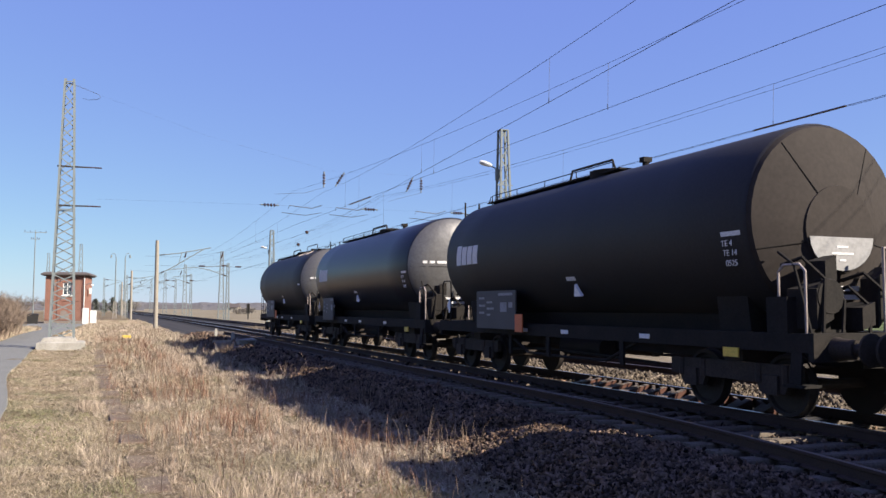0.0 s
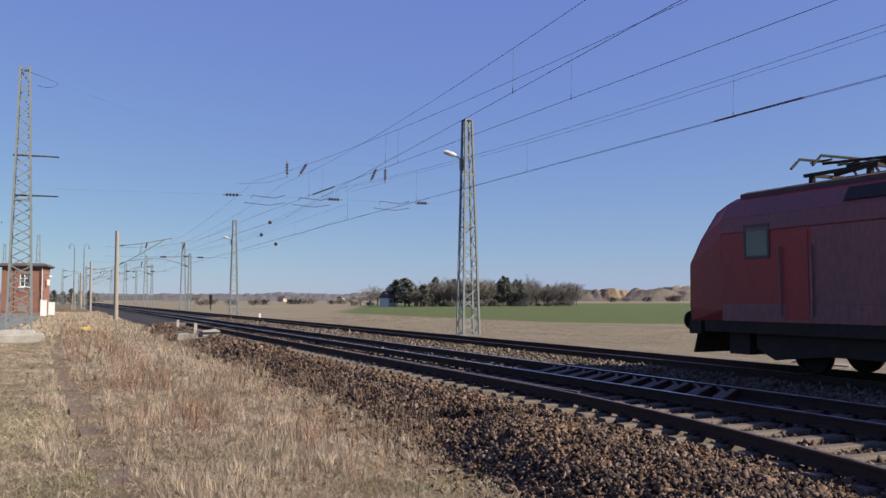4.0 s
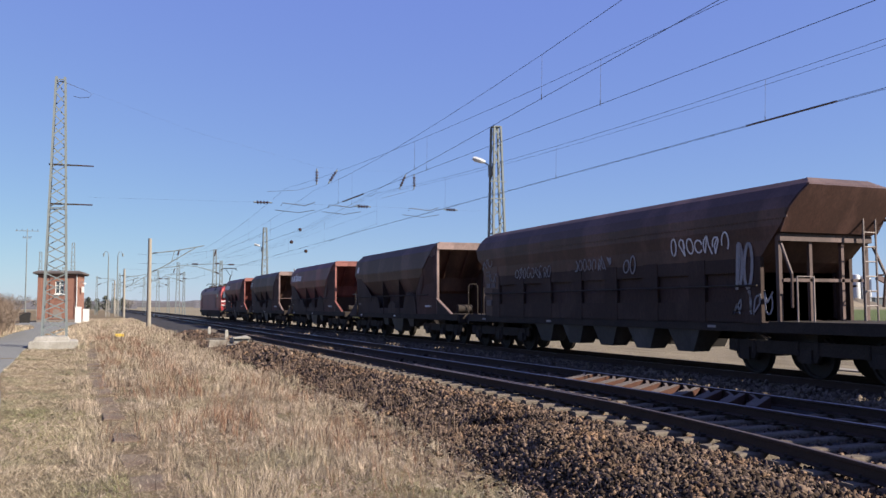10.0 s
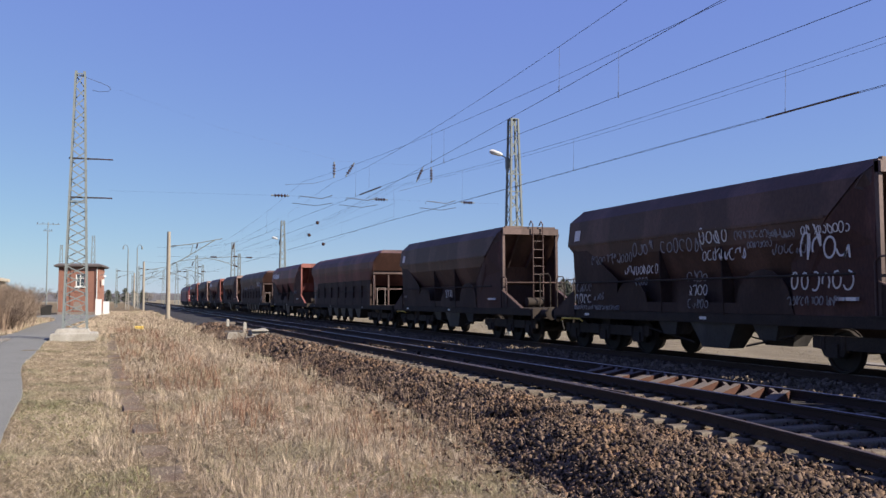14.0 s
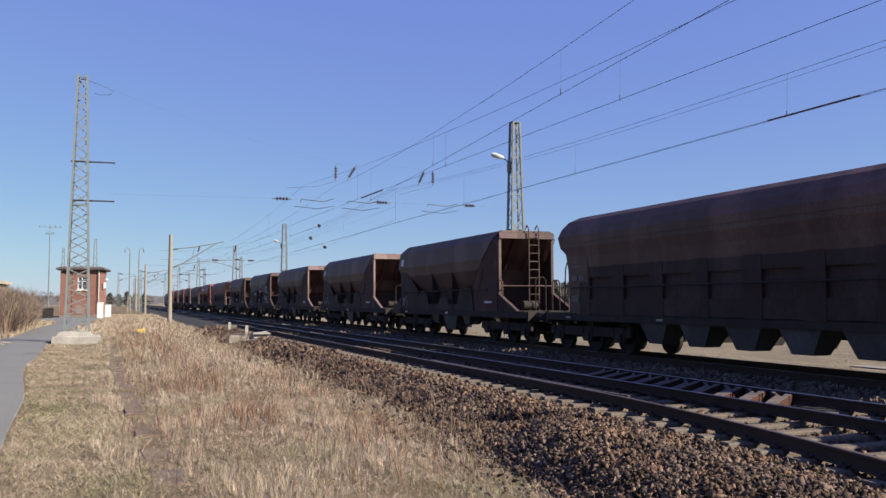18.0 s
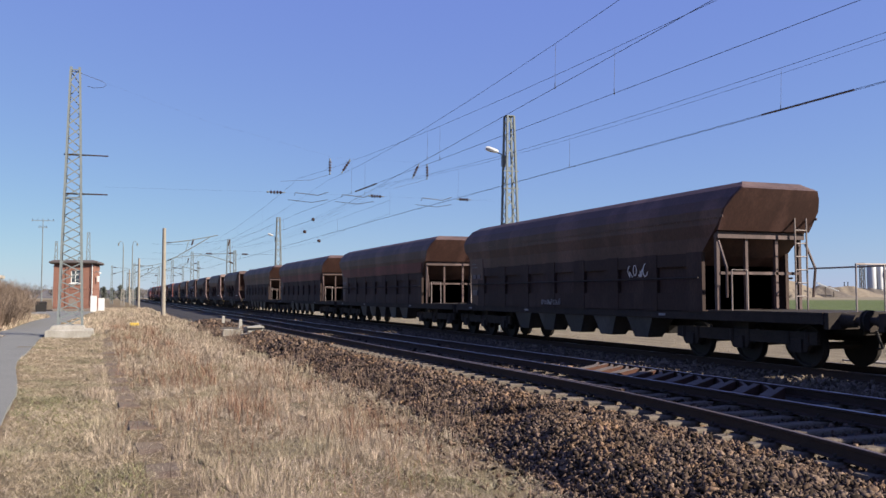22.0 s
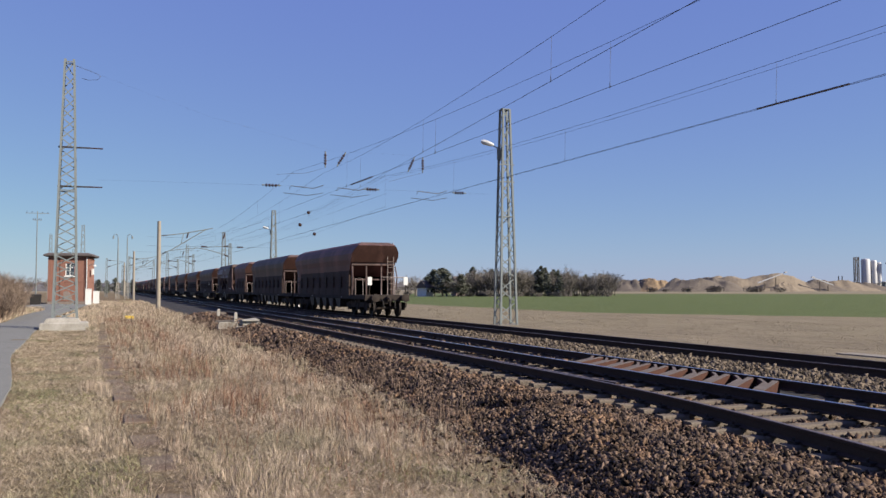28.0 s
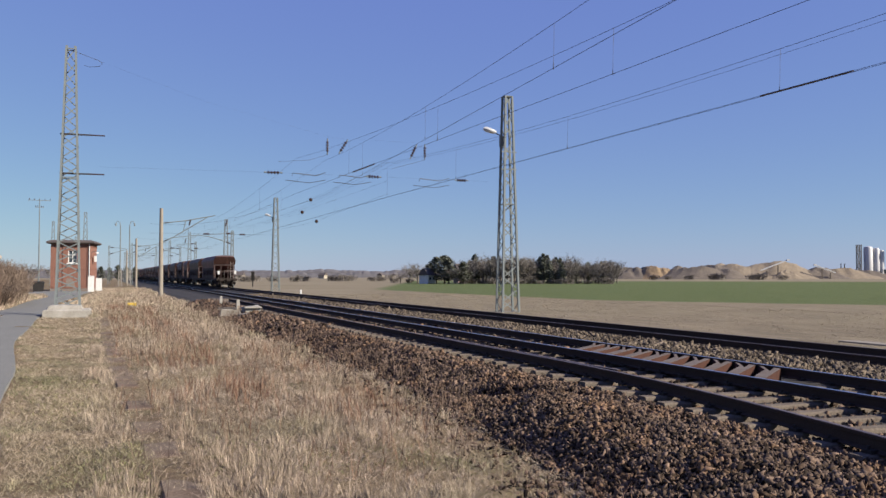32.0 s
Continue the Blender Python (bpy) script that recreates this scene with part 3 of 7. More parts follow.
def cable_trough():
    """A line of sunken concrete trough lids along the verge."""
    t = thing("cable_trough", pose(0, 0, 0), "old concrete cable trough half sunk in the grass", "cable trough", "", "structure")
    rnd = random.Random(21)
    me = bpy.data.meshes.new("lid")
    bm = B()
    loft(bm, [[(a * w, b * (w + 0.28), z) for a, b in ((-1, -1), (1, -1), (1, 1), (-1, 1))] for w, z in ((0.20, -0.08), (0.20, 0.03), (0.185, 0.045))])
    bm.to_mesh(me)
    bm.free()
    me.materials.append(M_LID)
    y = 4.0
    while y < 46:
        x = 0.86 - 0.03 * (y - 4) if y < 30 else 0.08
        if rnd.random() < 0.75:
            put("lid", me, t, pose(x + rnd.uniform(-0.04, 0.04), y, ground_z(x, y) + rnd.uniform(-0.045, 0.0), rnd.uniform(-2, 2), rnd.uniform(-3, 3), 1.7 + rnd.uniform(-3, 3)))
        y += 0.99


cable_trough()
right_edge = lambda y: foot_x(y) + 0.05 + 0.2 * noise.noise(Vector((y * 0.7, 0, 2)))
left_edge = lambda y: path_x(y) + 0.02 + 0.04 * noise.noise(Vector((y * 1.3, 4, 2)))
DRY = "short flattened straw-coloured winter grass on the verge"
TALL = "tall dead straw grass standing in tufts"
trough_x = lambda y: 0.86 - 0.03 * (y - 4) if y < 30 else 0.08
grass("dry_grass", 150000, (lambda y: trough_x(y) - 0.1, right_edge), 2.2, 60, 0.02, 0.085, M_BLADE, 1, DRY, 0.0016, 1.9, 0.0, 3.2)
grass("short_grass", 90000, (left_edge, lambda y: trough_x(y) + 0.1), 2.2, 50, 0.02, 0.07, M_LAWN, 11, "short mossy green-brown grass beside the path", 0.0016, 1.8, 0.0, 2.8)
grass("green_moss", 16000, (left_edge, lambda y: trough_x(y) - 0.2), 3.0, 22, 0.015, 0.05, M_BLADE2, 21, "low green moss and grass showing through the straw", 0.0022, 1.5, 0.0, 1.8, 0.12)
grass("green_moss", 14000, (lambda y: 1.1, lambda y: foot_x(y) - 0.1), 3.0, 13, 0.015, 0.05, M_BLADE2, 22, "low green moss and grass showing through the straw", 0.0022, 1.3, 0.0, 1.8, 0.16)
tufts("tall_dry_grass", 3600, 28, (lambda y: trough_x(y) + 0.15, lambda y: right_edge(y) - 0.2 - 1.2 * smooth01(12, 8.5, y)), 3.0, 62, 0.09, 0.36, M_BLADE, 2, TALL, thr=-0.12)
tufts("tall_dry_grass", 1100, 26, (lambda y: trough_x(y) - 0.75, trough_x), 3.0, 55, 0.10, 0.38, M_BLADE, 8, TALL, thr=-0.1)
tufts("tall_dry_grass", 800, 18, (left_edge, lambda y: trough_x(y) - 0.3), 3.0, 45, 0.05, 0.16, M_LAWN, 9, "low tufts of faded grass beside the path", splay=1.2)
tufts("tall_dry_grass", 1100, 26, (lambda y: 0.2, lambda y: right_edge(y) - 0.1), 24, 95, 0.2, 0.5, M_BLADE, 10, TALL, 0.002, 1.2)
grass("meadow_grass", 36000, (lambda y: path_x(y) + 0.4, lambda y: 5.9), 55, 150, 0.08, 0.26, M_BLADE, 13, "rough dry grass between signal box and line", 0.003, 1.2, 0.0, 0.7)
grass("meadow_grass", 24000, (lambda y: -14.0, lambda y: path_x(y) - 3.25 * path_w(y)), 53, 100, 0.12, 0.36, M_BLADE, 14, "rough dry grass along the far side of the path", 0.003, 1.2, 0.0, 0.7)
grass("dead_weeds", 6500, (lambda y: 0.4, lambda y: right_edge(y) - 0.3 + 0.6 * smooth01(10, 16, y)), 4.0, 90, 0.15, 0.5, M_WEED, 5, "thin reddish dead weeds along the ballast foot", 0.0018, 1.3, 0.5, 0.5, 0.1)
grass("dead_weeds", 2600, (lambda y: right_edge(y) - 0.35, lambda y: right_edge(y) + 0.4), 11.0, 60, 0.2, 0.55, M_WEED, 6, "thin reddish dead weeds along the ballast foot", 0.0018, 1.1, 0.4, 0.5, 0.08)
grass("stubble", 60000, (lambda y: 17.9, lambda y: 40.0), 8, 95, 0.015, 0.05, M_STUBBLE, 15, "rows of pale stubble in the harvested field", 0.0022, 1.3, 0.0, 2.2, -0.15)
grass("hedge_brush", 14000, (lambda y: -10.5, lambda y: -5.9 - 0.03 * (y - 56)), 56, 76, 0.7, 2.4, M_WEED, 16, "dense dead brush filling the hedge", 0.003, 1.0, 0.5, 0.35)
grass("russet_weeds", 6000, (lambda y: 0.6 - 0.01 * y, lambda y: 2.6), 9, 60, 0.2, 0.5, M_WEED_RED, 17, "russet dead weeds standing in the straw grass", 0.0018, 1.1, 0.4, 0.5, 0.02)
grass("russet_weeds", 3500, (lambda y: 2.0, lambda y: 4.6), 5, 26, 0.15, 0.4, M_WEED_RED, 18, "russet dead weeds standing in the straw grass", 0.0018, 1.1, 0.4, 0.6, 0.12)
grass("dry_grass", 16000, (lambda y: -1.2, lambda y: 3.6), -9, 2.6, 0.06, 0.17, M_BLADE, 19, DRY, 0.003, 1.0, 0.0, 2.1)
grass("dry_grass", 16000, (lambda y: -11.0, lambda y: -4.6), -4, 48, 0.06, 0.2, M_BLADE, 20, DRY, 0.003, 1.2, 0.0, 2.0)


# ---- masts, poles and wires ----
def lattice(bm, x, y, z0, z1, w0, w1, bays, leg=0.07, d0=None, d1=None):
    """Four tapering angle legs with zigzag braces."""
    d0, d1 = d0 or w0, d1 or w1

    def corner(i, f):
        w, d = w0 + (w1 - w0) * f, d0 + (d1 - d0) * f
        return Vector((x + w / 2 * (-1, 1, 1, -1)[i], y + d / 2 * (-1, -1, 1, 1)[i], z0 + (z1 - z0) * f))
    for i in range(4):
        bar(bm, corner(i, 0), corner(i, 1), leg, leg, (0, 1, 0))
    fs = [1 - (1 - k / bays) ** 0.92 for k in range(bays + 1)]
    for k in range(bays):
        for i in range(4):
            j = (i + 1) % 4
            a, b = (i, j) if k % 2 else (j, i)
            bar(bm, corner(a, fs[k]), corner(b, fs[k + 1]), leg * 0.55, 0.012, (0, 1, 0) if i % 2 == 0 else (1, 0, 0))
    for f in (0.0, 0.5, 1.0):
        for i in range(4):
            bar(bm, corner(i, f), corner((i + 1) % 4, f), leg * 0.6, leg * 0.5)
    return bm


def insulator(bm, p, q, r=0.075):
    """A string of four wide sheds on a thin core."""
    p, q = Vector(p), Vector(q)
    rings, n = [ring(p, q - p, r * 0.22, 8)], 4
    for k in range(n):
        for f, rr in ((0.1, r * 0.3), (0.3, r * 1.1), (0.55, r * 1.25), (0.75, r * 0.5), (0.9, r * 0.3)):
            rings.append(ring(p.lerp(q, 0.16 + 0.68 * (k + f) / n), q - p, rr, 8))
    rings.append(ring(q, q - p, r * 0.22, 8))
    return loft(bm, rings)


M_WHITEWASH = mat("chipped_whitewash", (0.33, 0.31, 0.27), 0.9, 0, (0.18, 0.165, 0.135), 1.8, 0.9, 0.2, 20, 0.5, 20)
YS = 46.0   # the cross span

pylon = thing("lattice_pylon", pose(-1.72, 47.6, GROUND), "tall green-grey steel lattice pylon on a white concrete foot", "pylon", "lattice masts")
part("mast_frame", lattice(B(), 0, 0, 0.5, 13.7, 1.12, 0.44, 26, 0.10), M_MAST, pylon)
bm = B()
loft(bm, [[(a * w, b * w * 0.9, z) for a, b in ((-1, -1), (1, -1), (1, 1), (-1, 1))] for w, z in ((1.12, -0.1), (1.10, 0.38), (1.02, 0.44))])
loft(bm, [[(a * w - 0.1, b * w, z) for a, b in ((-1, -1), (1, -1), (1, 1), (-1, 1))] for w, z in ((0.82, 0.44), (0.72, 0.62), (0.60, 0.66))])
part("foundation", bm, M_WHITEWASH, pylon, "whitewashed chipped concrete foundation")
for z in (9.3, 7.3):
    bm = B()
    bar(bm, (-0.45, -0.3, z), (0.55, -0.3, z), 0.06, 0.08)
    bar(bm, (0.3, -0.3, z), (1.05, -0.3, z + 0.01), 0.05, 0.07)
    part("crossarm", bm, M_UNDER, pylon)
    bm = B()
    tube(bm, (1.0, -0.3, z + 0.01), (1.65, -0.3, z + 0.01), 0.035)
    part("rod_insulator", bm, M_INSUL, pylon)
for s in (-1, 1):
    part("mast_cap", box(B(), (s * 0.2 - 0.06, -0.2, 13.7), (s * 0.2 + 0.06, 0.2, 13.86)), M_MAST, pylon)
bm = B()
pipe(bm, [(0.25, 0, 13.6), (0.8, 0, 13.42), (1.3, 0, 13.25), (1.5, 0, 13.1), (1.35, 0, 12.95), (0.9, 0, 12.88), (0.6, 0, 12.95)], 0.012, 4)
part("jumper_wire", bm, M_WIRE, pylon)

lamp_masts = "lattice masts beyond the tracks"


def field_mast(x, y, h, bays, lamp_z=None, w=1.05, wt=0.42):
    m = thing("lattice_mast", pose(x, y, GROUND - 0.05), "grey-green steel lattice catenary mast at the field edge", "mast", lamp_masts)
    part("mast_frame", lattice(B(), 0, 0, 0.0, h, w, wt, bays, 0.11, w * 0.8, wt), M_MAST, m)
    bm = B()
    box(bm, (-w * 0.7, -w * 0.6, -0.3), (w * 0.7, w * 0.6, 0.06))
    part("foundation", bm, M_CONCRETE, m)
    bm = B()
    box(bm, (-wt / 2 - 0.02, -wt / 2 - 0.02, h - 0.02), (wt / 2 + 0.02, wt / 2 + 0.02, h + 0.03))
    part("mast_cap", bm, M_MAST, m)
    if lamp_z:
        bm = B()
        pipe(bm, [(-0.25, -0.05, lamp_z - 0.35), (-0.5, 0.0, lamp_z - 0.05), (-0.75, 0.12, lamp_z + 0.1)], 0.035)
        box(bm, (-0.5, -0.12, lamp_z - 0.75), (-0.28, 0.06, lamp_z - 0.1))
        part("lamp_bracket", bm, M_MAST, m)
        bm = B()
        c = Vector((-1.0, 0.2, lamp_z + 0.22))
        t = Vector((-0.9, 0.33, 0.3)).normalized()
        loft(bm, [ring(c - t * 0.36, t, 0.06, 8, 0.06), ring(c - t * 0.2, t, 0.13, 8, 0.13), ring(c + t * 0.25, t, 0.16, 8, 0.16), ring(c + t * 0.42, t, 0.09, 8, 0.09)])
        part("lamp_head", bm, M_LAMP, m, "pale grey street-lamp head", True)
    for z in (h * 0.66, h * 0.74):
        bm = B()
        bar(bm, (-0.55, -0.3, z), (0.45, -0.3, z), 0.06, 0.06)
        part("crossarm", bm, M_MAST, m)
    return m


field_mast(21.95, 45.4, 12.7, 17, 10.45)
field_mast(21.7, 117.5, 12.8, 17, 10.2)
field_mast(20.9, 163, 12.6, 15)
field_mast(18.9, 214, 12.6, 12)
field_mast(17.6, 262, 12.6, 12)
field_mast(17.4, 330, 12.6, 10)
field_mast(-3.3, 168, 13.6, 12)
field_mast(-10.5, 205, 14.0, 12)
field_mast(-7.5, 260, 13.0, 12)


def cross_pole(x, y, h):
    """A thin pole with two crossarms, far down the yard."""
    p = thing("cross_pole", pose(x, y, GROUND), "thin grey pole with two short crossarms", "pole")
    part("shaft", tube(B(), (0, 0, -0.2), (0, 0, h), 0.13, 7, 0.07), M_MAST, p)
    for z, wd in ((h - 0.35, 1.9), (h - 1.6, 0.7)):
        part("crossarm", bar(B(), (-wd, 0, z), (wd, 0, z), 0.07, 0.09), M_MAST, p)
        for k in (-0.9, -0.45, 0.45, 0.9):
            part("pin_insulator", tube(B(), (k * wd, 0, z + 0.04), (k * wd, 0, z + 0.32), 0.05, 6), M_INSUL, p)


cross_pole(-11.0, 170, 16.0)


def concrete_pole(x, y, h):
    p = thing("concrete_pole", pose(x, y, GROUND), "tapered beige concrete catenary pole with steel cantilever arms", "pole", "concrete catenary poles")
    part("shaft", tube(B(), (0, 0, -0.3), (0, 0, h), 0.24, 10, 0.17), M_POLE, p, "", True)
    bm = B()
    pipe(bm, [(0.15, 0, h - 1.5), (2.4, 0, h - 1.2), (4.6, 0, h - 0.75)], 0.05)
    pipe(bm, [(0.15, 0, h - 3.4), (1.2, 0, h - 2.9), (4.6, 0, h - 0.75), (5.3, 0, h - 0.6)], 0.05)
    pipe(bm, [(2.4, 0, h - 1.2), (2.1, 0, h - 2.4)], 0.035)
    pipe(bm, [(0.9, 0, h - 3.0), (3.6, 0, h - 2.65), (4.4, 0, h - 2.75)], 0.035)
    part("cantilever_arm", bm, M_MAST, p)
    part("rod_insulator", insulator(B(), (0.2, 0, h - 1.49), (0.85, 0, h - 1.41)), M_INSUL, p)
    part("rod_insulator", insulator(B(), (0.25, 0, h - 3.35), (0.8, 0, h - 3.1)), M_INSUL, p)
    return p


concrete_pole(5.3, 91.4, 8.95)
concrete_pole(5.4, 168, 8.95)
concrete_pole(5.5, 245, 8.95)


def sag(p, q, drop, n=24):
    p, q = Vector(p), Vector(q)
    return [p.lerp(q, i / n) - Vector((0, 0, drop * 4 * (i / n) * (1 - i / n))) for i in range(n + 1)]


def wire(name, pts, r, label, category="overhead wire", group="overhead line"):
    return tagged(part(name, pipe(B(), pts, r, 5), M_WIRE), label, category, group)


SUPPORTS = [-14.0, YS, 117.5, 180.0, 250.0, 330.0]


def catenary(xs, zc, zm, low, twin=0.0):
    """Carrying wire, contact wire and droppers over one track, span by span."""
    for (a, xa), (b, xb) in zip(zip(SUPPORTS, xs), zip(SUPPORTS[1:], xs[1:])):
        r = 0.0055 if a < 100 else 0.010
        top = sag((xa, a, zm), (xb, b, zm), zm - low)
        c = tagged(new("catenary_span"), "copper contact wire hung by droppers from a carrying wire", "overhead wire", "overhead line")
        part("carrying_wire", pipe(B(), top, r, 5), M_WIRE, c)
        part("contact_wire", pipe(B(), [(xa, a, zc), (xb, b, zc)], r * 1.1, 5), M_WIRE, c)
        if twin and a < 100:
            part("carrying_wire", pipe(B(), [p + Vector((twin, 0, 0.02)) for p in top], r * 0.8, 5), M_WIRE, c)
            part("contact_wire", pipe(B(), [(xa + twin * 0.35, a, zc + 0.02), (xb + twin * 0.35, b, zc + 0.02)], r, 5), M_WIRE, c)
        k = 6
        for i in range(1, k):
            f = i / k
            p = Vector((xa + (xb - xa) * f, a + (b - a) * f, zm - (zm - low) * 4 * f * (1 - f)))
            part("dropper", pipe(B(), [p, (p.x, p.y + 0.05, zc)], r * 0.6, 4), M_WIRE, c)
            part("dropper_clamp", pipe(B(), [(p.x, p.y + 0.05, zc - 0.03), (p.x, p.y + 0.05, zc + 0.1)], r * 1.8, 5), M_WIRE, c)


catenary([6.5, 11.2, 10.4, 10.2, 10.2, 10.2], 6.0, 7.9, 6.95)
catenary([11.1, 9.55, 9.9, 10.2, 10.2, 10.2], 6.0, 7.9, 7.0)
catenary([15.2, 14.75, 15.0, 14.8, 14.8, 14.8], 6.0, 7.9, 7.0, 0.45)
bm = B()
pipe(bm, [(15.0, 13.9, 6.0), (14.98, 16.7, 6.0)], 0.02, 6)
tagged(part("section_insulator", bm, M_INSUL), "dark insulating rod let into the contact wire", "insulator")
tagged(part("section_insulator", pipe(B(), [(9.90, 32.6, 6.0), (9.82, 35.4, 6.0)], 0.03, 6), M_INSUL), "dark insulating rod let into the contact wire", "insulator")
feeder = tagged(new("feeder_wire"), "thin feeder wire with small dark insulators let into it", "overhead wire", "overhead line")
for x, y in ((14.75, YS), (15.0, 117.5)):
    part("hanger_rod", pipe(B(), [(x, y, 5.98), (x, y, 8.0)], 0.004, 4), M_WIRE, feeder)
for x, z in ((15.8, 7.84), (15.1, 6.8), (16.3, 6.07)):
    part("insulator", insulator(B(), (x - 0.12, 69.6, z), (x + 0.12, 70.4, z), 0.11), M_INSUL, feeder)
    part("wire", pipe(B(), [(14.75, YS, z + 0.1), (x - 0.12, 69.6, z)], 0.005, 4), M_WIRE, feeder)
    part("wire", pipe(B(), [(x + 0.12, 70.4, z), (15.0, 117.5, z + 0.1)], 0.006, 4), M_WIRE, feeder)


def cross_span():
    """Head span between the pylon and the mast, with hangers, insulators and steady arms."""
    wire("span_wire", [(-1.5, 47.4, 13.0), (5.0, YS, 10.6), (11.6, YS, 9.15), (16.6, YS, 9.15), (21.6, YS, 11.9)], 0.0016, "sagging cross-span wire between pylon and mast")
    wire("span_wire", [(-0.3, 47.3, 7.15), (8.0, YS, 7.1), (21.2, YS, 7.12)], 0.0022, "taut cross-span wire between pylon and mast")
    ins = tagged(new("span_hardware"), "brown ribbed insulators hung from the cross-span wire", "insulator")
    ins.location = (0, 0, 0)
    for p, q in (((11.3, YS, 9.1), (11.3, YS, 8.2)), ((12.45, YS, 9.1), (11.95, YS, 8.3)), ((16.5, YS, 9.05), (16.1, YS, 8.2)), ((17.0, YS, 9.1), (17.0, YS, 8.2)),
                 ((7.85, YS, 7.1), (8.85, YS, 7.1)), ((13.5, YS, 7.1), (14.4, YS, 7.1)), ((18.85, YS, 7.12), (19.7, YS, 7.12))):
        one = part("insulator", insulator(B(), p, q, 0.08), M_INSUL, ins)
        a, b = Vector(p), Vector(q)
        for f in (0.08, 0.92):
            part("end_cap", tube(B(), a.lerp(b, f - 0.06), a.lerp(b, f + 0.06), 0.04, 8), M_MAST, one, "grey cast end cap")
    for x in (9.9, 12.5, 17.2):
        part("steady_arm", pipe(B(), [(x - 0.55, YS, 6.95), (x - 0.5, YS, 7.12), (x + 0.75, YS, 7.02), (x + 1.3, YS, 7.22)], 0.02, 5), M_WIRE, ins)
        part("steady_arm", pipe(B(), [(x + 1.3, YS, 6.8), (x + 0.4, YS, 6.62), (x - 0.9, YS, 6.72)], 0.016, 5), M_WIRE, ins)
    part("hanger_wire", pipe(B(), [(11.3, YS, 8.2), (10.25, YS, 7.85), (8.6, YS, 7.7)], 0.01, 4), M_WIRE, ins)
    part("hanger_wire", pipe(B(), [(17.0, YS, 8.2), (15.0, YS, 7.6)], 0.01, 4), M_WIRE, ins)


cross_span()


def far_span(y, x0, x1, seed):
    """A head span further down the line, with its dark insulators and steady arms."""
    rnd = random.Random(seed)
    c = thing("head_span", pose(0, 0, 0), "distant head span with insulators and steady arms", "overhead wire", "head spans")
    part("span_wire", pipe(B(), sag((x0, y, 9.0 if y > 150 else 8.3), (x1, y, 11.2), 1.0, 10), 0.014, 4), M_WIRE, c)
    part("span_wire", pipe(B(), [(x0, y, 7.1), (x1, y, 7.1)], 0.014, 4), M_WIRE, c)
    for x in (10.2, 14.9):
        part("insulator", tube(B(), (x + 0.3, y, 9.0), (x + 0.1, y, 8.2), 0.1, 7), M_INSUL, c)
        part("insulator", tube(B(), (x + 1.9, y, 7.1), (x + 2.7, y, 7.1), 0.1, 7), M_INSUL, c)
        part("steady_arm", pipe(B(), [(x + 1.4, y, 7.1), (x + 0.9, y, 6.7), (x - 0.7, y, 6.35)], 0.03, 5), M_MAST, c)
        part("hanger_wire", pipe(B(), [(x + 0.1, y, 8.2), (x, y, 7.1)], 0.014, 4), M_WIRE, c)


far_span(117.5, 5.4, 21.6, 1)
far_span(180.0, 5.4, 20.4, 2)
far_span(250.0, 5.5, 18.0, 3)


def arm_mast(x, y, h, way):
    """A slim lattice mast with one long cantilever towards the tracks."""
    m = thing("cantilever_mast", pose(x, y, GROUND), "slim grey steel mast with a cantilever arm", "mast", "cantilever masts")
    part("mast_frame", lattice(B(), 0, 0, 0, h, 0.55, 0.3, 11, 0.1), M_MAST, m)
    part("cantilever_arm", pipe(B(), [(0, 0, h - 2.2), (way * 2.6, 0, h - 1.3), (way * 4.2, 0, h - 0.9)], 0.06, 5), M_MAST, m)
    part("cantilever_arm", pipe(B(), [(0, 0, h - 0.4), (way * 3.9, 0, h - 0.7)], 0.05, 5), M_MAST, m)
    part("rod_insulator", tube(B(), (way * 0.3, 0, h - 0.42), (way * 1.0, 0, h - 0.5), 0.11, 7), M_INSUL, m)
    part("rod_insulator", tube(B(), (way * 0.3, 0, h - 2.1), (way * 0.95, 0, h - 1.85), 0.11, 7), M_INSUL, m)


for x, y, h, way in ((19.2, 142, 9.4, -1), (18.6, 196, 9.6, -1), (18.2, 232, 9.6, -1), (5.6, 205, 9.4, 1), (5.8, 285, 9.4, 1), (1.0, 230, 9.6, 1)):
    arm_mast(x, y, h, way)


def yard_lamp(x, y, h, way):
    """A latticed lamp post with a swan-neck head."""
    m = thing("yard_lamp", pose(x, y, GROUND), "pale latticed yard lamp post with a curved head", "street lamp", "yard lamps")
    part("post", lattice(B(), 0, 0, 0, 3.4, 0.7, 0.45, 4, 0.12), M_WHITEWASH, m, "pale latticed lower post")
    part("shaft", tube(B(), (0, 0, 3.3), (0, 0, h), 0.14, 7, 0.10), M_MAST, m)
    part("swan_neck", pipe(B(), [(0, 0, h), (way * 0.15, 0, h + 0.7), (way * 0.6, 0, h + 0.9), (way * 0.9, 0, h + 0.5)], 0.06, 5), M_MAST, m)
    part("lamp_head", tube(B(), (way * 0.9, 0, h + 0.5), (way * 0.95, 0, h - 0.1), 0.14, 7, 0.17), M_MAST, m)


yard_lamp(2.95, 188, 12.4, -1)
yard_lamp(4.75, 189, 12.5, 1)


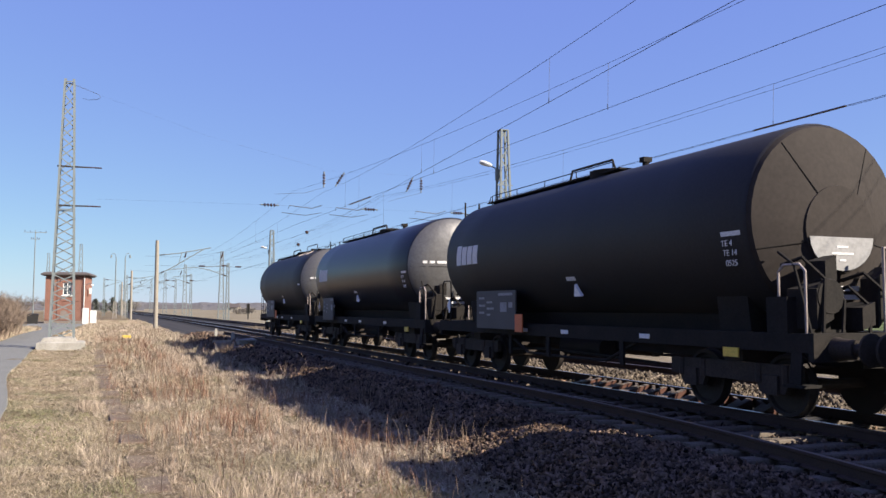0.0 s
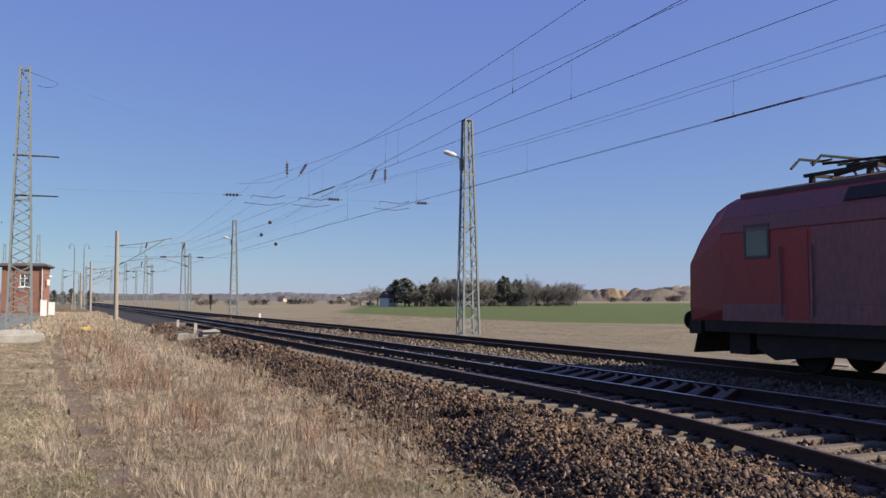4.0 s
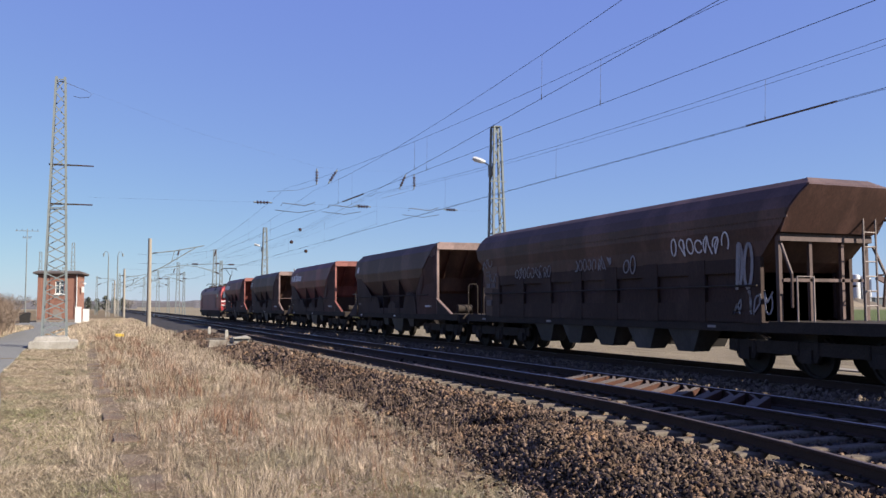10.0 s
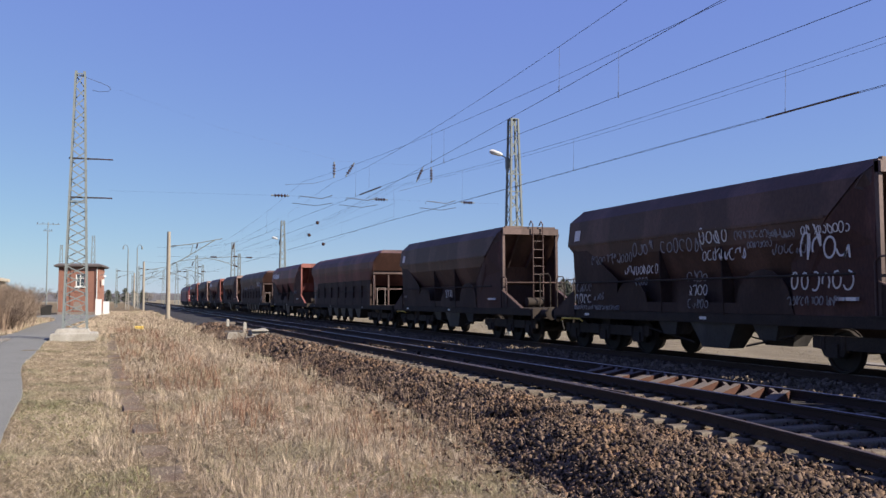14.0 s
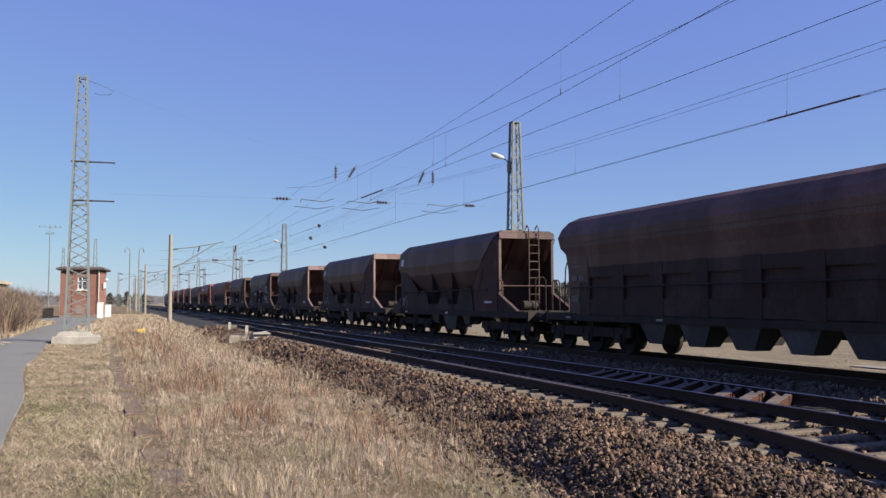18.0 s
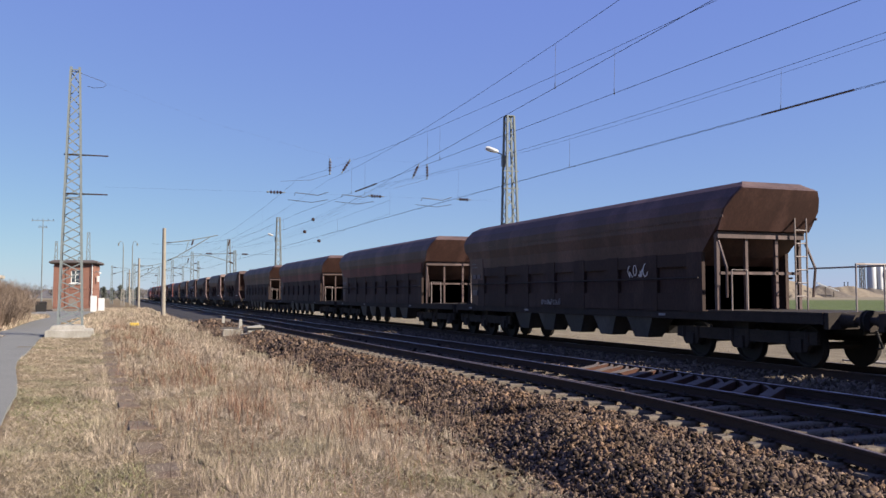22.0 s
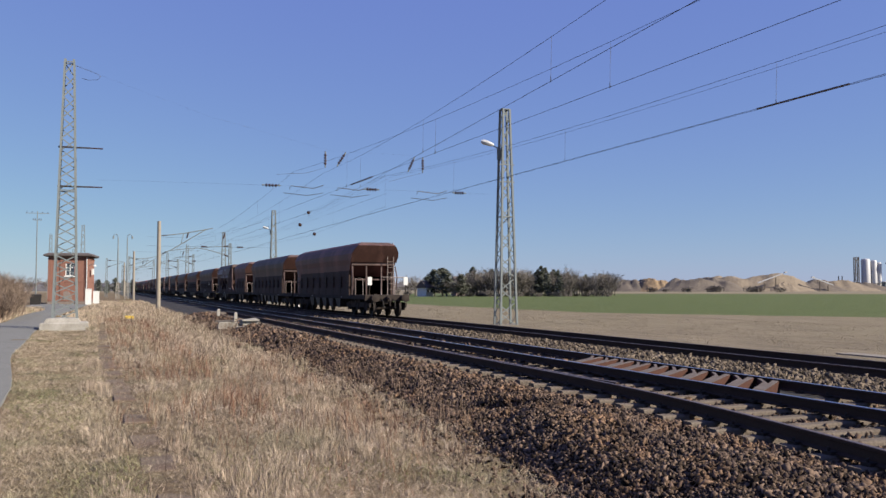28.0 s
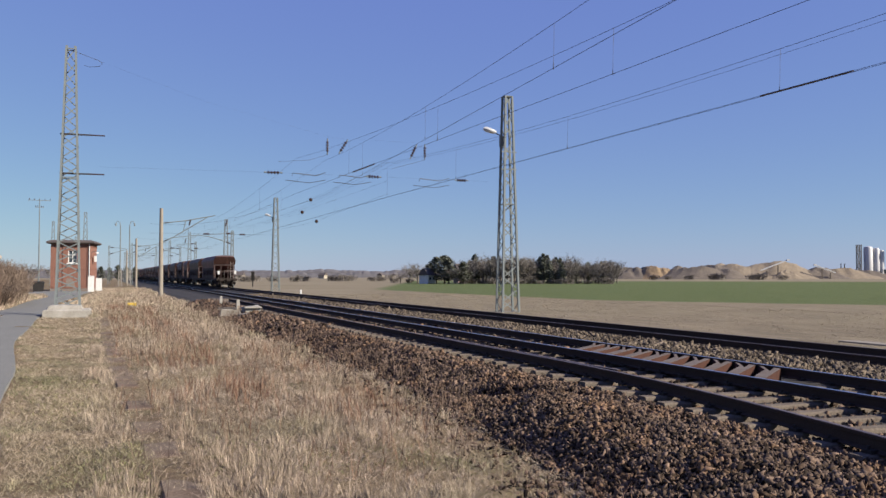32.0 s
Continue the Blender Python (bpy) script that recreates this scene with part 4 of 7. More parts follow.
# ---- signal box ----
def signal_box():
    g = thing("signal_box", pose(-3.85, 128, GROUND - 0.1, 0, 0, -7), "two-storey red brick signal box with a flat dark roof", "building")
    w, d, h = 2.45, 3.0, 6.45
    bm = B()
    # walls with a real window hole in the front
    t = 0.3
    for lo, hi in (((-w, -d, 0), (-0.35, -d + t, h)), ((0.75, -d, 0), (w, -d + t, h)), ((-0.35, -d, 0), (0.75, -d + t, 3.9)), ((-0.35, -d, 5.6), (0.75, -d + t, h)),
                   ((-w, d - t, 0), (w, d, h)), ((-w, -d + t, 0), (-w + t, d - t, h)), ((w - t, -d + t, 0), (w, d - t, h))):
        box(bm, lo, hi)
    wall = part("wall", bm, M_BRICK, g, "weathered red brick wall")
    bm = B()
    for z in (0.55, 3.1, 6.1):
        box(bm, (-w - 0.05, -d - 0.05, z), (w + 0.05, d + 0.05, z + 0.14))
    part("brick_course", bm, M_BRICK, g, "projecting brick string course")
    bm = B()
    loft(bm, [[(a * (w + o), b * (d + o), z) for a, b in ((-1, -1), (1, -1), (1, 1), (-1, 1))] for o, z in ((0.3, h), (0.55, h + 0.12), (0.57, h + 0.3), (0.0, h + 0.55))])
    part("roof", bm, M_ROOF, g, "low dark hipped roof with wide eaves")
    win = part("window", box(B(), (-0.35, -d + 0.16, 3.9), (0.75, -d + 0.18, 5.6)), M_GLASS, g, "tall white-framed window")
    bm = B()
    for x in (-0.35, 0.16, 0.65):
        box(bm, (x, -d + 0.08, 3.9), (x + 0.1, -d + 0.16, 5.6))
    for z in (3.9, 4.95, 5.5):
        box(bm, (-0.35, -d + 0.085, z), (0.75, -d + 0.155, z + 0.1))
    part("window_frame", bm, M_WHITE, win)
    part("window_sill", box(B(), (-0.5, -d - 0.14, 3.75), (0.9, -d + 0.1, 3.9)), M_WHITE, win)
    bm = B()
    prof = [(-0.2 + 0.75 * math.cos(a), 0.7 + 1.2 * math.sin(a)) for a in [math.pi * k / 10 for k in range(11)]]
    plate(bm, [(x, -d - 0.05, z) for x, z in prof], 0.05, (0, 1, 0))
    part("blind_arch", bm, M_MORTAR, g, "bricked-up arched doorway")
    for x in (-w, -0.95, w - 0.35):
        part("pilaster", box(B(), (x - 0.04, -d - 0.07, 0.69), (x + 0.39, -d - 0.003, 3.1)), M_BRICK, g, "projecting brick pilaster")
        part("pilaster", box(B(), (x - 0.04, -d - 0.07, 3.24), (x + 0.39, -d - 0.003, 6.1)), M_BRICK, g, "projecting brick pilaster")
    part("plinth", box(B(), (-w - 0.08, -d - 0.09, 0.0), (w + 0.08, d + 0.08, 0.5)), M_MORTAR, g, "grey rendered plinth")
    lampb = part("wall_lamp", pipe(B(), [(w, -d + 0.6, 5.3), (w + 0.5, -d + 0.5, 5.55), (w + 0.75, -d + 0.5, 5.4)], 0.04), M_MAST, g, "bracket lamp on the corner")
    part("shade", loft(B(), [ring((w + 0.75, -d + 0.5, z), (0, 0, 1), rr, 10) for z, rr in ((5.42, 0.08), (5.3, 0.22), (5.22, 0.24))]), M_LAMP, lampb)
    bm = B()
    tube(bm, (w - 0.12, -d - 0.14, 0.2), (w - 0.12, -d - 0.14, h), 0.06)
    part("downpipe", bm, M_WHITE, g, "white rainwater downpipe")
    bm = B()
    box(bm, (w + 0.25, -1.4, 4.1), (w + 0.45, -0.5, 4.9))
    part("lamp_box", bm, M_WHITE, g, "white signal lamp cabinet")


signal_box()
bm = B()
for x, hgt in ((0, 2.0), (0.95, 1.7)):
    box(bm, (x, 0, 0), (x + 0.75, 0.55, hgt))
    box(bm, (x - 0.03, -0.03, hgt), (x + 0.78, 0.58, hgt + 0.07))
cab = part("relay_cabinet", bm, M_WHITE)
cab.location = (-2.0, 121, GROUND + 0.02)
tagged(cab, "white sheet-metal relay cabinet beside the signal box", "cabinet")
bm = B()
loft(bm, [[(a * w, b * w, z) for a, b in ((-1, -1), (1, -1), (1, 1), (-1, 1))] for w, z in ((0.55, 0), (0.65, 1.2), (0.68, 1.3), (0.5, 1.42))])
binn = part("waste_bin", bm, M_BLACK)
binn.location = (-7.7, 119, GROUND)
tagged(binn, "black plastic waste bin beside the signal box", "bin")


# ---- things beside the line ----
def solid(name, bm, material, at, label, category, group=""):
    ob = part(name, bm, material)
    ob.location = at
    return tagged(ob, label, category, group)


for x, y in ((6.9, 56.0), (6.8, 47.8)):
    bm = B()
    loft(bm, [[(a * w, b * w, z) for a, b in ((-1, -1), (1, -1), (1, 1), (-1, 1))] for w, z in ((0.09, 0), (0.08, 0.62), (0.05, 0.68))])
    solid("marker_post", bm, M_WHITEWASH, (x, y, -0.40), "short white concrete marker post beside the track", "post", "marker posts")
bm = B()
loft(bm, [[(a * w, b * w * 0.8, z) for a, b in ((-1, -1), (1, -0.9), (0.8, 1), (-0.9, 0.9))] for w, z in ((0.5, 0), (0.46, 0.3), (0.4, 0.34))])
bar(bm, (-0.5, 0.2, 0.36), (0.35, -0.3, 0.40), 0.3, 0.07)
solid("concrete_block", bm, M_CONCRETE, (5.75, 43.2, -0.40), "weathered grey concrete cable chamber beside the track", "block")
bm = B()
for k in range(4):
    bar(bm, (-0.35, -0.7 + 0.36 * k, 0.34 - 0.02 * k), (0.5, -0.66 + 0.36 * k, 0.33 + 0.02 * k), 0.3, 0.06)
box(bm, (-0.3, -0.7, 0), (0.45, 0.5, 0.30))
solid("point_machine", bm, M_WHITEWASH, (6.75, 43.6, -0.33), "pale grey switch motor housing with plank covers", "switch motor")
for x, y, r in ((6.1, 44.6, 35), (6.3, 42.4, -50), (7.05, 42.6, 10)):
    ob = solid("cable_slab", box(B(), (-0.3, -0.2, 0), (0.3, 0.2, 0.09)), M_CONCRETE, (x, y, -0.36), "broken pale concrete slab beside the switch motor", "slab", "loose slabs")
    ob.rotation_euler = (0.15, -0.1, radians(r))
bm = B()
box(bm, (-0.28, -0.3, 0.1), (0.28, 0.3, 0.3))
box(bm, (-0.2, -0.2, 0), (0.2, 0.2, 0.1))
solid("distribution_box", bm, M_YELLOW, (1.75, 62.0, GROUND - 0.02), "small yellow ground box in the grass", "box")
bm = B()
loft(bm, [[(a * w, b * w, z) for a, b in ((-1, -1), (1, -1), (1, 1), (-1, 1))] for w, z in ((0.09, 0), (0.085, 0.42), (0.05, 0.5))])
solid("kilometre_stone", bm, M_WHITE, (20.6, 96, GROUND), "small white kilometre stone at the field edge", "stone")
bm = B()
bar(bm, (0, 0, 0), (0, 0, 2.9), 0.2, 0.2, (0, 1, 0))
box(bm, (-0.3, -0.1, 1.2), (0.3, 0.1, 2.9))
solid("trackside_signal", bm, M_BLACK, (26.5, 167, GROUND), "black trackside signal post at the field edge", "signal")
solid("concrete_slab", box(B(), (-0.35, -1.1, 0), (0.35, 1.1, 0.06)), M_CONCRETE, (22.3, 20.0, GROUND - 0.02), "pale concrete slab lying at the field edge", "slab")
for x, y, r in ((12.7, 14.6, 20), (12.55, 15.3, -12)):
    ob = solid("trough_lid", box(B(), (-0.22, -0.28, 0), (0.22, 0.28, 0.06)), M_SLEEPER, (x, y, -0.25), "loose grey concrete trough lid on the ballast", "lid", "trough lids")
    ob.rotation_euler = (0.08, 0.05, radians(r))

# ---- trees, heaps and works in the distance ----
# bark and pine are lightened and greyed: distance haze sits in their colour
M_BARK = mat("bare_twigs", (0.161, 0.143, 0.126), 0.95, 0, (0.115, 0.103, 0.091), 0.6, 0.6, spec=0.1, island=0.3)
M_PINE = mat("pine_needles", (0.135, 0.14, 0.109), 0.95, 0, (0.0919, 0.098, 0.0788), 0.6, 0.7, spec=0.1, island=0.4)
M_HEDGE = mat("brown_hedge_twigs", (0.167, 0.127, 0.0961), 0.95, 0, (0.118, 0.0868, 0.0682), 0.8, 0.7, spec=0.1, island=0.35)
M_SAND = mat("sand_heap", (0.211, 0.174, 0.127), 0.95, 0, (0.137, 0.111, 0.0843), 0.12, 0.8, 0.15, 0.8, spec=0.1)
M_SAND2 = mat("orange_sand_heap", (0.232, 0.168, 0.1), 0.95, 0, (0.158, 0.116, 0.079), 0.12, 0.8, 0.15, 0.8, spec=0.1)
M_GRAVEL = mat("grey_gravel_heap", (0.136, 0.115, 0.093), 0.95, 0, (0.0806, 0.0682, 0.0589), 0.12, 0.8, 0.15, 0.8, spec=0.1)
M_CREAM = mat("cream_render", (0.341, 0.304, 0.236), 0.9, 0, (0.279, 0.248, 0.198), 0.8, 0.6)
M_SILO = mat("silo_sheet", (0.409, 0.409, 0.409), 0.5, 0, (0.341, 0.341, 0.341), 0.4, 0.5)
M_WORKS = mat("red_oxide_steel", (0.17, 0.10, 0.085), 0.8, 0, (0.22, 0.18, 0.165), 0.3, 0.7)
# the far wood's flat grey has the haze mixed into it
M_HAZE = mat("distant_wood", (0.129, 0.122, 0.126), 1.0, 0, (0.102, 0.0986, 0.102), 0.01, 0.7, 0.1, 0.2, spec=0.0)


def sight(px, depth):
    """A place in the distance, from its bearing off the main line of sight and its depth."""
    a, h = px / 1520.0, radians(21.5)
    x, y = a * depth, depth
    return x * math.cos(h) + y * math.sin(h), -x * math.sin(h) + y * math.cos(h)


def twigs(rnd, verts, faces, p, d, length, r, level):
    q = p + d * length
    s = d.orthogonal().normalized()
    u = d.cross(s)
    k = len(verts)
    for c, rr in ((p, r), (q, r * 0.55)):
        for a in (0, 2.094, 4.189):
            verts.append(c + (s * math.cos(a) + u * math.sin(a)) * rr)
    faces += [(k, k + 1, k + 4, k + 3), (k + 1, k + 2, k + 5, k + 4), (k + 2, k, k + 3, k + 5)]
    if level:
        for i in range(rnd.choice((3, 4, 4)) if level > 1 else 5):
            e = (d * 1.1 + Vector((rnd.uniform(-1, 1), rnd.uniform(-1, 1), rnd.uniform(-0.35, 0.8)))).normalized()
            twigs(rnd, verts, faces, p.lerp(q, rnd.uniform(0.45, 1.0)), e, length * rnd.uniform(0.5, 0.75), r * 0.5, level - 1)


def as_mesh(name, verts, faces, material):
    me = bpy.data.meshes.new(name)
    me.from_pydata([tuple(v) for v in verts], [], faces)
    me.materials.append(material)
    return me


def bare_tree(seed, h):
    rnd = random.Random(seed)
    t = thing("bare_tree", pose(0, 0, 0), "leafless grey-brown tree at the edge of the field", "tree", "field trees")
    part("trunk", tube(B(), (0, 0, -0.2), (0, 0, h * 0.5), h * 0.022, 7, h * 0.012), M_BARK, t)
    verts, faces = [], []
    for i in range(26):
        f = 0.14 + 0.38 * i / 26
        a = i * 2.4 + rnd.uniform(-0.4, 0.4)
        d = Vector((math.cos(a) * 0.8, math.sin(a) * 0.8, rnd.uniform(0.6, 1.3))).normalized()
        twigs(rnd, verts, faces, Vector((0, 0, h * f)), d, h * rnd.uniform(0.22, 0.36), h * 0.008, 2)
    twigs(rnd, verts, faces, Vector((0, 0, h * 0.5)), Vector((0, 0, 1)), h * 0.25, h * 0.011, 3)
    c = new("crown", as_mesh("crown", verts, faces, M_BARK))
    c.parent = t
    return t


def pine(seed, h):
    rnd = random.Random(seed)
    t = thing("pine_tree", pose(0, 0, 0), "dark green pine standing among bare trees", "tree", "field trees")
    part("trunk", tube(B(), (0, 0, -0.2), (0, 0, h * 0.9), h * 0.02, 7, h * 0.006), M_BARK, t)
    verts, faces = [], []
    for i in range(950):
        f = rnd.random() ** 0.9
        z = h * (0.12 + 0.88 * f)
        a0 = rnd.uniform(0, 6.283)
        r = h * 0.25 * min(1.0, 3.5 * f + 0.35) * (1 - f) ** 0.45 * (0.8 + 0.3 * math.sin(z * 2.3 + seed + 2 * math.sin(a0 * 2))) * rnd.uniform(0.3, 1.05)
        c = Vector((math.cos(a0) * r, math.sin(a0) * r, z))
        s = h * 0.035 * rnd.uniform(0.6, 1.3)
        k = len(verts)
        u = Vector((rnd.uniform(-1, 1), rnd.uniform(-1, 1), rnd.uniform(-0.4, 0.4))).normalized() * s
        v = Vector((rnd.uniform(-1, 1), rnd.uniform(-1, 1), rnd.uniform(-0.6, 0.6))).normalized() * s
        verts += [c - u, c + v * 0.6, c + u, c - v]
        faces.append((k, k + 1, k + 2, k + 3))
    c = new("crown", as_mesh("crown", verts, faces, M_PINE))
    c.parent = t
    return t


def bush(seed, h, material, label, stems=26, depth=3, r=0.009):
    rnd = random.Random(seed)
    verts, faces = [], []
    for i in range(stems):
        a = rnd.uniform(0, 6.283)
        o = Vector((math.cos(a), math.sin(a), 0)) * rnd.uniform(0, h * 0.38)
        d = (o * (0.9 / h) + Vector((rnd.uniform(-0.3, 0.3), rnd.uniform(-0.3, 0.3), 1))).normalized()
        twigs(rnd, verts, faces, o, d, h * rnd.uniform(0.24, 0.42), h * r, depth)
    return tagged(new("bush", as_mesh("bush", verts, faces, material)), label, "bush", "bushes")


BARE = [bare_tree(i, 7.4) for i in range(3)]
PINES = [pine(i, 7.0) for i in range(2)]


def plant(made, used, m):
    """The first goes to its place, the next are copies."""
    if made not in used:
        used.append(made)
        made.matrix_world = m
        return made
    return copy_thing(made, m)


def wood():
    rnd = random.Random(12)
    used = []
    for i in range(96):
        px = 40 + 268 * (i + rnd.random()) / 96
        depth = 218 + rnd.random() ** 1.5 * 40
        kind = PINES[i % 2] if rnd.random() < 0.2 or (170 < px < 215 and i % 2) else BARE[i % 3]
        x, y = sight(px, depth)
        k = rnd.uniform(0.72, 1.12) * (1.0 if px < 230 else 0.85)
        m = pose(x, y, GROUND, 0, 0, rnd.uniform(0, 360)) @ Matrix.Diagonal((k * 1.1, k * 1.1, k, 1))
        ob = plant(kind, used, pose(0, 0, 0))
        ob.matrix_world = m
    for px, depth, k, pinny in ((-12, 226, 1.0, 1), (3, 222, 1.05, 1), (10, 219, 0.95, 1), (-25, 230, 0.75, 1), (-45, 240, 0.85, 0), (-58, 245, 0.7, 0), (22, 216, 0.6, 0), (30, 217, 0.55, 0), (36, 216, 0.8, 1), (-75, 250, 0.45, 0), (-92, 250, 0.4, 0)):
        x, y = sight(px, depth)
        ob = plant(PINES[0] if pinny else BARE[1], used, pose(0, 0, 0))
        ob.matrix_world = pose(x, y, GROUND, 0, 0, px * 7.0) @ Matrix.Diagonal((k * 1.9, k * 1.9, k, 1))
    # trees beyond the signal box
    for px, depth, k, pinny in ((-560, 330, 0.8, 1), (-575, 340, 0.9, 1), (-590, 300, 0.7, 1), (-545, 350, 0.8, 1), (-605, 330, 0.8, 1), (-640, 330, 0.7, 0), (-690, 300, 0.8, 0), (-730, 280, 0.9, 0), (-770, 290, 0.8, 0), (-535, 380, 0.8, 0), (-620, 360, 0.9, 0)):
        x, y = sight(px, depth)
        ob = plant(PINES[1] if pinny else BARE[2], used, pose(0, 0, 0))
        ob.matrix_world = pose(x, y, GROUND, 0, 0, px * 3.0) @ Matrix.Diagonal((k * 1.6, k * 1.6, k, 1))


wood()

HEDGE = bush(3, 3.4, M_HEDGE, "leafless brown hedge bush beside the path", 84, 3, 0.013)
for k, (x, y, s) in enumerate(((-6.5, 58.5, 0.75), (-6.9, 61, 1.0), (-7.0, 64, 1.15), (-7.3, 67, 1.2), (-7.5, 70, 1.25), (-7.8, 73, 1.25), (-8.6, 62, 1.1), (-8.9, 66, 1.2), (-9.2, 70, 1.2), (-6.6, 72, 0.8))):
    m = pose(x, y, GROUND, 0, 0, 50 * k) @ Matrix.Diagonal((s, s, s, 1))
    ob = HEDGE if k == 0 else copy_thing(HEDGE, pose(0, 0, 0))
    ob.matrix_world = m
FIELD_BUSH = bush(5, 4.2, M_BARK, "dark leafless bush at the far field edge", 34, 2, 0.022)
for k, (px, depth, s) in enumerate(((372, 440, 1.0), (398, 450, 0.8), (436, 440, 1.0), (482, 440, 1.3), (492, 445, 1.2), (548, 440, 1.1), (560, 440, 1.2), (600, 440, 1.0), (-180, 330, 1.0), (-196, 335, 0.9), (-165, 335, 0.9), (-260, 300, 0.9), (-245, 310, 0.8), (-335, 300, 0.9), (-350, 305, 0.9), (-300, 320, 0.8), (-110, 330, 0.8), (-125, 320, 0.7), (-60, 255, 0.5), (-85, 260, 0.5)) + tuple((36 + 17.0 * i, 216 + (i * 7) % 5, 0.34 + 0.1 * ((i * 5) % 4)) for i in range(16))):
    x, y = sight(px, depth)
    m = pose(x, y, GROUND - 0.1, 0, 0, 40 * k) @ Matrix.Diagonal((1.5 * s, 1.5 * s, s, 1))
    ob = FIELD_BUSH if k == 0 else copy_thing(FIELD_BUSH, pose(0, 0, 0))
    ob.matrix_world = m


def heap(px, depth, w, d, h, material, label, skew=0.0, flat=0.3):
    """A tipped heap: ridged, gullied and uneven along its top."""
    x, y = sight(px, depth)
    nu, nv = 44, 18
    verts, faces = [], []
    for j in range(nv + 1):
        for i in range(nu + 1):
            u, v = 2 * i / nu - 1, 2 * j / nv - 1
            e = (abs(u) ** 2.4 + abs(v) ** 2.2) ** 0.5
            rise = min(1.0, max(0.0, (1 - e) / (1 - flat)))
            k = noise.noise(Vector((u * 2.2 + px, v * 1.5, 1))) * 0.45 + noise.noise(Vector((u * 6 + px, v * 4, 7))) * 0.22
            verts.append((u * w + skew * rise * w, v * d, h * rise * max(0.15, 0.66 + 0.7 * k) + 0.15 * rise * noise.noise(Vector((u * 25, v * 16, px)))))
    for j in range(nv):
        for i in range(nu):
            a = j * (nu + 1) + i
            faces.append((a, a + 1, a + nu + 2, a + nu + 1))
    ob = new("spoil_heap", as_mesh("spoil_heap", verts, faces, material))
    ob.matrix_world = pose(x, y, GROUND - 0.1, 0, 0, -21.5)
    tagged(ob, label, "heap", "heaps of the gravel works")


heap(345, 520, 22, 20, 9.5, M_GRAVEL, "distant heap of grey-brown gravel", 0.0, 0.4)
heap(380, 510, 15, 14, 9.6, M_SAND2, "distant heap of orange sand", -0.1, 0.35)
heap(452, 505, 30, 22, 9.8, M_GRAVEL, "distant heap of grey-brown gravel", 0.1, 0.5)
heap(545, 520, 44, 28, 12.2, M_SAND, "large distant heap of pale sand", 0.12, 0.45)
heap(650, 515, 24, 16, 9.0, M_GRAVEL, "distant heap of grey-brown gravel", 0.0, 0.3)
heap(600, 500, 13, 10, 7.5, M_SAND, "distant heap of pale sand", 0.0, 0.25)
heap(692, 540, 30, 18, 8.6, M_SAND, "distant heap of pale sand", 0.0, 0.4)
heap(730, 560, 26, 18, 7.0, M_GRAVEL, "distant heap of grey-brown gravel", 0.0, 0.4)


def conveyor(px, depth, l, h):
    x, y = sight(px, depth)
    c = thing("conveyor", pose(x, y, GROUND, 0, 0, -21.5), "steel belt conveyor rising over a gravel heap", "conveyor", "conveyors of the gravel works")
    part("belt_frame", bar(B(), (-l, 0, h * 0.45), (0, 0, h), 0.9, 0.5), M_LAMP, c)
    part("drive_head", box(B(), (-0.6, -0.7, h - 0.4), (0.9, 0.7, h + 0.5)), M_LAMP, c)
    for f in (0.35, 0.75):
        part("support_leg", bar(B(), (-l * f, 0, -0.1), (-l * f, 0, h * (1 - f * 0.75)), 0.5, 0.5, (0, 1, 0)), M_GRAVEL, c)


conveyor(610, 495, 16, 11.0)
conveyor(658, 500, -12, 8.2)


def works():
    x, y = sight(752, 600)
    w = thing("concrete_works", pose(x, y, GROUND, 0, 0, -21.5), "distant works with white silos and red steel towers", "industrial plant")
    for sx, r, h, m in ((0.3, 3.0, 22.5, M_SILO), (5.9, 2.2, 21.5, M_SILO), (9.6, 1.7, 20.0, M_SILO)):
        part("silo", loft(B(), [ring((sx, 0, z), (0, 0, 1), r * k, 20) for z, k in ((0, 0.8), (5.0, 0.8), (5.2, 1.0), (h - 1.2, 1.0), (h - 0.3, 0.8), (h, 0.3))]), m, w, "white sheet-metal silo", True)
    bm = lattice(B(), -6.2, 0, 0, 23.5, 2.4, 2.4, 10, 0.5)
    part("lift_tower", bm, M_GRAVEL, w)
    part("conveyor_bridge", bar(B(), (14, -3, 20.5), (34, -3, 10.5), 3, 3.4), M_WORKS, w)
    part("shed", box(B(), (9, -9, 0), (34, -4, 6.0)), M_MAST, w)
    part("shed_roof", box(B(), (8.5, -9.5, 6.0), (34.5, -3.5, 6.5)), M_LAMP, w)
    part("mixer_tower", box(B(), (36, -6, 4), (47, 4, 14)), M_WORKS, w)
    part("mixer_head", loft(B(), [ring((41, 0, z), (0, 0, 1), r, 10) for z, r in ((14, 4.5), (18, 3.8), (19.5, 1.5))]), M_WORKS, w)
    for k in range(4):
        part("tower_leg", bar(B(), (37 + 9 * (k % 2), -5 + 8 * (k // 2), -0.1), (37 + 9 * (k % 2), -5 + 8 * (k // 2), 4.0), 0.8, 0.8, (0, 1, 0)), M_WORKS, w)
    part("sand_bay", box(B(), (46, -8, 0), (62, 4, 6.5)), M_SAND, w)
    for k in range(2):
        part("chimney", tube(B(), (-17 + 2.5 * k, 4, 0), (-17 + 2.5 * k, 4, 10.5), 0.35), M_GRAVEL, w)


works()


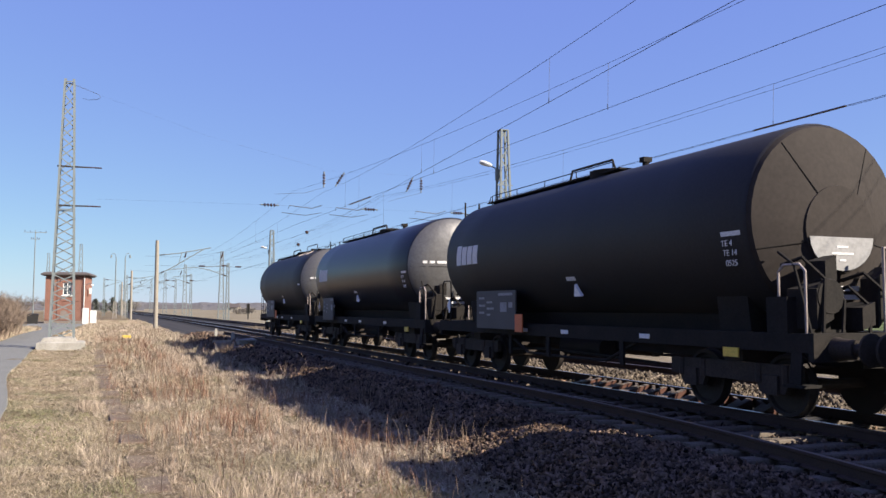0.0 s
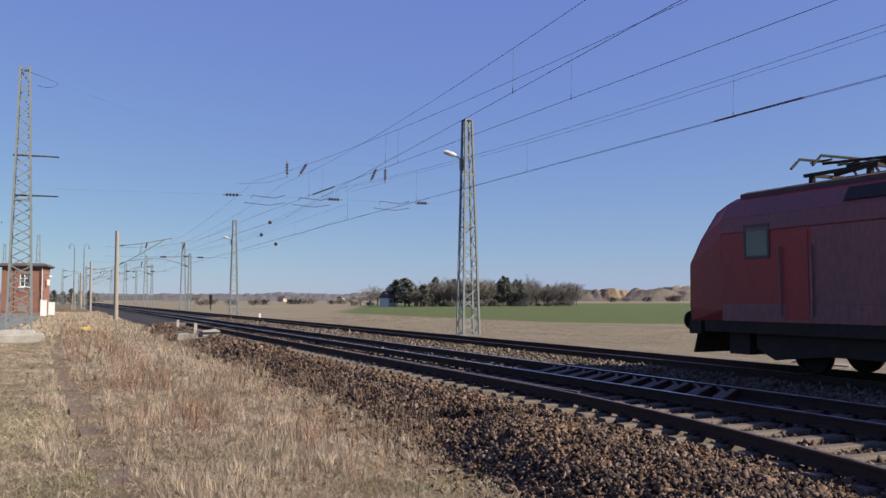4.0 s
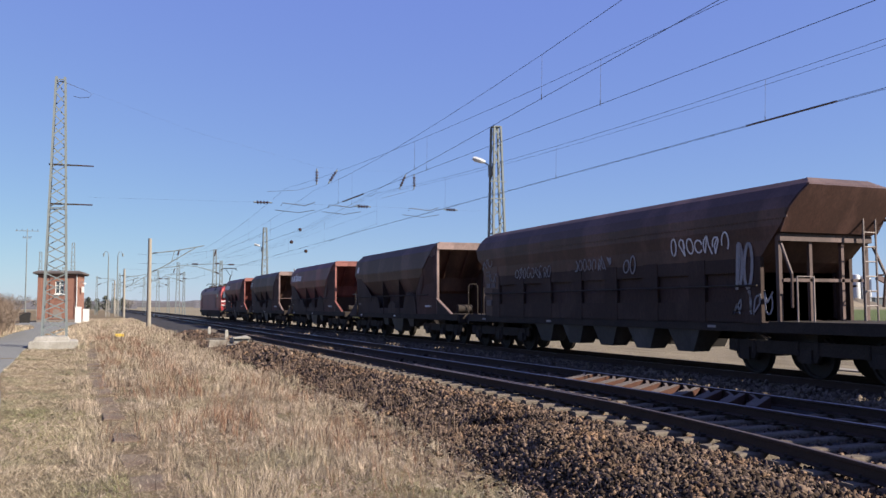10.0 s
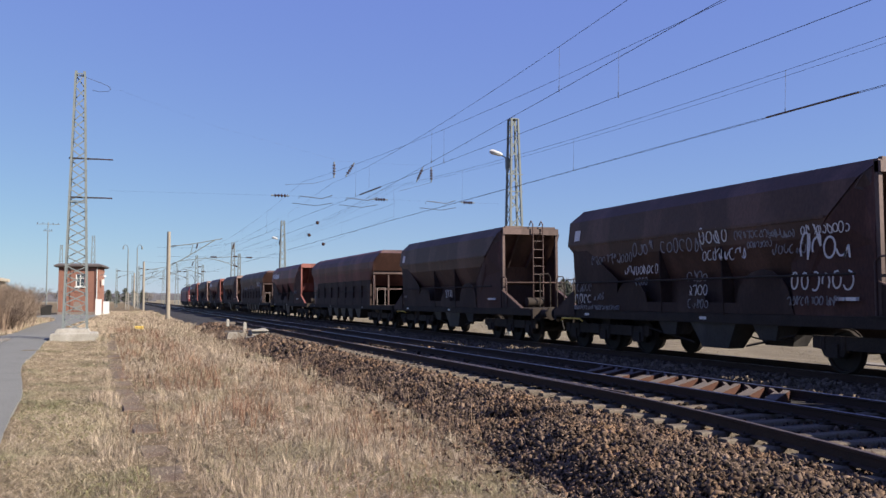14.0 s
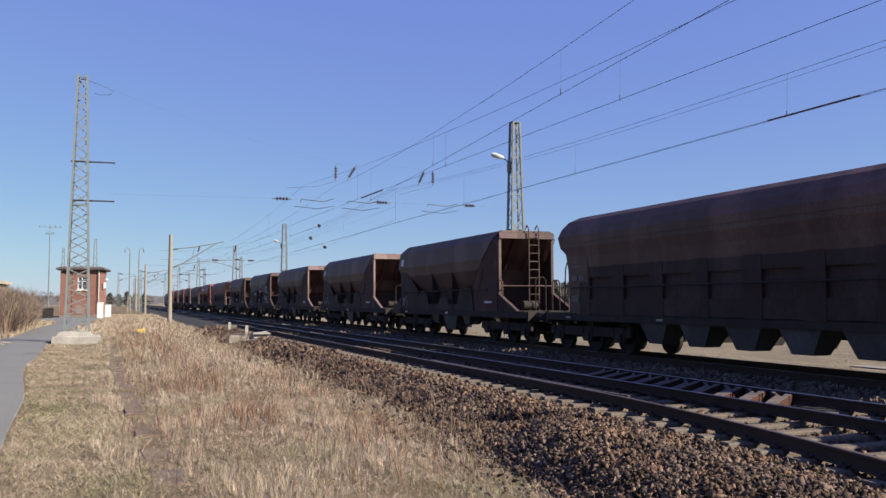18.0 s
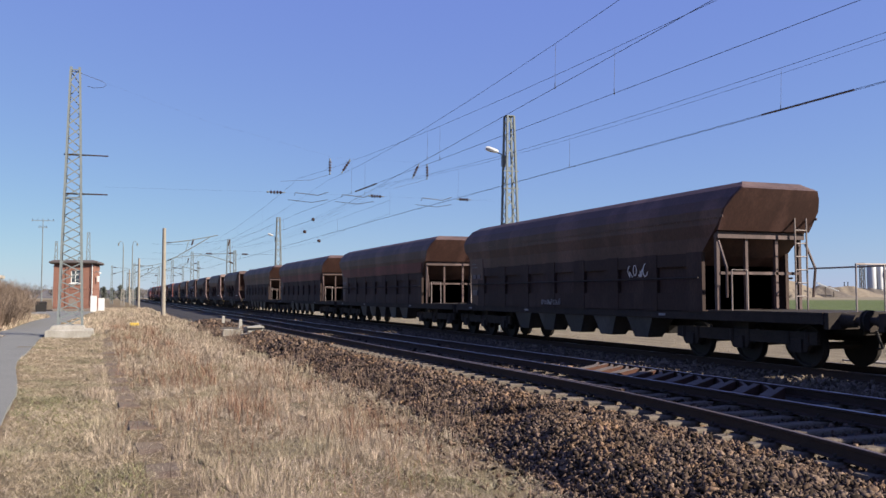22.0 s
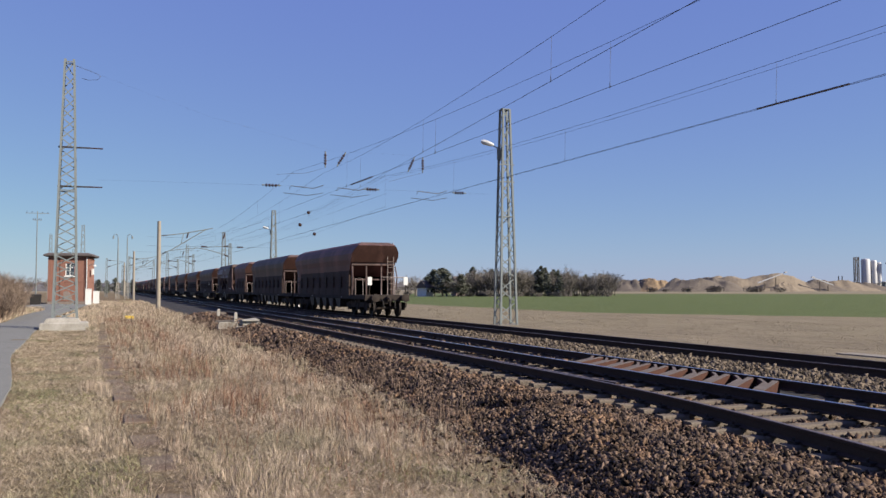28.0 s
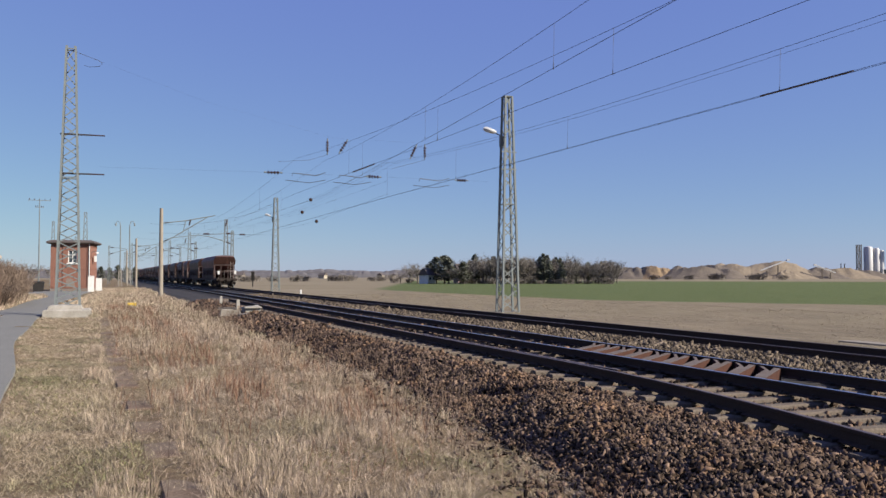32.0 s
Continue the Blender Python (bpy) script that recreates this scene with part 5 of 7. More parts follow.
def house(px, depth, w, d, h, ridge, walls, label, turn=0.0):
    x, y = sight(px, depth)
    g = thing("house", pose(x, y, GROUND, 0, 0, -21.5 + turn), label, "house", "distant houses")
    part("wall", box(B(), (-w, -d, 0), (w, d, h)), walls, g)
    part("roof", loft(B(), [[(-w - 0.3, -d - 0.4, h), (-w - 0.3, d + 0.4, h), (-w - 0.3, 0, h + ridge)], [(w + 0.3, -d - 0.4, h), (w + 0.3, d + 0.4, h), (w + 0.3, 0, h + ridge)]]), M_ROOF, g)
    for s in (-0.5, 0.4):
        part("window", box(B(), (s * w - 0.4, -d - 0.03, h * 0.45), (s * w + 0.4, -d + 0.05, h * 0.78)), M_GLASS, g)


house(-27, 224, 1.9, 1.4, 2.2, 1.9, M_WHITE, "white gabled house among dark pines", 58)
house(34, 250, 2.0, 2.0, 4.0, 1.6, M_WORKS, "small red-roofed house behind the wood", 20)
for px, depth in ((-362, 420), (-212, 620), (-110, 700), (-88, 760)):
    house(px, depth, 2.6, 2.2, 2.4, 1.8, M_CREAM, "small white farm building on the horizon", px)
bm = B()
box(bm, (-5.5, -3, 0), (0, 3, 3.6))
box(bm, (-5.8, -3.3, 3.6), (0.3, 3.3, 3.85))
solid("shed", bm, M_CREAM, (-8.6, 80, GROUND), "low cream-rendered flat-roofed shed behind the hedge", "shed")


def skyline(depth, px0, px1, base, var, seed, step=9):
    """A far belt of woodland with an uneven top."""
    rnd = random.Random(seed)
    pts, n = [], int((px1 - px0) / step)
    verts, faces = [], []
    for i in range(n + 1):
        px = px0 + (px1 - px0) * i / n
        h = base + var * noise.noise(Vector((px * 0.012, seed, 0))) + var * 0.35 * noise.noise(Vector((px * 0.09, seed, 4))) + rnd.uniform(0, 0.12) * base
        for dd, hh in ((-10, 0), (-8, 0.7), (0, 1.0), (12, 0)):
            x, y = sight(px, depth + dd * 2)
            verts.append((x, y, GROUND - 0.2 + h * hh))
    for i in range(n):
        for k in range(3):
            a = i * 4 + k
            faces.append((a, a + 4, a + 5, a + 1))
    return soup("far_woods", verts, faces, M_HAZE, "stuff", "hazy belt of distant leafless woods on the horizon", "woods")


skyline(1500, -1000, 900, 11, 6, 1, 5)
skyline(900, -420, -20, 5.0, 3.0, 2, 4)
skyline(700, -900, -520, 6.0, 3.5, 3, 4)


# ---- rolling stock ----
def paint(name, c, rust=(0.10, 0.05, 0.035), amount=0.6, rough=0.6):
    return mat(name, c, rough, 0, rust, 0.9, amount, 0.22, 30, 0.2, 8, stretch=(1, 0.8, 0.3), spec=0.3, third=tuple(v * 1.45 + 0.006 for v in c), third_scale=1.3)


M_HOP_BROWN = paint("brown_wagon_paint", (0.070, 0.036, 0.027), (0.045, 0.026, 0.021), rough=0.6)
M_HOP_DARK = paint("sooty_wagon_paint", (0.066, 0.033, 0.024), (0.042, 0.023, 0.018), rough=0.6)
M_HOP_RED = paint("faded_red_wagon_paint", (0.122, 0.031, 0.028), (0.075, 0.027, 0.024), rough=0.55)
# near-black: the shade inside the hopper ends is put into the colour
M_INNER = paint("shade_black_end", (0.033, 0.0195, 0.0165), (0.0525, 0.03, 0.024), rough=0.85)
# dirty red, darkened further for the shade on the recessed rear plates
M_SHADE_SIDE = paint("shaded_dirty_red", (0.06, 0.026, 0.021), (0.03, 0.016, 0.013), rough=0.75)
# grime, with the shade of the lower sides added to the colour
M_GRIME_SHADE = paint("sooty_shaded_lower_side", (0.0339, 0.019, 0.0143), (0.0237, 0.0136, 0.0113), rough=0.8)
M_HOP_ROSE = paint("rusty_wagon_paint", (0.10, 0.034, 0.028), (0.055, 0.026, 0.022), rough=0.6)
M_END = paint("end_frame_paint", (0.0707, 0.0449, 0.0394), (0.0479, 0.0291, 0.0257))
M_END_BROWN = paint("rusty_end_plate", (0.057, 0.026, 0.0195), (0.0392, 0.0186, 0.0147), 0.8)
M_END_RED = paint("end_frame_red", (0.16, 0.0583, 0.0472), (0.109, 0.0363, 0.029))
M_END_GREY = paint("end_frame_grey", (0.149, 0.101, 0.0892), (0.0952, 0.0654, 0.0595))
M_RAILING = paint("pale_worn_railing", (0.225, 0.188, 0.169), (0.143, 0.105, 0.09))
M_CHUTE = paint("scuffed_chute_steel", (0.042, 0.0381, 0.037), (0.0224, 0.019, 0.0174))
M_MARK = mat("chalk_white_marking", (0.62, 0.60, 0.58), 0.8, 0, (0.45, 0.42, 0.4), 6, 0.5)
M_FADED = mat("faded_stencil", (0.14, 0.12, 0.118), 0.8, 0, (0.07, 0.055, 0.053), 7, 0.8)
M_BAND = paint("oxide_red_band", (0.105, 0.029, 0.025), (0.07, 0.026, 0.022), rough=0.65)
M_SPRAY = mat("sprayed_grey_paint", (0.27, 0.26, 0.265), 0.8, 0, (0.13, 0.12, 0.125), 5, 0.7)
M_TANK_BLACK = mat("black_tank_paint", (0.017, 0.016, 0.017), 0.6, 0, (0.026, 0.023, 0.022), 0.8, 0.7, 0.15, 20, spec=0.25)
M_TANK_BLUE = mat("blue_black_tank_paint", (0.016, 0.018, 0.024), 0.38, 0, (0.012, 0.012, 0.013), 0.8, 0.6, 0.12, 20, spec=0.35)
M_TANK_GREY = mat("grey_black_tank_paint", (0.033, 0.033, 0.034), 0.6, 0, (0.024, 0.022, 0.022), 0.8, 0.7, 0.15, 20, spec=0.3)
M_TANK_UNDER = mat("oily_black_frame", (0.012, 0.011, 0.010), 0.85, 0, (0.024, 0.019, 0.016), 2.5, 0.8, 0.25, 30, spec=0.15)
M_TANK_END = mat("pale_tank_end", (0.125, 0.12, 0.118), 0.42, 0.5, (0.082, 0.076, 0.073), 1.2, 0.6, 0.12, 14, 0.7, 2.2)
M_COVER_PALE = mat("pale_cover", (0.252, 0.245, 0.238), 0.7, 0, (0.189, 0.182, 0.175), 3, 0.7, 0.15, 20)
M_TANK_END2 = mat("brown_tank_end", (0.036, 0.029, 0.025), 0.8, 0, (0.0242, 0.0195, 0.017), 1.2, 0.7, 0.12, 14, spec=0.12)
M_LOCO = mat("traffic_red_paint", (0.30, 0.030, 0.030), 0.5, 0, (0.13, 0.026, 0.026), 0.5, 0.8, 0.12, 14, stretch=(1, 1, 0.25), spec=0.35)
M_LOCO_DUST = mat("dusty_red_paint", (0.223, 0.092, 0.088), 0.6, 0, (0.144, 0.072, 0.072), 0.6, 0.8, 0.15, 14, stretch=(1, 1, 0.3), spec=0.3)
M_LOCO_SOOT = mat("soot_dulled_red", (0.20, 0.06, 0.058), 0.5, 0, (0.11, 0.05, 0.052), 0.6, 0.8, 0.12, 14, stretch=(1, 1, 0.3), spec=0.4)
M_LOCO_DARK = mat("grey_loco_skirt", (0.06, 0.055, 0.055), 0.7, 0, None, 2, 0.5)
M_LOCO_ROOF = mat("sooty_red_roof", (0.075, 0.045, 0.045), 0.7, 0, (0.05, 0.035, 0.035), 1.2, 0.7, spec=0.3)
M_ORANGE = mat("orange_plate", (0.55, 0.13, 0.04), 0.6, 0, None, 3, 0.4)


def wheel(parent, x, y, r=0.46):
    s = 1 if x > 0 else -1
    rings = [ring((x + s * a, y, r), (s, 0, 0), rr, 20) for a, rr in ((-0.07, r + 0.025), (-0.045, r + 0.025), (-0.04, r), (0.065, r - 0.004), (0.07, r - 0.06), (0.02, r - 0.08), (0.0, 0.16), (0.09, 0.13), (0.09, 0.05))]
    return part("wheel", loft(B(), rings), M_WHEEL, parent, "", True)


def bogie(parent, axles, half=1.0):
    """A cast frame with springs and axle boxes; its wheels are its own parts."""
    a, b = max(axles) + 0.55, min(axles) - 0.55
    bm = B()
    for s in (-1, 1):
        n = len(axles)
        pts = [(s * half, a, 0.78), (s * half, a, 0.52)]
        for y in sorted(axles, reverse=True):
            pts += [(s * half, y + 0.32, 0.50), (s * half, y + 0.25, 0.36), (s * half, y - 0.25, 0.36), (s * half, y - 0.32, 0.50)]
        pts += [(s * half, b, 0.52), (s * half, b, 0.78)]
        plate(bm, pts, 0.09, (s, 0, 0))
        for y in axles:
            box(bm, (s * (half + 0.05) - 0.09, y - 0.15, 0.34), (s * (half + 0.05) + 0.09, y + 0.15, 0.62))
            for o in (-0.27, 0.27):
                tube(bm, (s * (half + 0.06), y + o, 0.5), (s * (half + 0.06), y + o, 0.78), 0.075, 8)
    box(bm, (-half, (a + b) / 2 - 0.2, 0.62), (half, (a + b) / 2 + 0.2, 0.95))
    for y in axles:
        tube(bm, (-0.8, y, 0.46), (0.8, y, 0.46), 0.08, 8)
    bg_ = part("bogie", bm, M_UNDER, parent)
    for y in axles:
        for x in (-0.755, 0.755):
            wheel(bg_, x, y)
    return bg_


def buffers(parent, y, way, zc=1.04, x0=0.87):
    for s in (-1, 1):
        bm = B()
        rings = [ring((s * x0, y + way * d, zc), (0, way, 0), r, 14) for d, r in ((-0.02, 0.17), (0.06, 0.15), (0.34, 0.13), (0.34, 0.085), (0.54, 0.08), (0.545, 0.22), (0.58, 0.225), (0.61, 0.12))]
        part("buffer", loft(bm, rings), M_UNDER, parent, "", True)
    bm = B()
    box(bm, (-0.09, min(y, y + way * 0.35), zc - 0.1), (0.09, max(y, y + way * 0.35), zc + 0.08))
    pipe(bm, [(0, y + way * 0.35, zc), (0, y + way * 0.5, zc - 0.15), (0, y + way * 0.45, zc - 0.45)], 0.035)
    part("coupling", bm, M_UNDER, parent)
    for x in (-0.35, 0.35):
        bm = B()
        pipe(bm, [(x, y, zc - 0.05), (x, y + way * 0.3, zc - 0.2), (x * 0.9, y + way * 0.4, zc - 0.55), (x * 0.7, y + way * 0.2, zc - 0.6)], 0.025)
        part("brake_hose", bm, M_BLACK, parent)


def shell(bm, prof, yf, yr):
    """A hopper: prof rows of (z, half width), with the end lines yf, yr for each row."""
    def loop(ys):
        up = [(w, y, z) for (z, w), y in zip(prof, ys)]
        return up + [(-x, y, z) for x, y, z in reversed(up)]
    vs = [[bm.verts.new(p) for p in loop(ys)] for ys in (yf, yr)]
    k, n = len(vs[0]), len(prof)
    for i in range(k):
        j = (i + 1) % k
        bm.faces.new((vs[0][i], vs[0][j], vs[1][j], vs[1][i]))
    for v in vs:
        for i in range(n - 1):
            bm.faces.new((v[i], v[i + 1], v[k - 2 - i], v[k - 1 - i]))
    return bm


def strips(rows, t):
    """A bent plate: rows of (half width, z, y), t thick towards the rear."""
    return loft(B(), [[(-x, y, z), (x, y, z), (x, y - t, z), (-x, y - t, z)] for x, z, y in rows])


def ladder(parent, x, y, z0, z1, material, w=0.4, hook=0.0):
    bm = B()
    for s in (-1, 1):
        pts = [(x + s * w / 2, y, z0), (x + s * w / 2, y, z1)]
        if hook:
            pts += [(x + s * w / 2, y + hook * 0.5, z1 + 0.15), (x + s * w / 2, y + hook, z1)]
        pipe(bm, pts, 0.025)
    lad = part("ladder", bm, material, parent)
    k = int((z1 - z0) / 0.3)
    for i in range(1, k):
        z = z0 + (z1 - z0) * i / k
        part("rung", tube(B(), (x - w / 2, y, z), (x + w / 2, y, z), 0.016, 5), material, lad)


def loop_rail(parent, x, y, z0, h, w, material, along=False):
    d = (0, w) if along else (w, 0)
    pts = [(x, y, z0), (x, y, z0 + h - 0.1), (x + d[0] * 0.2, y + d[1] * 0.2, z0 + h), (x + d[0] * 0.8, y + d[1] * 0.8, z0 + h), (x + d[0], y + d[1], z0 + h - 0.1), (x + d[0], y + d[1], z0)]
    part("handrail", pipe(B(), pts, 0.022), material, parent)


def side_marks(parent, rnd, marks, x=-1.49):
    """Signs and graffiti on the side towards the path: rows of (y, z, length, height, kind);
    0: a row of plain white blocks, 1: grey scribble, 2: white scribble, 3: a grey block."""
    def sx(v):
        return x + 0.015 + 0.154 * max(0.0, v - 3.2) + min(0.055, 0.15 * max(0.0, 3.2 - v))

    for y, z, w, h, kind in marks:
        bm = B()
        if kind == 3 or w < 0.6:
            lean = 0.35 * h if kind == 3 else 0.0
            plate(bm, [(sx(z), y, z), (sx(z), y - w, z), (sx(z + h), y - w + lean, z + h), (sx(z + h), y + lean, z + h)], 0.006, (-1, 0, 0))
        elif kind == 0:
            k = max(3, int(w / (h * 0.62)))
            for i in range(k):
                if i:
                    part("sign_block", bm, M_MARK, parent, "plain white sign block")
                    bm = B()
                hh = h if i == 0 else h * 0.74
                plate(bm, [(sx(z), y - w * (i + 0.82) / k, z), (sx(z), y - w * (i + 0.02) / k, z), (sx(z + hh), y - w * (i + 0.02) / k, z + hh), (sx(z + hh), y - w * (i + 0.82) / k, z + hh)], 0.006, (-1, 0, 0))
        else:
            # loops, arches and hooks run together as sprayed tags do
            k = max(2, round(w / (h * 0.66)))
            cell, th = w / k, max(0.011, 0.038 * h)
            for i in range(k):
                hh, way, lean = h * rnd.uniform(0.8, 1.05), rnd.choice((-1, 1)), rnd.uniform(-0.05, 0.25)
                a0, turn = rnd.uniform(0, 6.28), rnd.choice((4.2, 5.4, 6.4, 6.9))
                rx, rz = rnd.uniform(0.3, 0.46), rnd.uniform(0.36, 0.5)
                st = [(0.5 + rx * math.cos(a0 + way * turn * j / 12), 0.5 + rz * math.sin(a0 + way * turn * j / 12)) for j in range(13)]
                if rnd.random() < 0.45:
                    st = st[:6] + [(rnd.uniform(0.1, 0.9), rnd.choice((0.0, 1.0))), (rnd.uniform(0.3, 1.0), 0.5), (rnd.uniform(0.6, 1.15), rnd.choice((0.0, 0.95)))]
                pts = [Vector((sx(z + hh * v), y - cell * (i + u + lean * (v - 0.5)), z + hh * v)) for u, v in st]
                f = Vector((-0.007, 0, 0))
                for p, q in zip(pts, pts[1:]):
                    d = (q - p).normalized()
                    nrm = Vector((0, -d.z, d.y)) * th
                    loft(bm, [[p - nrm, p + nrm, q + nrm, q - nrm], [p - nrm + f, p + nrm + f, q + nrm + f, q - nrm + f]])
        names = {0: ("sign_block", M_MARK, "plain white sign block"), 1: ("graffiti", M_SPRAY, "grey sprayed scribble"), 2: ("graffiti", M_MARK, "white sprayed scribble"), 3: ("graffiti", M_SPRAY, "pale grey sprayed block")}
        nm, m, lb = names[kind]
        ob = part(nm, bm, m, parent, lb)
        if kind in (1, 2) and w >= 0.6:
            tagged(ob, lb, "", "", "stuff")


def hopper_open_end(label, body, end, rails, ladder_end=False, rods=False, marks=(), light_end=False, seed=0):
    """Six-axle self-discharging wagon with an open framed end over its platform."""
    rnd = random.Random(seed)
    w = thing("hopper_wagon", pose(0, 0, 0), label, "hopper wagon", "hopper wagons of the freight train")
    prof = [(1.05, 0.45), (1.5, 0.72), (2.2, 1.10), (2.8, 1.36), (3.2, 1.42), (3.92, 1.30), (4.27, 1.0)]
    yf = [-3.0, -2.4, -0.75, -0.5, -0.06, 0.0, -0.35]
    yr = [-9.14, -9.44, -10.09, -10.24, -10.59, -11.29, -11.59]
    part("hopper_body", shell(B(), prof, yf, yr), body, w, "", False)
    # cap ridge and crease strips
    for s in (-1, 1):
        bm = B()
        bar(bm, (s * 1.425, -0.1, 3.2), (s * 1.425, -10.54, 3.2), 0.03, 0.07)
        part("side_ridge", bm, body, w)
        bm = B()
        pts = [(s * 1.30, -9.54, 1.2), (s * 1.30, -2.3, 1.2)]
        for yc, r, top in ((-3.4, 0.75, 2.05), (-6.1, 0.55, 1.8), (-8.6, 0.85, 2.2)):
            for k in range(9):
                ang = math.pi * k / 8
                pts.append((s * 1.30, yc + r * math.cos(ang), 1.45 + (top - 1.45) * math.sin(ang)))
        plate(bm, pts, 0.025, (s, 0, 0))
        part("side_skirt", bm, M_GRIME_SHADE, w)
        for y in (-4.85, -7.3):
            part("rib", plate(B(), [(s * 1.34, y, 1.15), (s * 1.38, y, 2.8), (s * 1.30, y, 2.8), (s * 0.8, y, 1.5), (s * 0.8, y, 1.15)], 0.03, (0, 1, 0)), M_GRIME_SHADE, w)
        part("side_plate", plate(B(), [(s * 1.28, -0.35, 1.15), (s * 1.38, -0.35, 3.1), (s * 1.38, -1.0, 3.1), (s * 1.33, -1.9, 2.6), (s * 1.30, -2.7, 2.1), (s * 1.28, -2.7, 1.15)], 0.02, (s, 0, 0)), M_GRIME_SHADE, w)
        # shade is in both plates' colours; the far one is cut low for sun
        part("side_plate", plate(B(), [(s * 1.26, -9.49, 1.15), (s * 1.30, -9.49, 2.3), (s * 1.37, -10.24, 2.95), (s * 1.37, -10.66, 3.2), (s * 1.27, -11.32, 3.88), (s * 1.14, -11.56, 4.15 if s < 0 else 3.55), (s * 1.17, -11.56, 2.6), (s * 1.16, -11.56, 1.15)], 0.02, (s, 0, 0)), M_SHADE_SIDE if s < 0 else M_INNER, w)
        part("gusset", plate(B(), [(s * 1.14, -11.64, 1.02), (s * 1.14, -11.64, 1.85), (s * 1.14, -13.3, 1.16), (s * 1.14, -13.3, 1.02)], 0.03, (s, 0, 0)), M_GRIME_SHADE, w)
        bm = B()
        bar(bm, (s * 1.155, -11.60, 1.87), (s * 1.155, -13.32, 1.18), 0.12, 0.03)
        part("gusset_flange", bm, end, w)
        part("gusset", plate(B(), [(s * 1.36, -0.35, 1.02), (s * 1.36, -0.35, 1.8), (s * 1.36, 0.95, 1.16), (s * 1.36, 0.95, 1.02)], 0.03, (s, 0, 0)), M_GRIME_SHADE, w)
        part("side_rod", pipe(B(), [(s * 1.5, -0.6, 2.02), (s * 1.5, -11.34, 2.02)], 0.028), M_UNDER, w)
        part("sill", box(B(), (min(s * 1.2, s * 1.33), -14.24, 0.96), (max(s * 1.2, s * 1.33), 1.0, 1.19)), M_UNDER, w)
        part("end_post", bar(B(), (s * 1.12, -11.60, 1.1), (s * 1.12, -11.60, 4.22), 0.1, 0.12, (0, 1, 0)), end, w)
        part("corner_plate", plate(B(), [(s * 1.02, -11.60, 4.27), (s * 1.33, -11.46, 4.0), (s * 1.36, -11.24, 3.7), (s * 1.1, -11.54, 3.55)], 0.03, (0, -1, 0)), end, w)
    part("saddle", box(B(), (-1.0, -9.44, 1.0), (1.0, -2.4, 2.05)), M_GRIME_SHADE, w)
    part("end_slope", strips(((1.06, 2.2, -10.11), (1.33, 2.8, -10.27), (1.39, 3.2, -10.62), (1.28, 3.9, -11.29), (1.0, 4.24, -11.56)), 0.03), body, w, "dark sloping end wall")
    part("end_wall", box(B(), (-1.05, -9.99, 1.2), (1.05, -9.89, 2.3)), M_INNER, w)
    part("end_beam", box(B(), (-1.17, -11.72, 3.97), (1.17, -11.56, 4.19)), end, w)
    part("top_rim", box(B(), (-1.06, -11.66, 4.20), (1.06, -11.56, 4.28)), end, w)
    for x in (-0.42, 0.42):
        part("end_rib", plate(B(), [(x, -11.60, 4.08), (x, -11.44, 4.08), (x, -10.29, 2.75), (x, -10.49, 2.75)], 0.06, (1, 0, 0)), end if light_end else body, w)
    part("platform", box(B(), (-1.34, -14.19, 1.17), (1.34, -11.44, 1.21)), M_UNDER, w)
    part("platform", box(B(), (-1.34, -0.3, 1.17), (1.34, 1.0, 1.21)), M_UNDER, w)
    part("centre_sill", box(B(), (-0.25, -14.14, 0.72), (0.25, 0.9, 1.0)), M_UNDER, w)
    part("headstock", box(B(), (-1.3, -14.36, 0.86), (1.3, -14.24, 1.2)), M_UNDER, w)
    part("headstock", box(B(), (-1.3, 1.0, 0.86), (1.3, 1.12, 1.2)), M_UNDER, w)
    bm = B()
    tube(bm, (-0.55, -12.4, 1.42), (0.1, -12.4, 1.42), 0.17, 12)
    part("air_tank", bm, M_UNDER, w, "", True)
    for yc in (-6.8, -5.0, -8.6):
        big = abs(yc + 6.8) < 0.1
        for s in (-1, 1):
            bm = B()
            ww, hh = (0.95, 0.36) if big else (0.5, 0.62)
            loft(bm, [[(s * 0.5, yc + ww, 1.15), (s * 1.3, yc + ww, 1.15), (s * 1.3, yc - ww, 1.15), (s * 0.5, yc - ww, 1.15)], [(s * 0.75, yc + ww * 0.5, hh), (s * 1.2, yc + ww * 0.5, hh), (s * 1.2, yc - ww * 0.5, hh), (s * 0.75, yc - ww * 0.5, hh)]])
            part("discharge_chute", bm, M_CHUTE, w)
    for s in (-1, 1):
        part("brake_rod", pipe(B(), [(s * 1.1, -3.9, 0.75), (s * 1.1, -5.9, 0.45)], 0.025), M_UNDER, w)
        part("brake_rod", pipe(B(), [(s * 1.1, -9.34, 0.75), (s * 1.1, -7.8, 0.45)], 0.025), M_UNDER, w)
    loop_rail(w, -0.25, -12.89, 1.2, 1.25, 0.42, rails)
    loop_rail(w, 0.45, -12.89, 1.2, 1.15, 0.3, rails)
    if ladder_end:
        ladder(w, 0.25, -11.79, 1.2, 4.35, end, 0.42, 0.3)
        loop_rail(w, -1.2, -12.04, 1.2, 1.15, 0.5, end, True)
        part("handrail", pipe(B(), [(-1.25, -11.84, 2.15), (1.25, -11.84, 2.15)], 0.022), end, w)
        part("handrail", pipe(B(), [(0.5, -14.04, 1.2), (0.5, -14.04, 2.25), (1.25, -14.04, 2.25), (1.25, -11.94, 2.25)], 0.022), end, w)
    if rods:
        for i in range(3):
            bm = B()
            pipe(bm, [(-0.95 + 0.33 * i, 0.7, 1.2), (-0.95 + 0.33 * i, 0.7, 3.05)], 0.017)
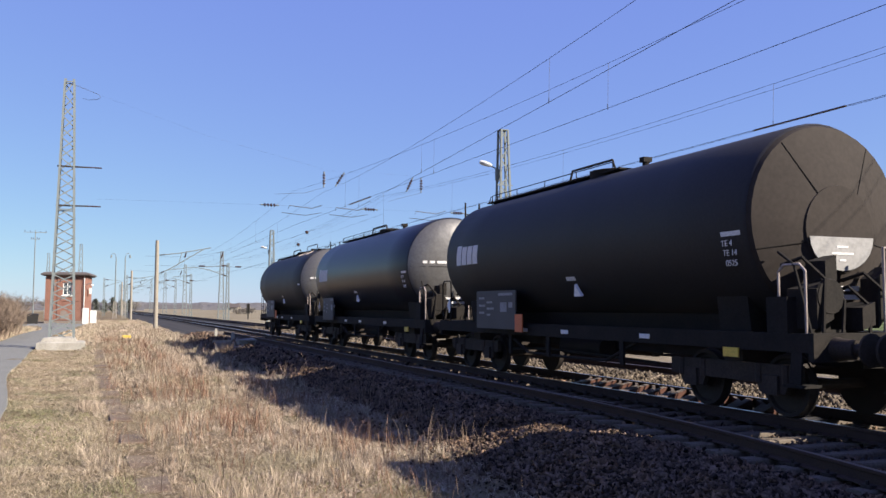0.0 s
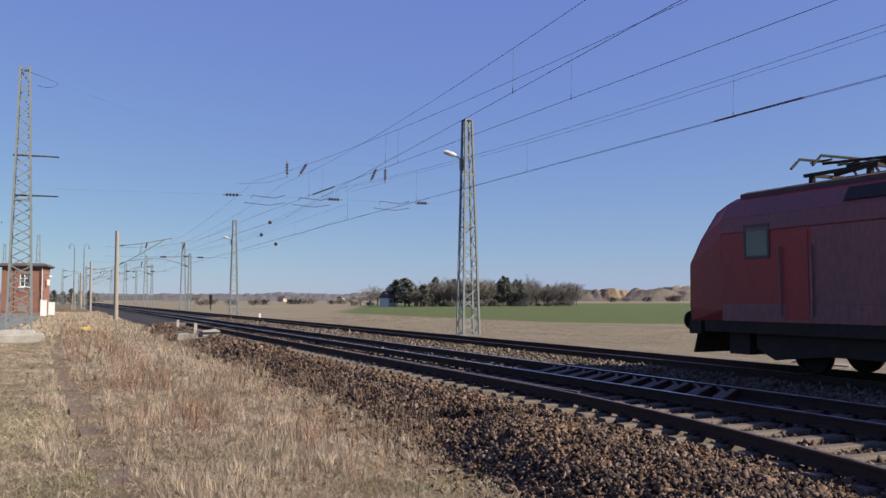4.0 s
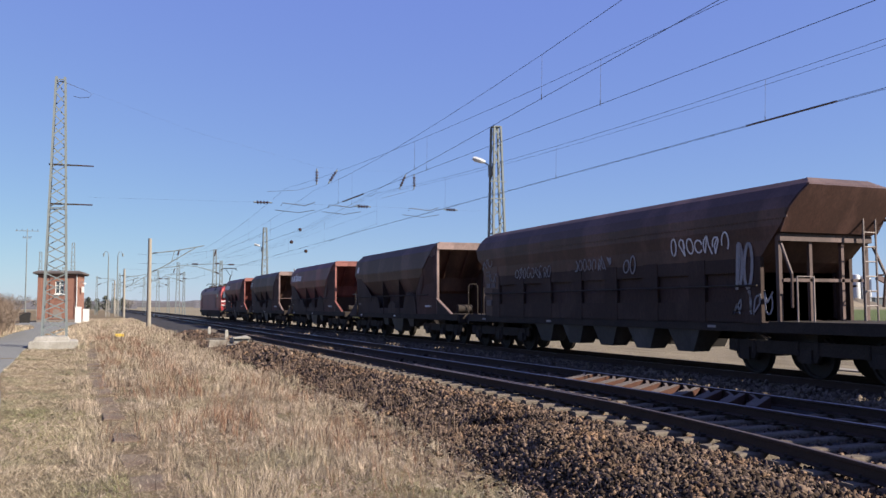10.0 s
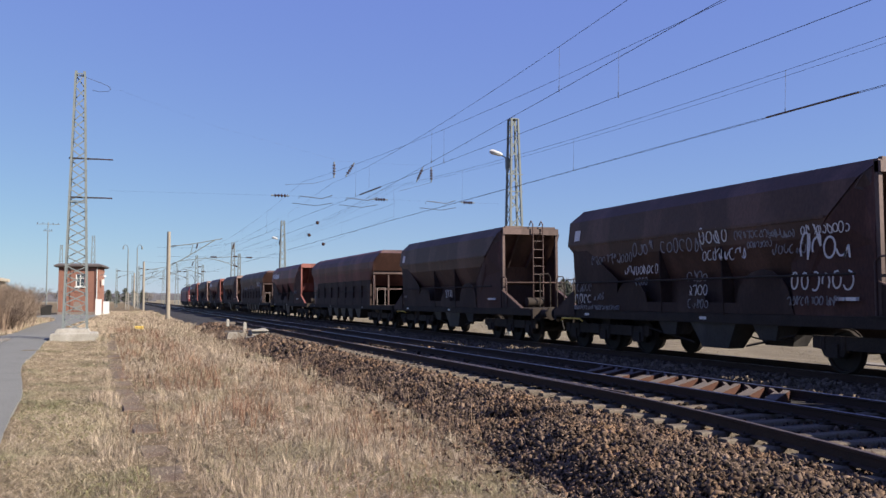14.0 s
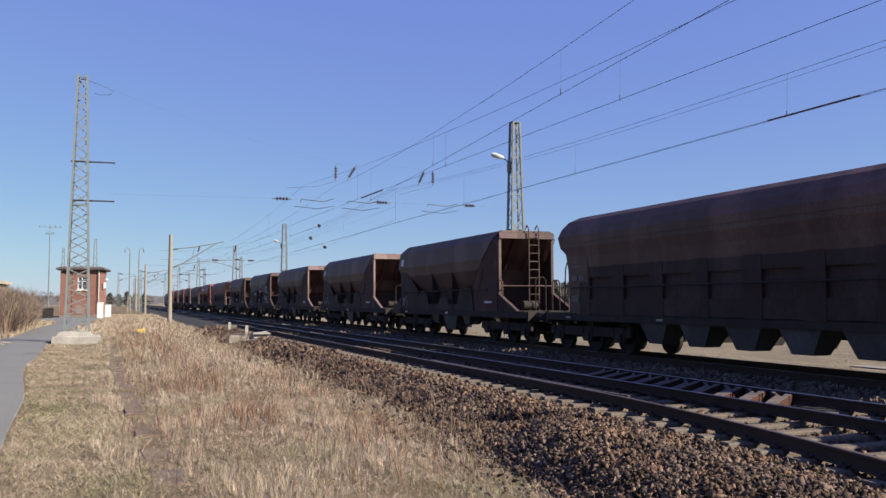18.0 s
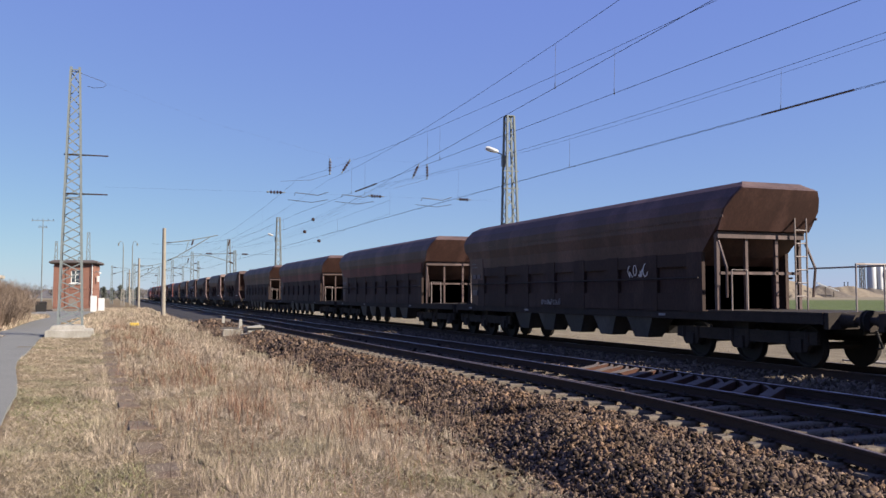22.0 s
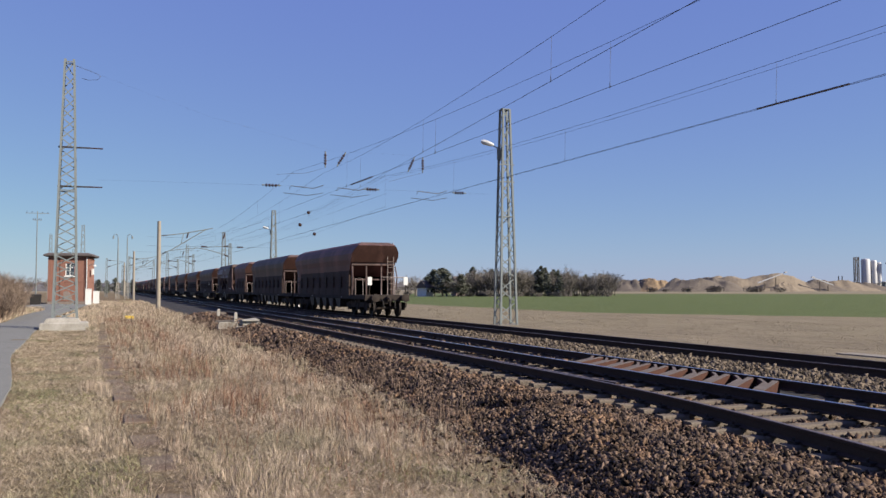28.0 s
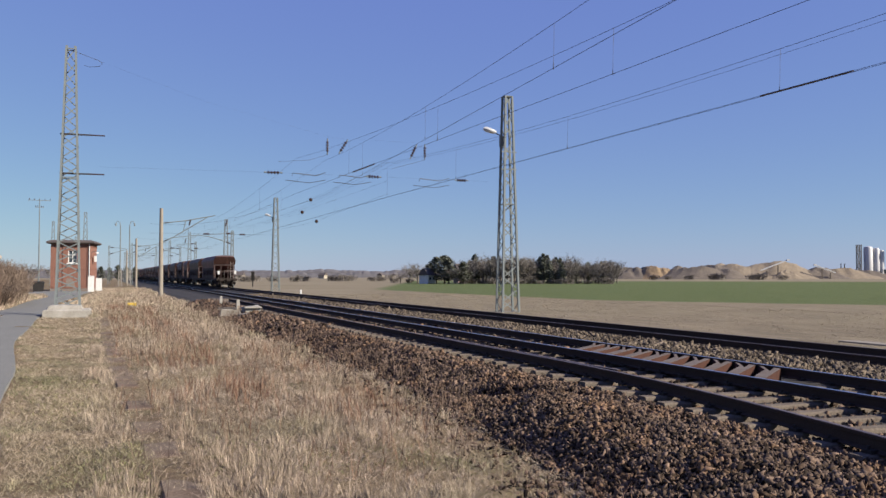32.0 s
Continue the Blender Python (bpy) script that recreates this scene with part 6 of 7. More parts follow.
            for zz, rr in ((1.5, 0.07), (1.68, 0.12), (1.86, 0.09)):
                tube(bm, (-0.95 + 0.33 * i, 0.7, zz), (-0.95 + 0.33 * i, 0.7, zz + 0.11), rr, 8)
            part("brake_lever", bm, M_UNDER, w)
        part("handrail", pipe(B(), [(-1.25, 0.2, 1.2), (-1.25, 0.2, 2.2), (-1.25, 0.95, 2.2), (1.2, 0.95, 2.2), (1.2, 0.95, 1.2)], 0.02), M_RAILING, w)
    for yy, zz in ((-0.9, 1.04), (-6.4, 1.04), (-10.64, 1.5), (-10.94, 1.5)):
        part("sign_bar", box(B(), (-1.338, yy - 0.25, zz), (-1.25, yy, zz + 0.07)), M_MARK, w)
    part("brake_handle", pipe(B(), [(-1.36, 0.5, 0.86), (-1.4, 0.4, 0.93), (-1.4, -0.7, 0.93), (-1.36, -0.8, 0.86)], 0.025), M_YELLOW, w, "yellow brake handle")
    for yy, zz, ww, hh in ((-0.5, 2.5, 0.5, 0.05), (-0.5, 2.38, 0.35, 0.05), (-0.5, 2.15, 0.3, 0.14), (-0.95, 2.15, 0.3, 0.14), (-0.55, 1.6, 0.4, 0.1)):
        part("sign_bar", box(B(), (-1.345, yy - ww, zz), (-1.30, yy, zz + hh)), M_FADED, w)
    side_marks(w, rnd, [(-0.45, 3.32, 0.32, 0.32, 2)] + list(marks), -1.445)
    bogie(w, (0.15, -1.6, -3.35))
    bogie(w, (-10.35, -12.1, -13.6))
    buffers(w, 1.12, 1)
    buffers(w, -14.36, -1)
    return w


def hopper_round(label, body, end, length=16.0, axles=((0.6, -1.2, -3.0), (-14.0, -15.8, -17.6)), tail=2.55, marks=(), seed=0, tail_signs=False, band=False):
    """Long hopper wagon with rounded shoulders, overhanging ends and railed platforms."""
    rnd = random.Random(seed)
    L = -length
    w = thing("hopper_wagon", pose(0, 0, 0), label, "hopper wagon", "hopper wagons of the freight train")
    prof = [(1.05, 0.5), (1.7, 0.95), (2.5, 1.32), (2.95, 1.36), (3.25, 1.42), (3.6, 1.42), (3.86, 1.30), (4.1, 1.1), (4.24, 0.86)]
    yf = [-3.4, -2.4, -1.1, -0.55, -0.15, 0.02, -0.02, -0.15, -0.45]
    yr = [L + 3.4, L + 2.4, L + 1.3, L + 0.85, L + 0.49, L + 0.28, L + 0.13, L + 0.02, L + 0.3]
    part("hopper_body", shell(B(), prof, yf, yr), body, w, "", False)
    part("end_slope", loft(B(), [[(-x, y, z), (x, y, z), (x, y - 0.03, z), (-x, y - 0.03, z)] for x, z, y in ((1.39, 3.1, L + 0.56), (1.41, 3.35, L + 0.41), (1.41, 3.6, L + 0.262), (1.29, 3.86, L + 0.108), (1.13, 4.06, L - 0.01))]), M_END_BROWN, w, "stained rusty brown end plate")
    # the paler paint puts the sunlight on the upper rim into its colour
    part("end_slope", loft(B(), [[(-x, y, z), (x, y, z), (x, y - 0.03, z), (-x, y - 0.03, z)] for x, z, y in ((1.13, 4.06, L - 0.01), (0.87, 4.25, L + 0.3))]), M_END, w, "upper rim plate, painted paler as if sunlit")
    if band:
        for s in (-1, 1):
            part("side_band", plate(B(), [(s * 1.355, -1.0, 2.62), (s * 1.405, -0.65, 3.08), (s * 1.405, L + 1.0, 3.08), (s * 1.355, L + 1.25, 2.62)], 0.012, (s, 0, 0)), M_BAND, w, "faded red band")
    for s in (-1, 1):
        n = max(3, int(length / 2.1))
        y0, y1 = -1.5, L + 1.5
        sk = B()
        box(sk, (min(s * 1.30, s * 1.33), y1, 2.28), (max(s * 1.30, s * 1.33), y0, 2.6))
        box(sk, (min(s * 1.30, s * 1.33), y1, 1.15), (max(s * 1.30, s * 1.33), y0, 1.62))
        part("side_skirt", sk, M_GRIME_SHADE, w)
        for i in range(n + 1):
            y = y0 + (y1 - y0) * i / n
            part("rib", box(B(), (min(s * 1.25, s * 1.345), y - 0.3, 1.15), (max(s * 1.25, s * 1.345), y + 0.3, 2.62)), M_GRIME_SHADE, w)
        part("sill", box(B(), (min(s * 1.2, s * 1.33), L - tail, 0.96), (max(s * 1.2, s * 1.33), 1.0, 1.17)), M_UNDER, w)
        part("side_rod", pipe(B(), [(s * 1.46, -0.9, 1.98), (s * 1.46, L + 1.2, 1.98)], 0.025), M_UNDER, w)
        part("shoulder_ridge", bar(B(), (s * 1.425, -0.1, 3.42), (s * 1.425, L + 0.3, 3.42), 0.02, 0.06), body, w)
        part("end_post", bar(B(), (s * 1.25, L + 0.75, 1.15), (s * 1.25, L + 0.75, 3.0), 0.09, 0.09, (0, 1, 0)), end, w)
        bm = B()
        pipe(bm, [(s * 1.32, L + 0.6, 2.85), (s * 1.34, L + 0.3, 2.2), (s * 1.30, L + 0.35, 1.5)], 0.035)
        part("end_handle", bm, end, w)
        bm = B()
        pipe(bm, [(s * 1.3, -0.55, 1.2), (s * 1.3, -0.45, 2.95)], 0.02)
        pipe(bm, [(s * 1.3, -0.15, 1.2), (s * 1.3, -0.25, 2.6), (s * 1.3, -0.45, 2.95)], 0.02)
        part("end_handle", bm, M_UNDER, w)
    for s in (-1, 1):
        part("front_side_plate", plate(B(), [(s * 1.30, -0.62, 1.15), (s * 1.31, -0.5, 2.5), (s * 1.35, -0.38, 3.15), (s * 1.35, -1.7, 3.15), (s * 1.30, -1.7, 1.15)], 0.02, (s, 0, 0)), body, w)
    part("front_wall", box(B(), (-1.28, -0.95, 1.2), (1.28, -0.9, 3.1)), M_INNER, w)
    part("end_beam", box(B(), (-1.32, L + 0.62, 2.92), (1.32, L + 0.78, 3.08)), end, w, "pale cross beam")
    part("end_beam", box(B(), (-1.2, L + 0.68, 2.05), (1.2, L + 0.74, 2.12)), end, w)
    for x in (-0.42, 0.5):
        part("end_post", bar(B(), (x, L + 0.72, 1.15), (x, L + 0.72, 2.95), 0.08, 0.08, (0, 1, 0)), end, w)
    ladder(w, 0.95, L + 0.35, 1.2, 4.1, M_RAILING, 0.36, 0.25)
    part("platform", box(B(), (-1.34, L - tail, 1.15), (1.34, L + 1.0, 1.2)), M_UNDER, w)
    part("platform", box(B(), (-1.34, -0.9, 1.15), (1.34, 1.0, 1.2)), M_UNDER, w)
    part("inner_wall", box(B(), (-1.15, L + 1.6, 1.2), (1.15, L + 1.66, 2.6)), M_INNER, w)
    # this dark block stands for the shade behind the skirt openings
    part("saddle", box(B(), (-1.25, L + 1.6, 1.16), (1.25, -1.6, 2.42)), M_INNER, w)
    part("centre_sill", box(B(), (-0.25, L - tail, 0.72), (0.25, 0.9, 1.0)), M_UNDER, w)
    part("headstock", box(B(), (-1.3, L - tail - 0.12, 0.86), (1.3, L - tail, 1.2)), M_UNDER, w)
    part("headstock", box(B(), (-1.3, 1.0, 0.86), (1.3, 1.12, 1.2)), M_UNDER, w)
    part("handrail", pipe(B(), [(-0.3, L - tail + 0.1, 1.2), (-0.3, L - tail + 0.1, 2.2), (1.22, L - tail + 0.1, 2.2), (1.22, L + 0.4, 2.2)], 0.022), M_RAILING, w)
    part("handrail", pipe(B(), [(0.5, L - tail + 0.1, 1.2), (0.5, L - tail + 0.1, 2.18)], 0.022), M_RAILING, w)
    part("handrail", pipe(B(), [(-1.2, L + 0.3, 1.2), (-1.2, L + 0.3, 2.15), (-0.75, L + 0.3, 2.15), (-0.75, L + 0.3, 1.2)], 0.022), M_RAILING, w)
    a, b = axles[0][-1] - 1.1, axles[1][0] + 1.1
    k = max(1, int((a - b) / 1.75))
    for i in range(k):
        yc = a + (b - a) * (i + 0.5) / k
        for s in (-1, 1):
            bm = B()
            loft(bm, [[(s * 0.5, yc + 0.7, 1.12), (s * 1.3, yc + 0.7, 1.12), (s * 1.3, yc - 0.7, 1.12), (s * 0.5, yc - 0.7, 1.12)], [(s * 0.75, yc + 0.3, 0.42), (s * 1.22, yc + 0.3, 0.42), (s * 1.22, yc - 0.3, 0.42), (s * 0.75, yc - 0.3, 0.42)]])
            part("discharge_chute", bm, M_CHUTE, w)
    for yy in (-0.3, -5.2, L + 3.0):
        part("sign_bar", box(B(), (-1.338, yy - 0.28, 1.03), (-1.33, yy, 1.09)), M_SPRAY, w)
    side_marks(w, rnd, [(-1.05, 3.33, 0.5, 0.28, 2)] + list(marks), -1.435)
    for yy, zz, ww, hh in ((-0.75, 2.75, 0.35, 0.05), (-0.75, 2.62, 0.5, 0.05), (-0.8, 2.2, 0.3, 0.16), (-1.2, 2.2, 0.3, 0.16), (-0.8, 1.95, 0.5, 0.05), (-0.8, 1.55, 0.4, 0.2)):
        part("sign_bar", box(B(), (-1.378, yy - ww, zz), (-1.36 if zz > 2.5 else -1.31, yy, zz + hh)), M_FADED, w)
    for ax in axles:
        bogie(w, ax)
    buffers(w, 1.12, 1)
    buffers(w, L - tail - 0.12, -1)
    if tail_signs:
        for x in (-1.05, 1.05):
            bm = B()
            box(bm, (x - 0.12, L - tail - 0.2, 1.75), (x + 0.12, L - tail - 0.16, 2.2))
            part("tail_board", bm, M_WHITE, w, "white tail board")
            part("tail_board_bracket", bar(B(), (x, L - tail - 0.1, 1.2), (x, L - tail - 0.15, 1.8), 0.04, 0.04, (0, 1, 0)), M_UNDER, w)
    return w


def tank_wagon(label, length, paint_m, end_m, disc=True, sign=None, seed=0, short=True):
    """Four-axle tank wagon; its tank runs from y = 0 back."""
    rnd = random.Random(seed)
    w = thing("tank_wagon", pose(0, 0, 0), label, "tank wagon", "tank wagons of the freight train")
    L, r, zc = -length, 1.52, 2.90
    n = 40

    def hoop(y, k, dz=0.0):
        return [(r * k * math.cos(2 * math.pi * i / n), y, zc + dz + r * k * math.sin(2 * math.pi * i / n)) for i in range(n)]
    part("tank_barrel", loft(B(), [hoop(-0.02, 0.975), hoop(-0.07, 1.0)] + [hoop(-0.07 + (L + 0.14) * i / 6, 1.0) for i in range(1, 7)] + [hoop(L + 0.02, 0.975)], cap=False), paint_m, w, "", True)
    part("tank_end", loft(B(), [hoop(-0.02, 0.974), hoop(0.12, 0.86), hoop(0.22, 0.6), hoop(0.27, 0.3), hoop(0.28, 0.06)]), paint_m, w, "", True)
    if disc:
        cone = part("tank_end", loft(B(), [hoop(L + 0.03, 0.974), hoop(L - 0.05, 0.95), hoop(L - 0.27, 0.43, -0.14), hoop(L - 0.28, 0.1, -0.14)]), end_m, w, "conical sheet-metal end with radial seams", True)
        for k in range(5):
            ang = 0.95 + 2 * math.pi * k / 5
            c, q = math.cos(ang), math.sin(ang)
            part("seam", bar(B(), (r * 0.94 * c, L - 0.055, zc + r * 0.94 * q), (r * 0.43 * c, L - 0.275, zc - 0.14 + r * 0.43 * q), 0.012, 0.014, (0, 1, 0)), M_TANK_UNDER, cone)
        part("end_disc", loft(B(), [hoop(L - 0.26, 0.435, -0.14), hoop(L - 0.29, 0.43, -0.14), hoop(L - 0.30, 0.2, -0.14)]), end_m, w, "round inspection cover", True)
        part("cover_plate", plate(B(), [(0.62 * math.cos(g), L - 0.312, zc - 0.26 + 0.5 * math.sin(g)) for g in [math.pi + math.pi * k / 12 for k in range(13)]], 0.012, (0, -1, 0)), M_COVER_PALE, w, "pale lower half of the cover")
        for k, wd in ((0, 0.22), (1, 0.42), (2, 0.12)):
            part("sign_bar", box(B(), (-wd / 2, L - 0.33, zc - 0.42 - 0.1 * k), (wd / 2, L - 0.322, zc - 0.39 - 0.1 * k)), M_MARK, w)
    else:
        part("tank_end", loft(B(), [hoop(L + 0.03, 0.974), hoop(L - 0.10, 0.86), hoop(L - 0.19, 0.6), hoop(L - 0.23, 0.3), hoop(L - 0.24, 0.06)]), end_m, w, "crumpled sheet-metal dished end", True)
        dome = lambda x: L - 0.242 + 0.115 * (x / 1.3) ** 2 + 0.09 * (x / 1.42) ** 6
        part("seam", pipe(B(), [(x, dome(x), zc - 0.05) for x in [-1.4 + 0.2 * k for k in range(15)]], 0.012, 5), M_TANK_UNDER, w)
        for x0, wd in ((-1.05, 0.14), (-0.84, 0.16), (-0.60, 0.30), (-0.22, 0.30)):
            part("sign_bar", plate(B(), [(x0, dome(x0) - 0.012, zc + 0.05), (x0 + wd, dome(x0 + wd) - 0.012, zc + 0.05), (x0 + wd, dome(x0 + wd) - 0.012, zc + 0.13), (x0, dome(x0) - 0.012, zc + 0.13)], 0.03, (0, 1, 0)), M_MARK, w)
    # brake gear and pipes crowding the end
    for x0, z0, dx, dz, dy in ((-1.1, 1.3, 0.5, 0.7, 0.45), (-0.75, 1.9, 0.35, 0.45, 0.3), (-0.3, 1.28, 0.4, 0.4, 0.5), (0.3, 1.3, 0.3, 0.9, 0.25)):
        part("brake_gear", loft(B(), [[(x0 + dx * f, L - 0.35 - dy * g, z0), (x0 + dx * (1 - f), L - 0.35 - dy * g, z0 + dz * 0.2), (x0 + dx * (1 - f), L - 0.35 - dy * g, z0 + dz), (x0 + dx * f, L - 0.35 - dy * g, z0 + dz * 0.8)] for f, g in ((0.0, 0.0), (0.08, 0.7), (0.2, 1.0))]), M_TANK_UNDER, w)
    for x0, z1 in ((-0.95, 2.3), (-0.6, 2.0), (-0.1, 1.9), (0.2, 2.1)):
        part("brake_pipe", pipe(B(), [(x0, L - 0.85, 1.2), (x0 + 0.1, L - 0.8, z1 - 0.3), (x0 - 0.1, L - 0.6, z1), (x0 - 0.15, L - 0.25, z1 - 0.1)], 0.03), M_TANK_UNDER, w)
    for s in (-1, 1):
        for yc in (-0.9, L + 0.9):
            part("saddle", plate(B(), [(s * 0.5, yc - 0.35, 1.2), (s * 0.95, yc - 0.35, 1.2), (s * 1.02, yc - 0.35, 1.8), (s * 0.55, yc - 0.35, 1.5)], 0.7, (0, 1, 0)), M_TANK_UNDER, w)
        part("sill", box(B(), (min(s * 1.12, s * 1.28), L - 0.9, 0.98), (max(s * 1.12, s * 1.28), 0.9, 1.24)), M_TANK_UNDER, w)
        far = L * 0.58 if short else L + 0.9
        part("walkway_board", box(B(), (min(s * 0.12, s * 0.42), far, zc + r + 0.0), (max(s * 0.12, s * 0.42), -0.3 if short else 0.35, zc + r + 0.035)), M_TANK_UNDER, w)
        if short:
            for k in range(5):
                y = -0.7 + (far + 0.9) * k / 4
                part("rail_post", pipe(B(), [(s * 0.45, y, zc + r - 0.06), (s * 0.45, y, zc + r + 0.17)], 0.011), M_TANK_UNDER, w)
            part("walkway_rail", pipe(B(), [(s * 0.45, -0.5, zc + r), (s * 0.45, -0.6, zc + r + 0.15), (s * 0.45, -0.75, zc + r + 0.17), (s * 0.45, far + 0.2, zc + r + 0.17)], 0.011), M_TANK_UNDER, w)
        else:
            part("walkway_rail", pipe(B(), [(s * 0.45, far + 2.4, zc + r), (s * 0.45, far + 2.2, zc + r + 0.26), (s * 0.45, far + 0.2, zc + r + 0.26), (s * 0.45, far, zc + r)], 0.018), M_TANK_UNDER, w)
            part("walkway_strut", bar(B(), (s * 0.42, far + 2.3, zc + r - 0.02), (s * 0.9, far + 2.3, zc + r - 0.22), 0.05, 0.05), M_RAILING, w, "pale walkway strut")
            part("walkway_strut", bar(B(), (s * 0.42, far + 0.6, zc + r - 0.02), (s * 0.9, far + 0.6, zc + r - 0.22), 0.05, 0.05), M_RAILING, w, "pale walkway strut")
        part("end_platform", box(B(), (min(s * 0.5, s * 1.25), L - 0.95, 1.2), (max(s * 0.5, s * 1.25), L - 0.05, 1.24)), M_TANK_UNDER, w)
        loop_rail(w, s * 1.2, L - 0.3, 1.2, 1.0, -0.5, M_TANK_UNDER if s > 0 else M_RAILING, True)
    for k, (x0, zz, wd, hh) in enumerate(((-0.35, 1.85, 0.75, 0.07), (-0.35, 1.72, 0.8, 0.07), (0.55, 1.85, 0.4, 0.07))):
        part("sign_bar", box(B(), (x0, L - 0.235, zz), (x0 + wd, L - 0.10, zz + hh)), M_MARK, w)
    ladder(w, 0.75, L - 0.75, 1.2, 2.6, M_TANK_UNDER, 0.4)
    part("end_handrail", pipe(B(), [(0.15, L - 0.9, 1.2), (0.15, L - 0.9, 2.45), (1.2, L - 0.9, 2.45), (1.2, L - 0.2, 2.45)], 0.024), M_RAILING, w)
    part("end_handrail", pipe(B(), [(-1.15, L - 0.85, 1.2), (-1.2, L - 0.6, 2.2), (-1.1, L - 0.2, 2.4)], 0.024), M_TANK_UNDER, w)
    part("brake_wheel", loft(B(), [ring((-0.75, L - 0.75 - d, 1.75), (0, 1, 0), rr, 14) for d, rr in ((0.0, 0.24), (0.03, 0.26), (0.06, 0.24))]), M_TANK_UNDER, w)
    part("valve_box", box(B(), (-1.25, L - 0.5, 1.24), (-0.75, L - 0.1, 1.75)), M_TANK_UNDER, w)
    for s in (-1, 1):
        part("step", box(B(), (min(s * 1.0, s * 1.35), L - 0.85, 0.5), (max(s * 1.0, s * 1.35), L - 0.5, 0.54)), M_TANK_UNDER, w)
        part("step_hanger", bar(B(), (s * 1.3, L - 0.68, 0.5), (s * 1.25, L - 0.68, 1.1), 0.03, 0.2, (0, 1, 0)), M_TANK_UNDER, w)
    bm = B()
    loft(bm, [ring((0, L * 0.5, zc + r - 0.08), (0, 0, 1), 0.48, 18), ring((0, L * 0.5, zc + r + 0.1), (0, 0, 1), 0.48, 18), ring((0, L * 0.5, zc + r + 0.14), (0, 0, 1), 0.3, 18)])
    part("dome_hatch", bm, M_TANK_UNDER, w, "", True)
    bm = B()
    tube(bm, (0.1, L * 0.5 - 1.1, zc + r - 0.05), (0.1, L * 0.5 - 1.1, zc + r + 0.16), 0.07)
    box(bm, (0.0, L * 0.5 - 1.18, zc + r + 0.14), (0.2, L * 0.5 - 1.02, zc + r + 0.24))
    part("vent_valve", bm, M_TANK_UNDER, w)
    part("hatch_rail", pipe(B(), [(-0.5, L * 0.5 + 0.9, zc + r), (-0.5, L * 0.5 + 0.8, zc + r + 0.2), (-0.5, L * 0.5 - 0.8, zc + r + 0.2), (-0.5, L * 0.5 - 0.9, zc + r)], 0.025), M_TANK_UNDER, w)
    part("centre_sill", box(B(), (-0.3, L - 0.9, 0.75), (0.3, 0.9, 1.05)), M_TANK_UNDER, w)
    # railed end with its ladder to the walkway
    for s in (-1, 1):
        part("handrail", pipe(B(), [(s * 1.22, 0.35, 1.24), (s * 1.22, 0.35, 2.25), (s * 1.22, 0.45, 2.33), (s * 1.22, 0.85, 2.33), (s * 1.22, 0.95, 2.22), (s * 1.22, 0.95, 1.24)], 0.018), M_TANK_UNDER, w)
        part("diamond_sign", plate(B(), [(s * 1.2, 0.5, 1.45), (s * 1.2, 0.7, 1.65), (s * 1.2, 0.5, 1.85), (s * 1.2, 0.3, 1.65)], 0.01, (s, 0, 0)), M_MARK, w, "white hazard diamond")
    part("end_platform", box(B(), (-1.25, 0.3, 1.2), (1.25, 0.98, 1.24)), M_TANK_UNDER, w)
    ladder(w, -0.55, 0.42, 1.24, zc + r + 0.1, M_TANK_UNDER, 0.42)
    part("end_handrail", pipe(B(), [(-1.0, 0.9, 1.24), (-1.0, 0.9, 2.3), (1.0, 0.9, 2.3), (1.0, 0.9, 1.24)], 0.018), M_TANK_UNDER, w)
    part("brake_column", bar(B(), (0.4, 0.85, 1.24), (0.4, 0.85, 2.0), 0.12, 0.1, (0, 1, 0)), M_TANK_UNDER, w)
    if not short:
        part("walkway_post", pipe(B(), [(-0.4, 0.35, zc + r - 0.9), (-0.4, 0.35, zc + r + 0.02)], 0.022), M_TANK_UNDER, w)
    part("belly_beam", loft(B(), [[(x, y, z) for x, z in ((-0.5, 1.0), (0.5, 1.0), (0.62, 1.5), (0.45, 1.46), (-0.45, 1.46), (-0.62, 1.5))] for y in (L + 0.3, -0.3)]), M_TANK_UNDER, w)
    for s in (-1, 1):
        part("air_tank", tube(B(), (s * 0.6, L * 0.42, 0.78), (s * 0.6, L * 0.56, 0.78), 0.2, 12), M_TANK_UNDER, w, "", True)
        part("brake_rod", pipe(B(), [(s * 0.95, -2.9, 0.62), (s * 0.95, L * 0.4, 0.7), (s * 0.95, L + 2.9, 0.62)], 0.03), M_TANK_UNDER, w)
        part("brake_rod", pipe(B(), [(s * 1.2, -3.2, 0.98), (s * 1.2, -4.2, 0.6), (s * 1.2, L * 0.5, 0.58), (s * 1.2, L + 4.2, 0.6), (s * 1.2, L + 3.2, 0.98)], 0.03), M_TANK_UNDER, w)
        for yy in (-3.4, L * 0.5 + 0.6, L + 3.6):
            part("brake_lever", bar(B(), (s * 1.25, yy, 0.55), (s * 1.25, yy, 1.0), 0.05, 0.12, (0, 1, 0)), M_TANK_UNDER, w)
            part("sign_bar", box(B(), (min(s * 1.281, s * 1.29), yy - 0.9, 1.06), (max(s * 1.281, s * 1.29), yy - 0.6, 1.14)), M_MARK, w)
    part("headstock", box(B(), (-1.28, L - 1.0, 0.86), (1.28, L - 0.9, 1.25)), M_TANK_UNDER, w)
    part("headstock", box(B(), (-1.28, 0.9, 0.86), (1.28, 1.0, 1.25)), M_TANK_UNDER, w)
    part("drain_valve", tube(B(), (0, L * 0.5, 0.55), (0, L * 0.5, 1.6), 0.14), M_TANK_UNDER, w)
    # number board and signs on the flank
    fore = 0.8 if seed == 2 else 0.0
